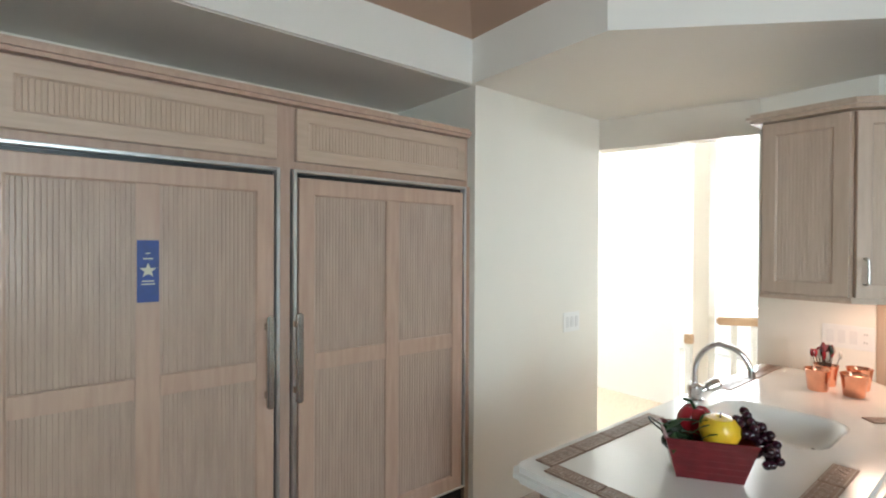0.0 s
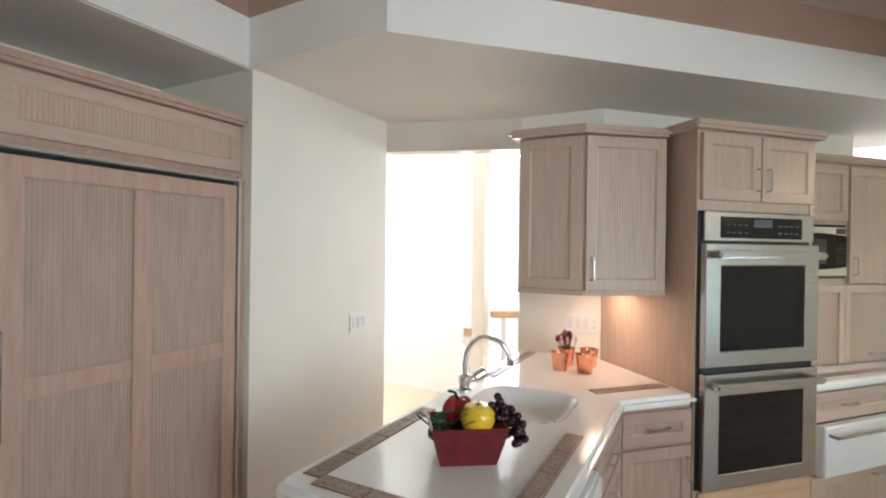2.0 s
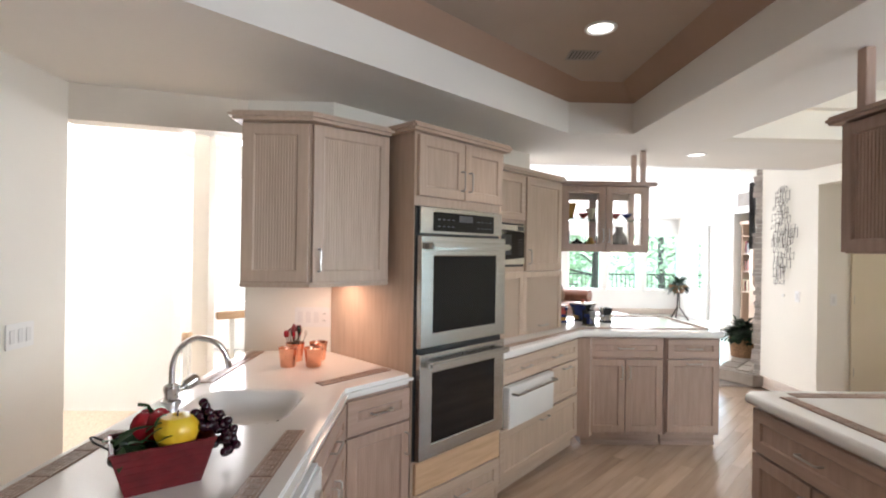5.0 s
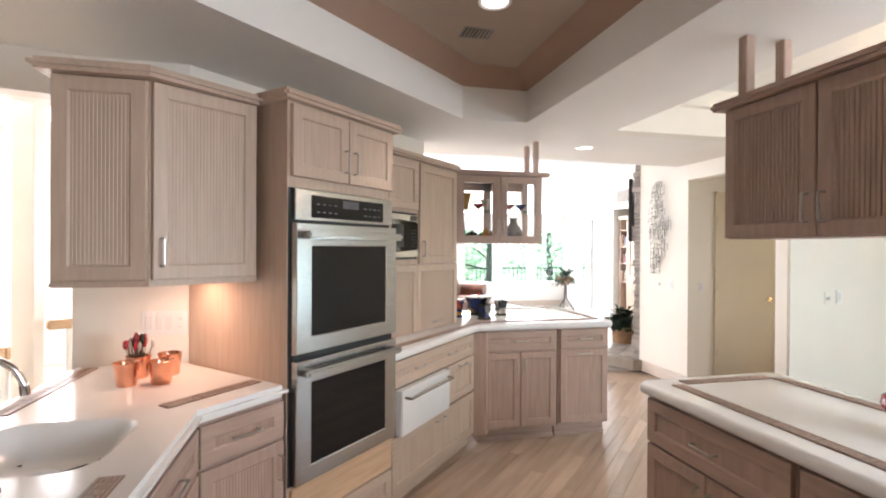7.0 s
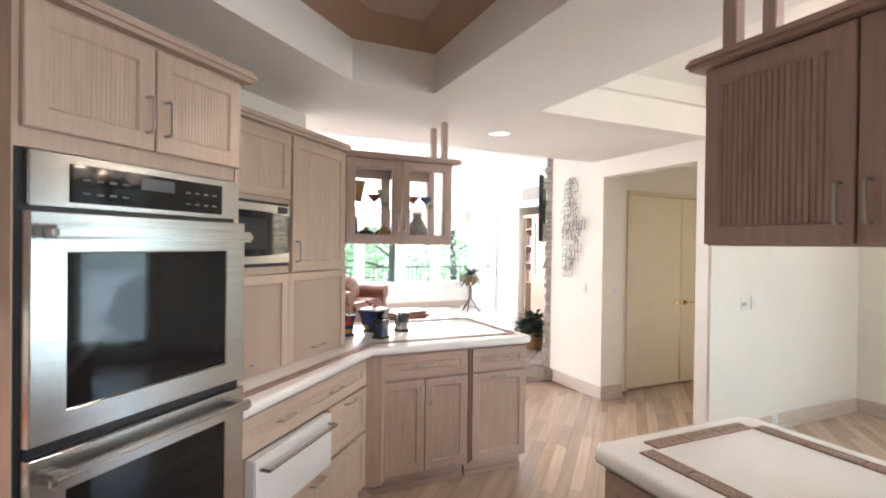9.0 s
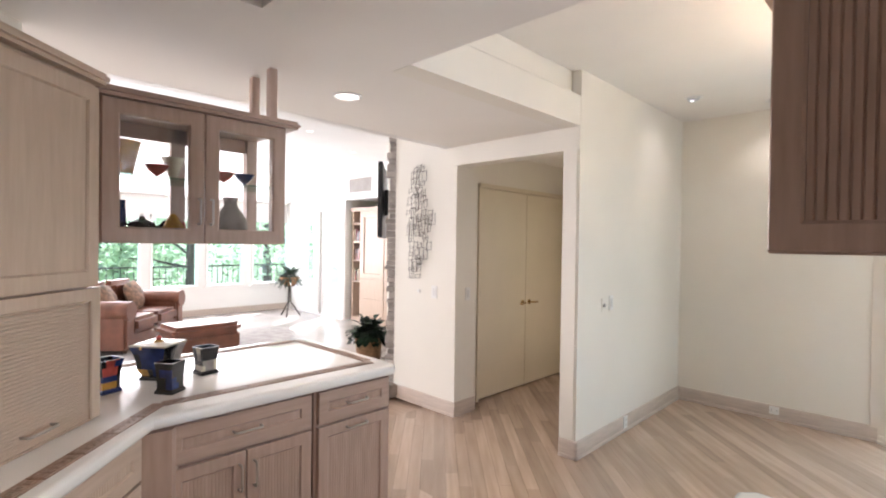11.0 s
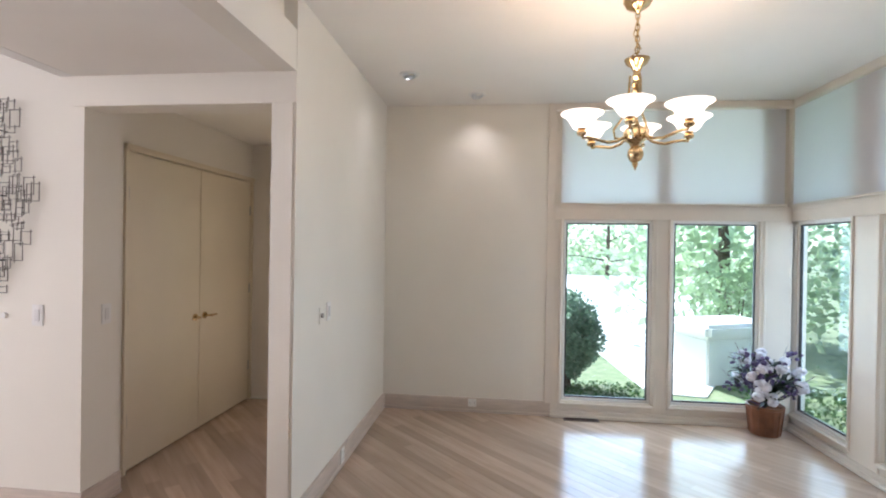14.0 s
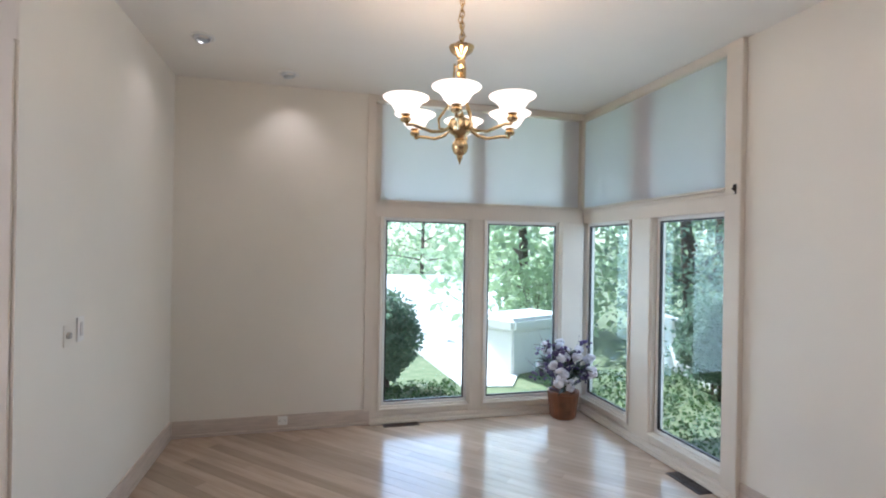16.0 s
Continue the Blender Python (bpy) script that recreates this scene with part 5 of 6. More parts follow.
# ceiling lamps
def downlight(x, y, z, label, lit=True, r=0.085, watts=0.0, color=(1, 0.9, 0.75), aim=None):
    t = thing("downlight", label, "ceiling light", pose(x, y, z), group="recessed ceiling lights")
    part("ring", lathe(B(), [(r, 0.001), (r, -0.006), (r - 0.012, -0.010), (r - 0.02, -0.004), (r - 0.022, -0.001)], cap=False, seg=32), WHITE, t)
    if lit:
        part("lens", lathe(B(), [(0.0, -0.004), (r - 0.021, -0.003)], cap=False, seg=32), LENS, t)
    else:
        e = part("eyeball", lathe(B(), [(0.0, 0.010), (r - 0.040, 0.008), (r - 0.034, -0.016), (r - 0.029, -0.014), (r - 0.022, 0.0)], cap=False, seg=28), ALU, t, "silver tilted eyeball")
        e.matrix_local = pose(0, 0, -0.004, 12, 10)
    if watts:
        lamp("downlight_beam", "SPOT", look((x, y, z - 0.03), aim or (x, y, 0)), watts, color, cone=95)


downlight(3.49, -0.27, 2.70, "white recessed ceiling light, lit, in the tray", True, 0.085, 9)
downlight(5.11, -1.67, LOW, "white recessed ceiling light, lit, over the peninsula", True, 0.085, 8)
downlight(4.10, -4.38, DIN, "white recessed eyeball light turned to the wall", False, 0.075, 1.3, (1, 0.97, 0.92), (4.5, -4.62, 1.9))
downlight(3.62, -4.90, DIN, "white recessed eyeball light turned to the wall", False, 0.075, 2.0, (1, 0.93, 0.84), (3.62, -5.25, 1.9))
for x, y in ((8.3, -3.3), (9.2, -4.6), (10.2, -3.2), (9.0, -2.0)):
    downlight(x, y, 2.85 + (x - 5.79) * 0.027, "small recessed ceiling light in the living room", True, 0.06, 2, (1, 0.95, 0.88))
downlight(1.9, -1.15, LOW, "white recessed ceiling light, lit, over the island", True, 0.07, 4.5)


def ceiling_vent(x, y, z, w, h, rz, material, label, slats=7):
    t = thing("ceiling_vent", label, "vent", pose(x, y, z, 180, 0, rz))
    part("frame", ring_frame(B(), -w / 2, w / 2, -h / 2, h / 2, 0.018, 0.0, 0.006, 0.002), material, t).matrix_local = pose(0, 0, 0, -90)
    for k in range(slats):
        yy = -h / 2 + 0.02 + (h - 0.04) * (k + 0.5) / slats
        part("slat", box(B(), -w / 2 + 0.015, w / 2 - 0.015, yy - 0.006, yy + 0.006, 0.0, 0.004), material, t)
    part("backing", box(B(), -w / 2 + 0.01, w / 2 - 0.01, -h / 2 + 0.01, h / 2 - 0.01, -0.003, -0.001), BLACK, t)
    return t


ceiling_vent(3.86, -0.29, 2.698, 0.15, 0.19, 0, VENT, "grey louvred ceiling vent in the tray")
for x, y, rz in ((2.69, -5.145, 0), (1.06, -3.72, 90)):
    v = ceiling_vent(x, y, 0.003, 0.30, 0.115, rz, VENTD, "dark bronze floor register with slats", 5)
    v.matrix_world = pose(x, y, 0.005, 0, 0, rz)
    v.name = "floor_register"
    part("bar", box(B(), -0.006, 0.006, -0.05, 0.05, 0.002, 0.007), VENTD, v)

# pots on the peninsula
def pots():
    def square_pot(m, h, w0, w1, w2, mats, label, seed):
        """A four-sided waisted pot whose glaze is laid on in angular fields."""
        t = thing("ceramic_pot", label, "pot", m, group="painted pots")
        rnd = random.Random(seed)
        prof = [(w0 * 1.08, 0.0), (w0 * 1.08, 0.010), (w0 * 0.92, 0.018), (w1, h * 0.34), (w1 * 1.02, h * 0.52), ((w1 + w2) / 2, h * 0.78), (w2, h * 0.97), (w2 * 1.02, h), (w2 * 0.90, h), (w1 * 0.84, h * 0.52), (w0 * 0.75, 0.03)]
        bm, rings, nu = B(), [], 5
        for w, z in prof:
            ring = []
            for q in range(4):
                c, d = math.cos(q * math.pi / 2), math.sin(q * math.pi / 2)
                for k in range(nu):
                    x, y = w, w * (2 * k / nu - 1)
                    ring.append(bm.verts.new((x * c - y * d, x * d + y * c, z)))
            rings.append(ring)
        n = 4 * nu
        for a, b in zip(rings, rings[1:]):
            for q in range(n):
                bm.faces.new((a[q], a[(q + 1) % n], b[(q + 1) % n], b[q]))
        bm.faces.new(rings[0][::-1])
        bm.faces.new(rings[-1])
        body = part("body", bm, mats[0], t)
        for mt in mats[1:]:
            body.data.materials.append(mt)
        spots = [(Vector((rnd.uniform(-1, 1) * w2, rnd.uniform(-1, 1) * w2, rnd.uniform(0.1, 1.0) * h)), rnd.randrange(len(mats))) for k in range(16)]
        for p in body.data.polygons:
            if p.center.z > 0.02 and p.center.to_2d().length > w1 * 0.95:
                p.material_index = min(spots, key=lambda v: (v[0] - p.center).length)[1]
        return t
    square_pot(pose(5.06, -0.495, CT, 0, 0, 20), 0.135, 0.036, 0.034, 0.044, [POTBL, POTB, POTB, POTBL, POTR, POTO, POTB], "tall blue, red and ochre painted ceramic cup on the peninsula", 4)
    square_pot(pose(4.89, -0.68, CT, 0, 0, 35), 0.125, 0.037, 0.034, 0.040, [POTB, POTB, POTB, POTB, POTB, POTB, POTBL], "tall black glazed ceramic cup on the peninsula", 9)
    square_pot(pose(5.09, -0.89, CT, 0, 0, 10), 0.125, 0.037, 0.034, 0.042, [POTB, POTW, POTB, POTG, POTB, POTB, POTB], "tall black and cream painted ceramic cup on the peninsula", 2)
    t = square_pot(pose(5.15, -0.71, CT, 0, 0, 40), 0.15, 0.050, 0.060, 0.080, [POTB, POTG, POTBL, POTB, POTB, POTB, POTO], "wide black and grey painted ceramic jar with a lid", 7)
    l = part("lid", lathe(B(), [(0.112, 0.150), (0.116, 0.157), (0.10, 0.160), (0.025, 0.163), (0.0, 0.163)], seg=4, cap=False), POTW, t, "cream lid with an ochre edge and a red knob")
    l.matrix_local = pose(0, 0, 0, 0, 0, 45)
    part("edge", box(B(), 0.0755, 0.0815, -0.05, 0.06, 0.144, 0.1535), POTO, l)
    part("collar", lathe(B(), [(0.022, 0.162), (0.020, 0.168), (0.012, 0.171)], seg=16), POTO, l)
    part("knob", blob(B(), (0, 0, 0.178), (0.012, 0.012, 0.013), 10, 8), POTR, l)


pots()
# things in the display cabinet
def shelf_things():
    def vase(x, y, z, prof, material, label, name="vase"):
        t = solo(name, lathe(B(), prof, cap=False), material, label, "pottery", m=GC @ pose(x, y, z))
        return t
    lo, up = 1.5425, 1.7825
    vase(0.54, 0.17, lo, [(0, 0), (0.055, 0.0), (0.075, 0.04), (0.07, 0.09), (0.03, 0.15), (0.028, 0.17), (0.036, 0.19), (0.033, 0.19), (0.025, 0.17), (0, 0.16)], POTG, "grey stoneware bottle vase in the display cabinet")
    vase(0.10, 0.20, lo, [(0, 0), (0.03, 0), (0.035, 0.05), (0.03, 0.15), (0.02, 0.15), (0, 0.14)], POTBL, "tall blue glazed vase in the display cabinet")
    t = vase(0.17, 0.12, lo, [(0, 0), (0.04, 0.0), (0.052, 0.03), (0.045, 0.06), (0.012, 0.075), (0.010, 0.085), (0, 0.087)], POTB, "round black teapot in the display cabinet", "teapot")
    part("spout", tube(B(), [(0.045, 0, 0.035), (0.07, 0, 0.05), (0.08, 0, 0.07)], [0.01, 0.007, 0.005], 8), POTB, t)
    part("handle", tube(B(), [(-0.045, 0, 0.05), (-0.07, 0, 0.055), (-0.07, 0, 0.03), (-0.045, 0, 0.02)], 0.004, 8), POTB, t)
    vase(0.235, 0.17, lo, [(0, 0), (0.03, 0), (0.042, 0.025), (0.03, 0.05), (0.025, 0.05), (0, 0.01)], POTW, "small cream bowl in the display cabinet", "bowl")
    t = vase(0.29, 0.14, lo, [(0, 0), (0.035, 0), (0.05, 0.03), (0.03, 0.07), (0.01, 0.10), (0, 0.10)], POTO, "orange glazed figurine jar in the display cabinet", "jar")
    vase(0.335, 0.2, lo, [(0, 0), (0.02, 0), (0.024, 0.05), (0.02, 0.07), (0, 0.065)], POTR, "small red cup in the display cabinet", "cup")
    vase(0.42, 0.22, lo, [(0, 0), (0.03, 0), (0.035, 0.06), (0.02, 0.1), (0, 0.1)], POTB, "small black jar in the display cabinet", "jar")
    vase(0.11, 0.16, up, [(0, 0), (0.035, 0), (0.045, 0.06), (0.06, 0.13), (0.065, 0.14), (0.055, 0.138), (0.04, 0.07), (0, 0.02)], POTO, "ochre and black tall bowl on the glass shelf", "bowl")
    vase(0.30, 0.18, up, [(0, 0), (0.022, 0), (0.02, 0.02), (0.045, 0.10), (0.042, 0.10), (0, 0.03)], POTW, "cream painted pitcher on the glass shelf", "pitcher")
    for x, mt, lb in ((0.23, POTR, "red"), (0.41, POTW, "cream"), (0.50, POTR, "red"), (0.595, POTBL, "blue")):
        t = vase(x, 0.15, up, [(0, 0), (0.020, 0), (0.017, 0.004), (0.007, 0.009), (0.007, 0.016), (0.018, 0.023), (0.034, 0.038), (0.044, 0.055), (0.048, 0.058), (0.044, 0.059), (0.030, 0.040), (0, 0.024)], mt, lb + " glazed footed goblet on the glass shelf", "goblet")


shelf_things()
# lined basket on the island
def lined_basket():
    t = thing("wicker_basket", "small wicker basket lined with red cloth on the island countertop", "basket", pose(2.235, -1.175, CT))
    part("body", lathe(B(), [(0.0, 0.0), (0.062, 0.0), (0.066, 0.006), (0.092, 0.085), (0.086, 0.085), (0.058, 0.01), (0.0, 0.01)], cap=False, seg=28), WICKER, t)
    for k in range(6):
        z = 0.012 + k * 0.013
        r = 0.067 + 0.027 * z / 0.085
        part("weave_band", tube(B(), [(r * math.cos(a), r * math.sin(a), z) for a in (i * math.pi / 12 for i in range(25))], 0.0038, 6), WICKER, t)
    part("cloth", lathe(B(), [(0.080, 0.06), (0.097, 0.078), (0.106, 0.10), (0.102, 0.124), (0.090, 0.128), (0.070, 0.11), (0.0, 0.10)], cap=False, seg=22), REDP, t, "red cloth lining")
    for way in (-0.9, 2.24):
        c, q = math.cos(way), math.sin(way)
        loop = [(0.095 + 0.055 * math.sin(u), 0.030 * math.cos(u)) for u in (i * math.pi / 10 for i in range(11))]
        part("handle", tube(B(), [(a * c - b * q, a * q + b * c, 0.118 + 0.02 * math.sin(i * math.pi / 10)) for i, (a, b) in enumerate(loop)], 0.0055, 8), BRASS, t, "brass wire loop handle")


lined_basket()

# ---------------------------------------------------------------- hall: closet doors and wall art
def closet():
    t = thing("door_2", "cream double closet doors, closed, with brass lever handles", "door", pose(5.77, -3.65, 0, 0, 0, -90), kind="structure")
    W = 1.56
    for k, (a, b) in enumerate(((0.0, W / 2 - 0.002), (W / 2 + 0.002, W))):
        l = part("leaf", box(B(), a, b, 0.0, 0.04, 0.012, 2.056, 0.003), DOORP, t)
        hx = b - 0.06 if k == 0 else a + 0.06
        s = -1 if k == 0 else 1
        part("rosette", tube(B(), [(hx, 0.0, 0.90), (hx, -0.012, 0.90)], 0.026, 16), BRASS, l, "brass rosette")
        part("lever", tube(B(), [(hx, -0.01, 0.90), (hx, -0.05, 0.90), (hx + s * 0.02, -0.055, 0.90), (hx + s * 0.10, -0.05, 0.897)], [0.009, 0.009, 0.009, 0.007], 8), BRASS, l, "brass lever handle")
        ex = 0.004 if k == 0 else W - 0.004
        for z in (0.33, 1.06, 1.79):
            part("hinge", box(B(), ex - 0.012, ex + 0.012, -0.008, 0.0, z - 0.045, z + 0.045, 0.003), NICKEL, l)
    part("casing", ring_frame(B(), -0.03, W + 0.03, -0.06, 2.09, 0.028, -0.02, 0.02, 0.004), DOORP, t)
    part("head_moulding", box(B(), -0.03, W + 0.03, -0.035, 0.02, 2.06, 2.10, 0.008), DOORP, t)
    part("gap", box(B(), -0.02, W + 0.02, 0.041, 0.06, 0.0, 2.09), DOORP, t)


closet()


def wall_art():
    t = thing("wall_sculpture", "openwork sculpture of dark metal squares hung on the wall", "wall art", pose(6.10, HY, 1.72, 0, 0, 180))
    rnd = random.Random(12)
    cells = []
    # half outline: height on the wall, near edge, far edge
    outline = [(0.51, -0.05, 0.06), (0.36, -0.10, 0.085), (0.16, -0.105, 0.09), (0.08, -0.11, 0.145), (0.0, -0.15, 0.19), (-0.07, -0.145, 0.16), (-0.22, -0.11, 0.12), (-0.30, -0.12, 0.075), (-0.40, -0.125, 0.03), (-0.52, -0.12, 0.03)]
    z = 0.49
    while z > -0.50:
        (za, a0, a1), (zb, b0, b1) = next((p, q) for p, q in zip(outline, outline[1:]) if p[0] >= z >= q[0])
        k = (za - z) / (za - zb)
        x, end = a0 + (b0 - a0) * k + rnd.uniform(-0.015, 0.015), a1 + (b1 - a1) * k
        while x < end:
            w = rnd.choice((0.014, 0.019, 0.024, 0.03))
            h = rnd.choice((0.016, 0.024, 0.034, 0.046))
            cells.append((x + w, z + rnd.uniform(-0.028, 0.028), w, h, rnd.choice((-0.055, -0.042, -0.03, -0.02))))
            x += 2 * w - rnd.uniform(-0.004, 0.010)
        z -= 0.070
    for x, z, w, h, y in cells:
        bm = B()
        r = 0.0016
        for a, b in (((x - w - 0.014, z - h), (x + w, z - h)), ((x + w, z - h), (x + w, z + h + 0.01)), ((x + w + 0.008, z + h), (x - w, z + h)), ((x - w, z + h), (x - w, z - h - 0.01))):
            x0, x1 = sorted((a[0], b[0]))
            z0, z1 = sorted((a[1], b[1]))
            box(bm, x0 - r, x1 + r, y - r, y + r, z0 - r, z1 + r)
        part("square", bm, RODS, t)
    for z in (-0.35, 0.0, 0.35):
        part("wall_pin", tube(B(), [(0, 0, z), (0, -0.05, z)], 0.004, 6), IRON, t)


wall_art()

# ---------------------------------------------------------------- dining: chandelier and flowers
def chandelier():
    X, Y = 2.785, -3.2
    t = thing("chandelier", "polished brass six-arm chandelier with lit frosted glass bowl shades", "chandelier", pose(X, Y, 0))
    part("canopy", lathe(B(), [(0.065, DIN), (0.07, DIN - 0.02), (0.066, DIN - 0.10), (0.05, DIN - 0.125), (0.02, DIN - 0.14), (0.006, DIN - 0.155)]), BRASS, t)
    z, k = DIN - 0.15, 0
    ch = part("chain", tube(B(), [(0, 0, z), (0, 0, 2.37)], 0.003, 6), BRASS, t)
    while z > 2.37:
        bm = B()
        pts = [(0.010 * math.cos(a), 0, z - 0.016 + 0.019 * math.sin(a)) for a in (i * math.pi / 6 for i in range(13))]
        tube(bm, pts, 0.0032, 6)
        o = part("link", bm, BRASS, ch)
        if k % 2:
            o.matrix_local = pose(0, 0, 0, 0, 0, 90)
        z -= 0.027
        k += 1
    part("cord", tube(B(), [(0.0, 0, 2.58), (0.02, 0.01, 2.50), (-0.015, 0.012, 2.43), (0.028, 0.0, 2.40), (0.03, 0.01, 2.35)], 0.003, 6), BRASS, t)
    part("bobeche", lathe(B(), [(0.006, 2.36), (0.03, 2.372), (0.058, 2.385), (0.05, 2.365), (0.024, 2.345), (0.016, 2.325), (0.022, 2.30), (0.012, 2.28)]), BRASS, t)
    part("column", lathe(B(), [(0.012, 2.29), (0.024, 2.265), (0.014, 2.25), (0.024, 2.235), (0.022, 2.215), (0.010, 2.20), (0.008, 2.10), (0.02, 2.07), (0.05, 2.055), (0.058, 2.03), (0.05, 2.0), (0.028, 1.985), (0.022, 1.97), (0.035, 1.95), (0.038, 1.93), (0.028, 1.905), (0.012, 1.895), (0.014, 1.885), (0.005, 1.868), (0.001, 1.855)]), BRASS, t)
    for i in range(3):
        a = radians(70 + 30 + 120 * i)
        c, s = math.cos(a), math.sin(a)
        part("scroll", tube(B(), [(0.03 * c, 0.03 * s, 2.31), (0.035 * c, 0.035 * s, 2.20), (0.05 * c, 0.05 * s, 2.13), (0.10 * c, 0.10 * s, 2.06), (0.095 * c, 0.095 * s, 2.02), (0.05 * c, 0.05 * s, 2.01)], 0.0055, 8), BRASS, t)
    R = 0.262
    for i in range(6):
        a = radians(70 + 60 * i)
        c, s = math.cos(a), math.sin(a)
        prof = [(0.045, 2.02), (0.09, 1.995), (0.14, 1.988), (0.19, 2.0), (0.23, 2.008), (0.255, 2.005), (R, 2.02)]
        arm = part("arm", tube(B(), [(r * c, r * s, z) for r, z in prof], 0.0075, 8), BRASS, t)
        part("cup", lathe(B(), [(0.006, 2.012), (0.02, 2.018), (0.024, 2.03), (0.016, 2.042), (0.026, 2.052)], R * c, R * s), BRASS, arm)
        part("shade", lathe(B(), [(0.024, 2.048), (0.036, 2.054), (0.050, 2.067), (0.062, 2.089), (0.078, 2.106), (0.097, 2.116), (0.100, 2.120), (0.095, 2.121), (0.074, 2.110), (0.058, 2.091), (0.045, 2.071), (0.032, 2.058)], R * c, R * s, cap=False, seg=28), SHADE, arm, "lit frosted white glass bowl shade")
        lamp("chandelier_bulb", "POINT", pose(X + R * c, Y + R * s, 2.14), 0.55, (1.0, 0.76, 0.50), size=0.03)


chandelier()


def flowers():
    t = thing("flower_pot", "brown glazed pot on the floor in the window corner", "pot", pose(1.25, -5.03, 0.003) @ Matrix.Scale(1.08, 4))
    part("pot", lathe(B(), [(0.0, 0), (0.095, 0.0), (0.10, 0.01), (0.122, 0.20), (0.128, 0.205), (0.128, 0.22), (0.116, 0.22), (0.11, 0.19), (0.0, 0.18)], cap=False, seg=28), CLAY, t)
    for k in range(16):
        a = k * math.pi / 8
        part("rib", tube(B(), [(0.103 * math.cos(a), 0.103 * math.sin(a), 0.01), (0.124 * math.cos(a), 0.124 * math.sin(a), 0.20)], 0.004, 5), CLAY, t)
    f = thing("bouquet", "silk bouquet of white roses and purple sprigs with dark leaves", "flowers", pose(1.25, -5.03, 0.215) @ Matrix.Scale(1.2, 4))
    rnd = random.Random(21)

    def point(rmin=0.6):
        a, e, r = rnd.uniform(0, 6.28), rnd.uniform(-0.05, 1.0), rnd.uniform(rmin, 1.0)
        return Vector((math.cos(a) * math.cos(e) * 0.24 * r, math.sin(a) * math.cos(e) * 0.21 * r, 0.10 + math.sin(e) * 0.33 * r))
    for k in range(26):
        p = point(0.8)
        bm = B()
        s = rnd.uniform(0.030, 0.046)
        for j in range(9):
            q = Vector((rnd.gauss(0, 1), rnd.gauss(0, 1), rnd.gauss(0, 1))).normalized() * s * 0.45
            blob(bm, p + q, (s * 0.62, s * 0.62, s * 0.5), 8, 6, 0.25, j)
        st = part("stem", tube(B(), [(0, 0, 0), p * 0.6, p], 0.002, 5), LEAFD, f)
        part("rose", bm, PETALW, st, "white silk rose")
    for k in range(70):
        p = point(0.5)
        if k % 2:
            bm = B()
            for j in range(6):
                q = p + Vector((rnd.gauss(0, 0.02), rnd.gauss(0, 0.02), rnd.uniform(0, 0.05)))
                blob(bm, q, rnd.uniform(0.008, 0.014), 6, 4)
            part("sprig", bm, PETALP, f)
        else:
            bm = B()
            for j in range(4):
                leaf(bm, p * 0.9, Vector((p.x, p.y, 0.1)) + Vector((rnd.gauss(0, 0.15), rnd.gauss(0, 0.15), rnd.gauss(0.05, 0.15))), rnd.uniform(0.06, 0.11), 0.035)
            part("leaf_spray", bm, LEAFD, f)
    for k in range(12):
        p = point(1.0) * 1.25
        part("twig", tube(B(), [(0, 0, 0), p * 0.5, p], [0.003, 0.0025, 0.001], 5), PETALP, f)


flowers()

# ---------------------------------------------------------------- stairs side
st = thing("stair_post", "cream painted square post beside the stairs", "post", pose(5.085, 2.53, 0))
part("shaft", box(B(), -0.065, 0.065, -0.065, 0.065, 0.004, 4.2, 0.004), TRIM, st)
rl = thing("stair_railing", "stair railing with wood handrail and white balusters", "railing", pose(5.10, 2.46, 0, 0, 0, -52))
part("handrail", box(B(), 0.03, 2.2, -0.035, 0.035, 0.885, 0.955, 0.012), OAKY, rl, "wood handrail")
part("bottom_rail", box(B(), 0.03, 2.2, -0.03, 0.03, 0.06, 0.10, 0.004), WHITE, rl)
b0 = part("baluster", box(B(), -0.018, 0.018, -0.018, 0.018, 0.10, 0.885, 0.003), WHITE, rl)
b0.location = (0.16, 0, 0)
for k in range(1, 14):
    o = new("baluster", b0.data)
    o.parent = rl
    o.location = (0.16 + k * 0.15, 0, 0)
nl = thing("newel_post", "short white newel post with a wood cap", "post", pose(4.86, 2.55, 0))
part("post", box(B(), -0.022, 0.022, -0.022, 0.022, 0.004, 0.74, 0.003), WHITE, nl)
part("cap", box(B(), -0.03, 0.03, -0.03, 0.03, 0.74, 0.82, 0.006), OAKY, nl, "wood cap")
# unseen strip above the added overhead lamp; no skylight is built
structure("stair_ceiling_strip", cube(3.9, 4.0, 1.9, 4.3, 4.14, 4.2), WHITE, "unseen white strip added under the stair ceiling", "trim")

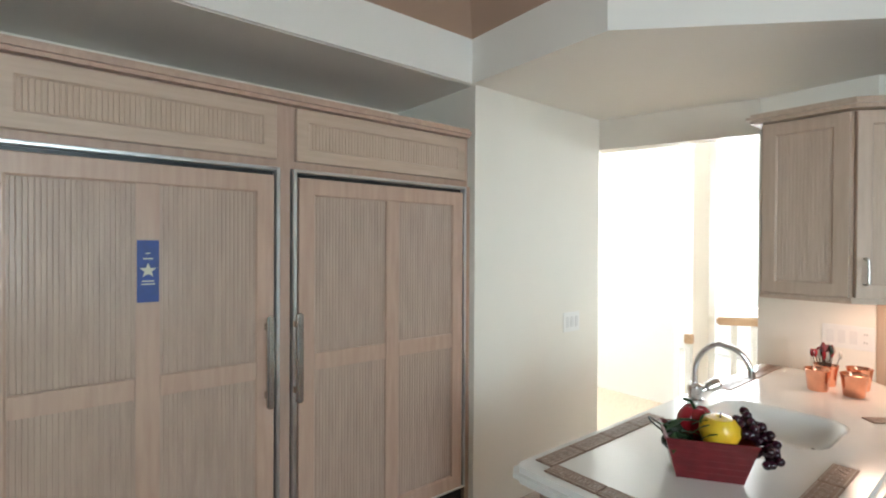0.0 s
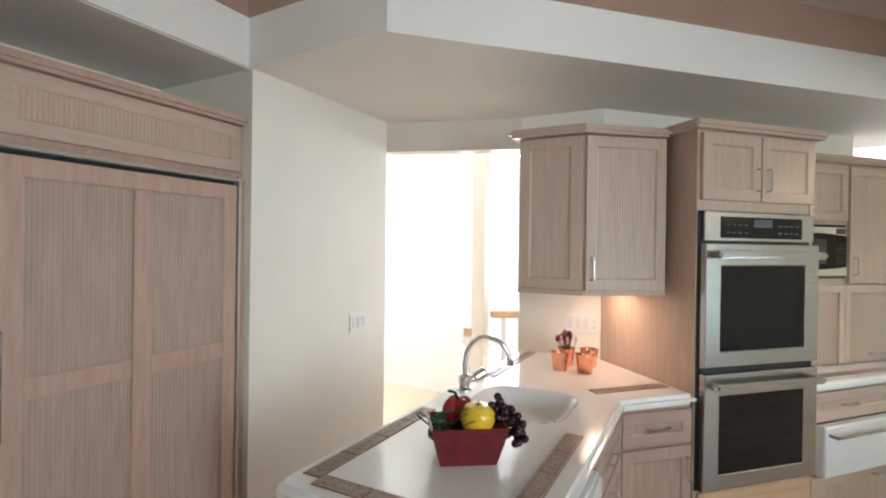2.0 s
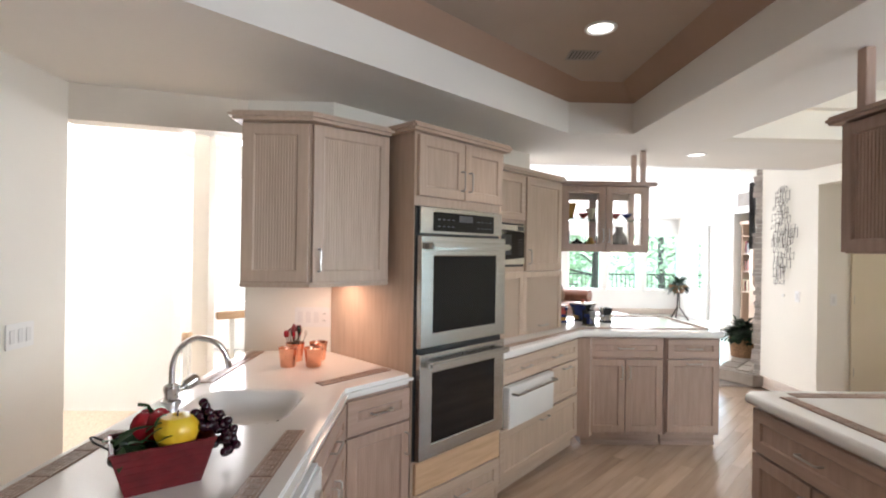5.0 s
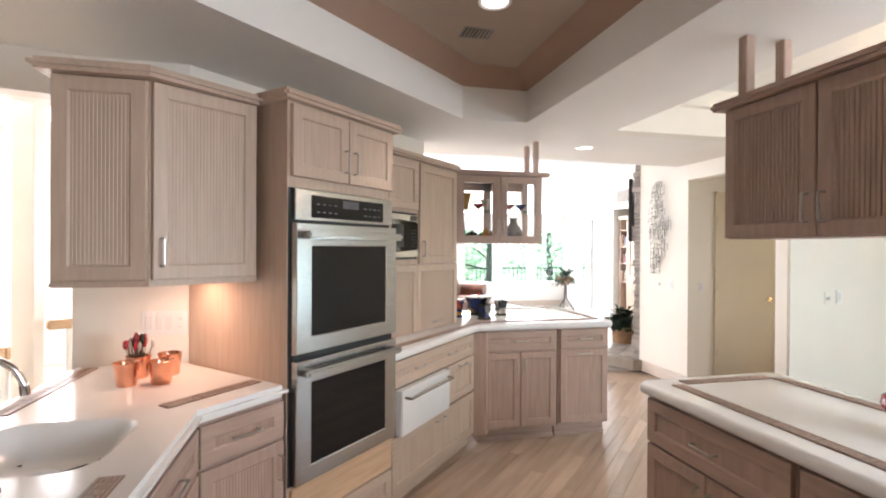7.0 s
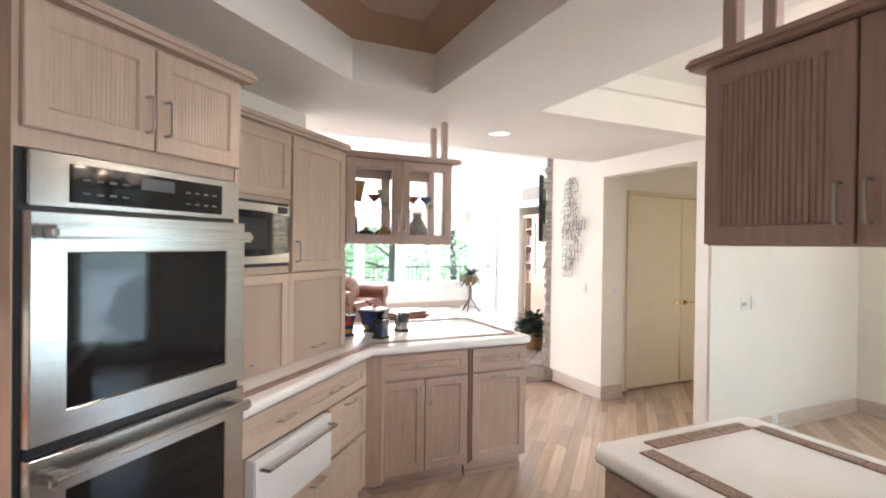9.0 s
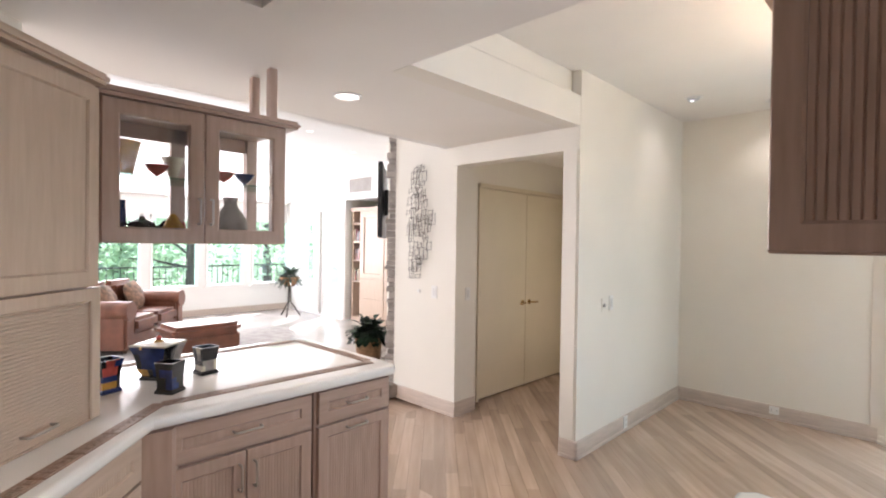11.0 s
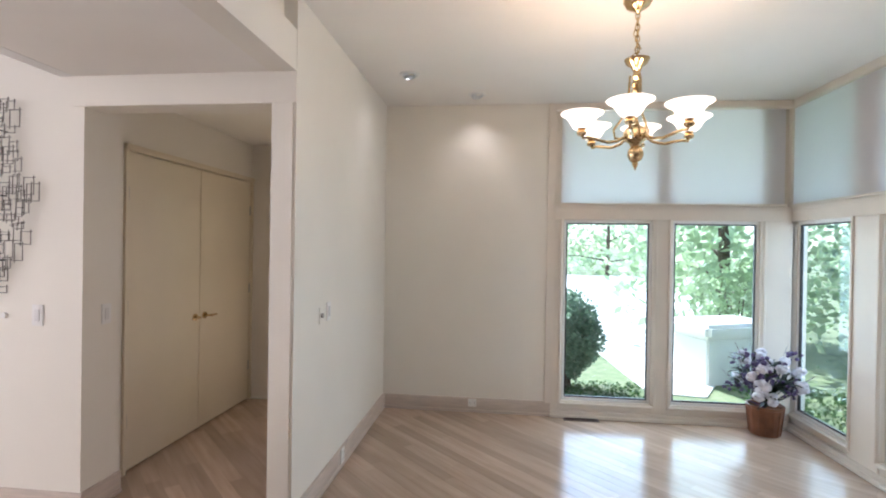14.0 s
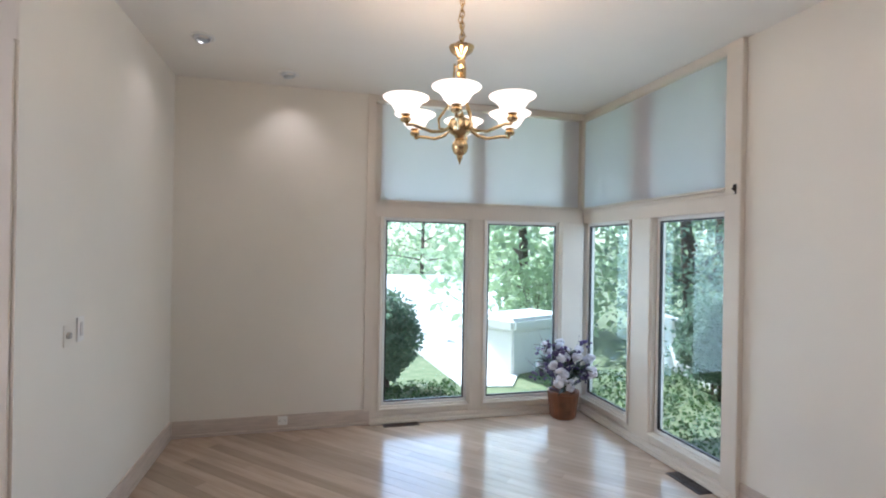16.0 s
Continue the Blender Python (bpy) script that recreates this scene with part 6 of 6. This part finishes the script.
# ---------------------------------------------------------------- living room things
def loveseat():
    t = thing("loveseat", "brown leather loveseat with rolled arms", "sofa", pose(11.0, -1.92, 0, 0, 0, -40))
    part("base", box(B(), -0.8, 0.8, -0.42, 0.45, 0.06, 0.26, 0.02), LEATHER, t)
    for s in (-1, 1):
        part("seat_cushion", box(B(), *sorted((s * 0.01, s * 0.64)), -0.46, 0.22, 0.262, 0.46, 0.05), LEATHER, t)
        part("back_cushion", box(B(), *sorted((s * 0.01, s * 0.66)), 0.18, 0.40, 0.45, 0.90, 0.07), LEATHER, t)
        a = part("arm", box(B(), *sorted((s * 0.645, s * 0.86)), -0.44, 0.45, 0.06, 0.56, 0.03), LEATHER, t)
        part("arm_roll", tube(B(), [(s * 0.765, -0.46, 0.57), (s * 0.765, 0.45, 0.57)], 0.13, 16), LEATHER, a)
    part("back", box(B(), -0.8, 0.8, 0.36, 0.50, 0.1, 0.84, 0.05), LEATHER, t)
    for x in (-0.75, 0.75):
        for y in (-0.36, 0.4):
            part("foot", lathe(B(), [(0.025, 0), (0.035, 0.06)], x, y), BARK, t)
    for k, x in enumerate((-0.35, 0.36)):
        c = solo("cushion", blob(B(), (0, 0, 0), (0.25, 0.085, 0.22), 16, 12), CUSH, "patterned brown and rust throw cushion on the loveseat", "cushion", group="throw cushions",
                 m=t.matrix_world @ pose(x, 0.07, 0.66, -18, 8 - 16 * k, 6))
        for v in c.data.vertices:
            k2 = (abs(v.co.x) / 0.25) ** 2 * (abs(v.co.z) / 0.22) ** 2
            v.co.x *= 1 + 0.5 * k2
            v.co.z *= 1 + 0.5 * k2


loveseat()
ot = thing("ottoman", "brown leather ottoman on the rug", "ottoman", pose(9.58, -2.44, 0.012, 0, 0, -86))
part("body", box(B(), -0.42, 0.42, -0.28, 0.28, 0.07, 0.27, 0.02), LEATHER, ot)
part("cushion", box(B(), -0.44, 0.44, -0.30, 0.30, 0.27, 0.41, 0.05), LEATHER, ot)
for x in (-0.36, 0.36):
    for y in (-0.22, 0.22):
        part("foot", lathe(B(), [(0.025, 0), (0.03, 0.07)], x, y), BARK, ot)
solo("rug", prism(B(), [(8.9, -1.2), (11.6, -2.1), (10.7, -4.3), (8.6, -3.5)], 0.0, 0.012), RUG, "grey and brown patterned wool rug on the living room floor", "rug")


def foliage(t, centre, r, n, length, width, material, seed, droop=0.3, name="leaf"):
    rnd = random.Random(seed)
    for k in range(n):
        a, e = rnd.uniform(0, 6.28), rnd.uniform(-0.2, 1.2)
        w = Vector((math.cos(a) * math.cos(e), math.sin(a) * math.cos(e), math.sin(e) * 0.9 - droop * rnd.random()))
        bm = B()
        leaf(bm, centre + w * r * rnd.uniform(0.1, 0.6), w, length * rnd.uniform(0.7, 1.2), width)
        part(name, bm, material, t)


ps = thing("plant_stand", "dark iron tripod plant stand by the windows", "plant stand", pose(11.9, -4.98, 0))
for k in range(3):
    a = k * 2.094 + 0.3
    part("leg", tube(B(), [(0.22 * math.cos(a), 0.22 * math.sin(a), 0.0), (0.03 * math.cos(a), 0.03 * math.sin(a), 0.28), (0.02 * math.cos(a), 0.02 * math.sin(a), 0.60)], 0.014, 6), IRON, ps)
part("plate", lathe(B(), [(0.10, 0.60), (0.11, 0.61), (0.10, 0.62)]), IRON, ps)
fp = thing("potted_fern", "green fern in a brown bowl on the iron stand", "plant", pose(11.9, -4.98, 0.621))
part("bowl", lathe(B(), [(0.0, 0.0), (0.10, 0.0), (0.19, 0.12), (0.20, 0.17), (0.18, 0.17), (0.0, 0.13)], cap=False), WICKER, fp)
foliage(fp, Vector((0, 0, 0.18)), 0.16, 120, 0.30, 0.05, LEAFD, 5, 0.7)
pl = thing("potted_plant", "leafy green plant in a wicker basket on the hearth", "plant", pose(7.36, -3.55, 0.146) @ Matrix.Scale(0.80, 4))
part("basket", lathe(B(), [(0.0, 0.0), (0.17, 0.0), (0.20, 0.30), (0.21, 0.33), (0.19, 0.33), (0.0, 0.28)], cap=False), WICKER, pl)
foliage(pl, Vector((0, 0, 0.42)), 0.44, 380, 0.105, 0.085, LEAFD, 9, 0.75)

# fireplace wall: stacked stone, hearth and television
def stone_cladding():
    t = thing("stone_cladding", "grey stacked stone cladding on the fireplace wall", "cladding", pose(6.62, HY + 0.005, 0, 0, 0, -45), kind="structure")
    rnd = random.Random(2)
    z = 0.02
    while z < 2.95:
        h = rnd.uniform(0.035, 0.075)
        x = 0.0
        while x < 1.1:
            w = rnd.uniform(0.12, 0.38)
            part("stone", box(B(), x, x + w - 0.006, -rnd.uniform(0.015, 0.06), 0.06, z, z + h - 0.006, 0.004), STONE, t)
            x += w
        z += h
    return t


clad = stone_cladding()
clad.matrix_world = Matrix.Translation((6.49, HY + 0.03, 0)) @ Matrix.Rotation(radians(-45), 4, "Z") @ Matrix.Diagonal((1, -1, 1, 1))
hearth = thing("hearth", "raised brown-grey flagstone hearth step before the fireplace", "hearth", pose(0, 0, 0), kind="structure")
part("slab", prism(B(), [(6.385, -3.165), (6.41, -3.06), (6.76, -2.82), (7.95, -4.0), (7.5, -4.25), (6.50, -3.165)], 0.001, 0.13, 0.01), FLAG, hearth)
along, across = Vector((S2, -S2)), Vector((S2, S2)) * 0.15
for k in range(5):
    for w0, w1 in ((-0.98, -0.03), (0.03, 0.98)):
        shift = 0.12 if w0 > 0 else 0.0
        c = [Vector((6.64, -3.00)) + along * u + across * w for u, w in ((k * 0.33 + shift, w0), (k * 0.33 + 0.315 + shift, w0), (k * 0.33 + 0.315 + shift, w1), (k * 0.33 + shift, w1))]
        part("flagstone", prism(B(), [tuple(v) for v in c], 0.128, 0.143 + 0.003 * (k % 2), 0.005), FLAG, hearth)
tv = thing("television", "black flat television on the fireplace wall", "television", Matrix.Translation((6.98, -3.40, 1.99)) @ Matrix.Rotation(radians(-42), 4, "Z"))
part("case", box(B(), 0.0, 1.1, -0.02, 0.03, -0.42, 0.42, 0.008), BLACK, tv)
part("screen", box(B(), 0.02, 1.08, 0.030, 0.033, -0.40, 0.40), BLACKG, tv)
part("bracket", box(B(), 0.4, 0.7, -0.10, -0.02, -0.15, 0.15), BLACK, tv)


def armoire():
    t = thing("armoire", "tall pale oak armoire with an open bookshelf side, in the niche", "armoire", pose(10.66, -5.62, 0, 0, 0, 180))
    W, H = 1.7, 2.1
    part("body", box(B(), 0.30, W, 0.0, 0.55, 0.08, H, 0.006), OAK, t)
    part("plinth", box(B(), 0.0, W, -0.02, 0.55, 0.0, 0.08, 0.006), OAK, t)
    part("cornice", box(B(), -0.02, W + 0.02, -0.05, 0.55, H, H + 0.07, 0.02), OAK, t)
    part("side", box(B(), 0.0, 0.04, 0.0, 0.55, 0.08, H), OAK, t)
    part("side", box(B(), 0.26, 0.30, 0.0, 0.55, 0.08, H), OAK, t)
    part("back", box(B(), 0.04, 0.26, 0.5, 0.55, 0.08, H), LEATHER, t)
    for z in (0.75, 1.15, 1.5, 1.85):
        part("shelf", box(B(), 0.04, 0.26, 0.0, 0.5, z, z + 0.025), OAK, t)
    for a, b in ((0.32, 1.0), (1.02, W - 0.02)):
        part("door", ring_frame(B(), a, b, 0.85, H - 0.04, 0.08, -0.02, 0.0, 0.008), OAK, t)
        part("drawer", box(B(), a, b, -0.02, 0.0, 0.48, 0.82, 0.006), OAK, t)
        part("drawer", box(B(), a, b, -0.02, 0.0, 0.12, 0.46, 0.006), OAK, t)
    rnd = random.Random(6)
    for z in (0.775, 1.175, 1.525):
        x = 0.05
        while x < 0.22:
            w = rnd.uniform(0.018, 0.035)
            bk = solo("book", box(B(), x, x + w - 0.002, 0.02, 0.2, z + 0.001, z + rnd.uniform(0.18, 0.25), 0.002), rnd.choice([LEATHER, POTR, POTB, POTW, REDC]), "upright book on the armoire shelf", "book", group="books on the shelf", m=t.matrix_world)
            x += w


armoire()
wv = thing("wall_vent", "white louvred return vent high on the wall", "vent", pose(10.62, -5.5, 2.42, 0, 0, 180))
part("frame", ring_frame(B(), 0, 0.75, 0, 0.32, 0.03, -0.012, 0.0), WHITE, wv)
for k in range(12):
    part("slat", box(B(), 0.03, 0.72, -0.008, -0.002, 0.035 + k * 0.021, 0.045 + k * 0.021), VENT, wv)
part("backing", box(B(), 0.02, 0.73, -0.0015, -0.0005, 0.02, 0.30), VENT, wv)

# ---------------------------------------------------------------- outdoors
GZ = -0.30
structure("ground", prism(B(), [(-400, -400), (400, -400), (400, 400), (-400, 400)], GZ - 0.5, GZ), GRASS, "grassy garden ground reaching the horizon", "ground")
structure("driveway", prism(B(), [(1.55, -7.1), (0.9, -7.0), (-2.6, -13), (-9, -34), (4, -34), (2.5, -13), (1.7, -9.4)], GZ, GZ + 0.02), CONC, "pale sunlit concrete driveway", "road")
structure("deck", prism(B(), [(13.16, -8), (16.5, -8), (16.5, 6), (13.16, 6)], GZ, -0.06), CONC, "pale deck outside the living room", "deck")
# unseen overhang, added to keep direct sun off the dining floor
structure("dining_sun_shield", prism(B(), [(-0.2, -7.2), (6.2, -7.2), (6.2, -5.5), (0.7, -5.5), (0.7, -2.3), (-0.2, -2.3)], 2.95, 3.1), WHITE, "white slab added outside the dining windows to block the sun", "eaves")


def quads(name, pts, sizes, material, parent, rnd, label=""):
    """Many small leaf blades, one mesh."""
    verts, faces = [], []
    for p, s in zip(pts, sizes):
        a = Vector((rnd.gauss(0, 1), rnd.gauss(0, 1), rnd.gauss(0, 0.7))).normalized()
        b = a.orthogonal().normalized()
        b = (b * math.cos(1.3) + a.cross(b) * math.sin(rnd.uniform(0, 6.28))).normalized()
        i = len(verts)
        verts += [p - a * s, p + b * s * 0.55, p + a * s, p - b * s * 0.55]
        faces.append((i, i + 1, i + 2, i + 3))
    me = bpy.data.meshes.new(name)
    me.from_pydata([tuple(v) for v in verts], [], faces)
    me.materials.append(material)
    ob = new(name, me)
    ob.parent = parent
    return tagged(ob, label, kind="stuff")


def tree(x, y, h, r, seed, n=2600, low=0.25, leaf_size=0.11, material=None):
    rnd = random.Random(seed)
    t = thing("tree", "leafy green tree in the garden", "tree", pose(x, y, GZ), group="garden trees")
    bm = B()
    pts = [(0, 0, 0), (rnd.uniform(-0.1, 0.1), rnd.uniform(-0.1, 0.1), h * 0.35), (rnd.uniform(-0.3, 0.3), rnd.uniform(-0.3, 0.3), h * 0.8)]
    tube(bm, pts, [0.14, 0.11, 0.04], 8)
    part("trunk", bm, BARK, t)
    centres = []
    for k in range(9):
        a, z = k * 2.4 + rnd.random(), h * rnd.uniform(low, 0.9)
        rr = r * rnd.uniform(0.45, 0.85)
        tip = Vector((math.cos(a) * rr, math.sin(a) * rr, z))
        part("limb", tube(B(), [(0, 0, z * 0.75), tip * 0.6 + Vector((0, 0, z * 0.36)), tip], [0.05, 0.035, 0.015], 6), BARK, t)
        centres.append(tip)
    leaves, sizes = [], []
    for k in range(n):
        c = rnd.choice(centres)
        leaves.append(c + Vector((rnd.gauss(0, r * 0.30), rnd.gauss(0, r * 0.30), rnd.gauss(0, h * 0.11))))
        sizes.append(leaf_size * rnd.uniform(0.6, 1.3))
    quads("crown", leaves, sizes, material or TREELEAF, t, rnd)


def bush(x, y, r, h, seed, n=3000, material=None, stems=True, label="rounded clipped green bush in the garden"):
    rnd = random.Random(seed)
    t = thing("bush", label, "bush", pose(x, y, GZ), group="garden bushes")
    if stems:
        for k in range(4):
            a = k * 1.6
            part("stem", tube(B(), [(0.05 * math.cos(a), 0.05 * math.sin(a), 0), (0.2 * math.cos(a) * r, 0.2 * math.sin(a) * r, h * 0.6)], [0.025, 0.012], 6), BARK, t)
    pts, sz = [], []
    for k in range(n):
        d = Vector((rnd.gauss(0, 1), rnd.gauss(0, 1), rnd.gauss(0, 1))).normalized() * rnd.uniform(0.35, 1.04) ** 0.5
        d *= 1 + 0.22 * noise.noise(d * 2.6 + Vector((seed, 0, 0)))
        pts.append(Vector((d.x * r, d.y * r, h * 0.58 + d.z * h * 0.44)))
        sz.append(rnd.uniform(0.018, 0.036) * max(1, r / 0.5))
    quads("foliage", pts, sz, material or HEDGE, t, rnd)


bush(2.56, -7.15, 0.44, 1.2, 3, 10000)
bush(-1.33, -6.0, 0.44, 1.25, 4, 12000)
bush(-3.2, -3.0, 1.0, 2.2, 6, 5000)
# low white garden wall with a cap, and a pale fence
gw = thing("garden_pier", "low white rendered garden pier with a wide cap", "garden wall", pose(0.35, -8.0, GZ, 0, 0, 24))
part("pier", box(B(), -0.55, 0.5, -0.3, 0.3, 0.0, 0.62, 0.02), WHITE, gw)
part("cap", box(B(), -0.65, 0.6, -0.4, 0.4, 0.62, 0.82, 0.05), WHITE, gw)
fence = thing("garden_fence", "pale rendered garden wall behind the bushes", "garden wall", pose(-2.0, -7.6, GZ, 0, 0, 75))
part("wall", box(B(), -0.5, 6.0, -0.08, 0.08, 0, 0.70, 0.01), CONC, fence)
part("coping", box(B(), -0.5, 6.0, -0.12, 0.12, 0.70, 0.77, 0.02), CONC, fence)
tree(-1.2, -11.5, 5.5, 2.2, 11, 3800, 0.16, 0.12)
bush(-0.9, -10.3, 0.75, 1.5, 21, 2600, TREELEAF, label="loose leafy green shrub in the garden")
tree(6.2, -14.5, 6.5, 2.8, 12, 4500, 0.15, 0.10)
tree(-4.2, -9.0, 6.0, 2.4, 13, 9000, 0.08, 0.06)
tree(-5.0, -4.6, 6.0, 2.4, 14, 9000, 0.10, 0.06)
tree(-2.9, -8.1, 4.5, 1.3, 15, 7000, 0.05, 0.05, HEDGE)
tree(-3.5, -33, 8.0, 4.5, 16, 3500, 0.15, 0.14)
tree(-8.0, -8.0, 8.0, 3.4, 17, 9000, 0.05, 0.09)
tree(-8.0, -1.5, 8.0, 3.4, 18, 8000, 0.05, 0.09)
for k, (x, y) in enumerate(((19.5, -5.6), (20.5, -2.2), (19.0, 1.0), (22, -8.5), (24, -0.5), (23, -4.5), (18.2, -7.6), (21, 3.5))):
    tree(x, y, 6.5, 2.4, 30 + k, 5000, 0.05, 0.09)
tree(12.4, -12.6, 6, 2.2, 40, 4500, 0.08, 0.08)
tree(12.6, -8.7, 3.6, 1.3, 43, 4500, 0.06, 0.06)
bush(11.9, -7.6, 0.6, 1.5, 42, 3500, TREELEAF, label="loose leafy green shrub outside the glass door")
tree(9.0, -10.4, 6, 2.4, 41, 4500, 0.08, 0.08)


def far_woods():
    """A ragged belt of woods beyond the garden."""
    rnd = random.Random(77)
    t = thing("woods", "far belt of leafy green woods", "woods", pose(0, 0, GZ), kind="stuff")
    pts, sz = [], []
    for k in range(8000):
        a = rnd.uniform(-2.95, 0.75)
        r = rnd.uniform(32, 46)
        c = 5 + 3 * noise.noise(Vector((a * 6, 0, 3))) + 1.5 * noise.noise(Vector((a * 22, 1, 3)))
        z = c * rnd.random() ** 0.8
        pts.append(Vector((5 + math.cos(a) * r, -2 + math.sin(a) * r, z)))
        sz.append(rnd.uniform(0.2, 0.42))
    quads("foliage", pts, sz, TREELEAF, t, rnd)


far_woods()


# leafy ground cover near the west window
def ground_cover():
    rnd = random.Random(50)
    t = thing("ground_cover", "low leafy green ground cover outside the window", "plants", pose(0, 0, GZ), kind="stuff")
    pts, sz = [], []
    for k in range(16000):
        x, y = rnd.uniform(-4.5, 0.55), rnd.uniform(-7.2, -2.4)
        pts.append(Vector((x, y, rnd.uniform(0.02, 0.16) + 0.06 * noise.noise(Vector((x, y, 0)) * 2))))
        sz.append(rnd.uniform(0.016, 0.032))
    for k in range(5000):
        x, y = rnd.uniform(1.6, 4.2), rnd.uniform(-7.4, -5.7)
        pts.append(Vector((x, y, rnd.uniform(0.0, 0.06))))
        sz.append(rnd.uniform(0.015, 0.03))
    quads("leaves", pts, sz, LEAF, t, rnd)


ground_cover()
# deck railing
dr = thing("deck_railing", "dark metal deck railing outside the living room", "railing", pose(16.3, -8, -0.06))
part("top_rail", box(B(), -0.02, 0.02, 0, 14, 0.86, 0.90), IRON, dr)
part("bottom_rail", box(B(), -0.02, 0.02, 0, 14, 0.08, 0.11), IRON, dr)
b0 = part("baluster", box(B(), -0.008, 0.008, -0.008, 0.008, 0.11, 0.86), IRON, dr)
b0.location = (0, 0.1, 0)
for k in range(1, 100):
    o = new("baluster", b0.data)
    o.parent = dr
    o.location = (0, 0.1 + k * 0.14, 0)

# ---------------------------------------------------------------- wood floor, laid on the slant
def clip(poly, a, b, c):
    """The part of a convex outline where a x + b y <= c."""
    out = []
    for p, q in zip(poly, poly[1:] + poly[:1]):
        dp, dq = a * p[0] + b * p[1] - c, a * q[0] + b * q[1] - c
        if dp <= 0:
            out.append(p)
        if dp * dq < 0:
            k = dp / (dp - dq)
            out.append((p[0] + k * (q[0] - p[0]), p[1] + k * (q[1] - p[1])))
    return out


def wood_floor():
    rooms = [(-1.2, 6.49, -2.1, 3.25), (0.96, 6.0, -5.24, -2.1)]
    pw, near, rest = 0.083, [], B()
    d, n = Vector((S2, -S2)), Vector((S2, S2))
    rnd = random.Random(4)
    for j in range(-70, 90):
        off = rnd.uniform(0, 1.5)
        s = -9.0 + off
        while s < 9.0:
            L = rnd.uniform(0.7, 1.7)
            q = [d * s + n * (j * pw), d * (s + L - 0.0012) + n * (j * pw), d * (s + L - 0.0012) + n * ((j + 1) * pw - 0.0012), d * s + n * ((j + 1) * pw - 0.0012)]
            s += L
            polys = []
            for x0, x1, y0, y1 in rooms:
                p = [tuple(v) for v in q]
                for h in ((1, 0, x1), (-1, 0, -x0), (0, 1, y1), (0, -1, -y0)):
                    p = clip(p, *h) if len(p) > 2 else []
                if len(p) > 2:
                    polys.append(p)
            if not polys:
                continue
            cx, cy = sum(p[0] for p in polys[0]) / len(polys[0]), sum(p[1] for p in polys[0]) / len(polys[0])
            dist = min(abs(cx - 4.0) * 0.9 + abs(cy + 2.6) * 0.55, abs(cx - 3.0) + abs(cy + 4.0) * 0.8)
            near.append((dist, polys))
    near.sort(key=lambda v: v[0])
    fl = thing("floor", "whitewashed wood plank floor laid on the slant", "floor", pose(0, 0, 0), kind="structure")
    turn = pose(0, 0, 0, 0, 0, -45)
    inv = turn.inverted()

    def add(bm, polys):
        for p in polys:
            p = [(inv @ Vector((*v, 0))).xy for v in p]
            prism(bm, [tuple(v) for v in p], -0.025, 0.0)
    for i, (_, polys) in enumerate(near):
        if i < 300:
            bm = B()
            add(bm, polys)
            ob = part("plank", bm, PLANK, fl)
            ob.matrix_local = turn
        else:
            add(rest, polys)
    ob = part("planks", rest, PLANK, fl)
    ob.matrix_local = turn
    tagged(ob, kind="stuff")


wood_floor()
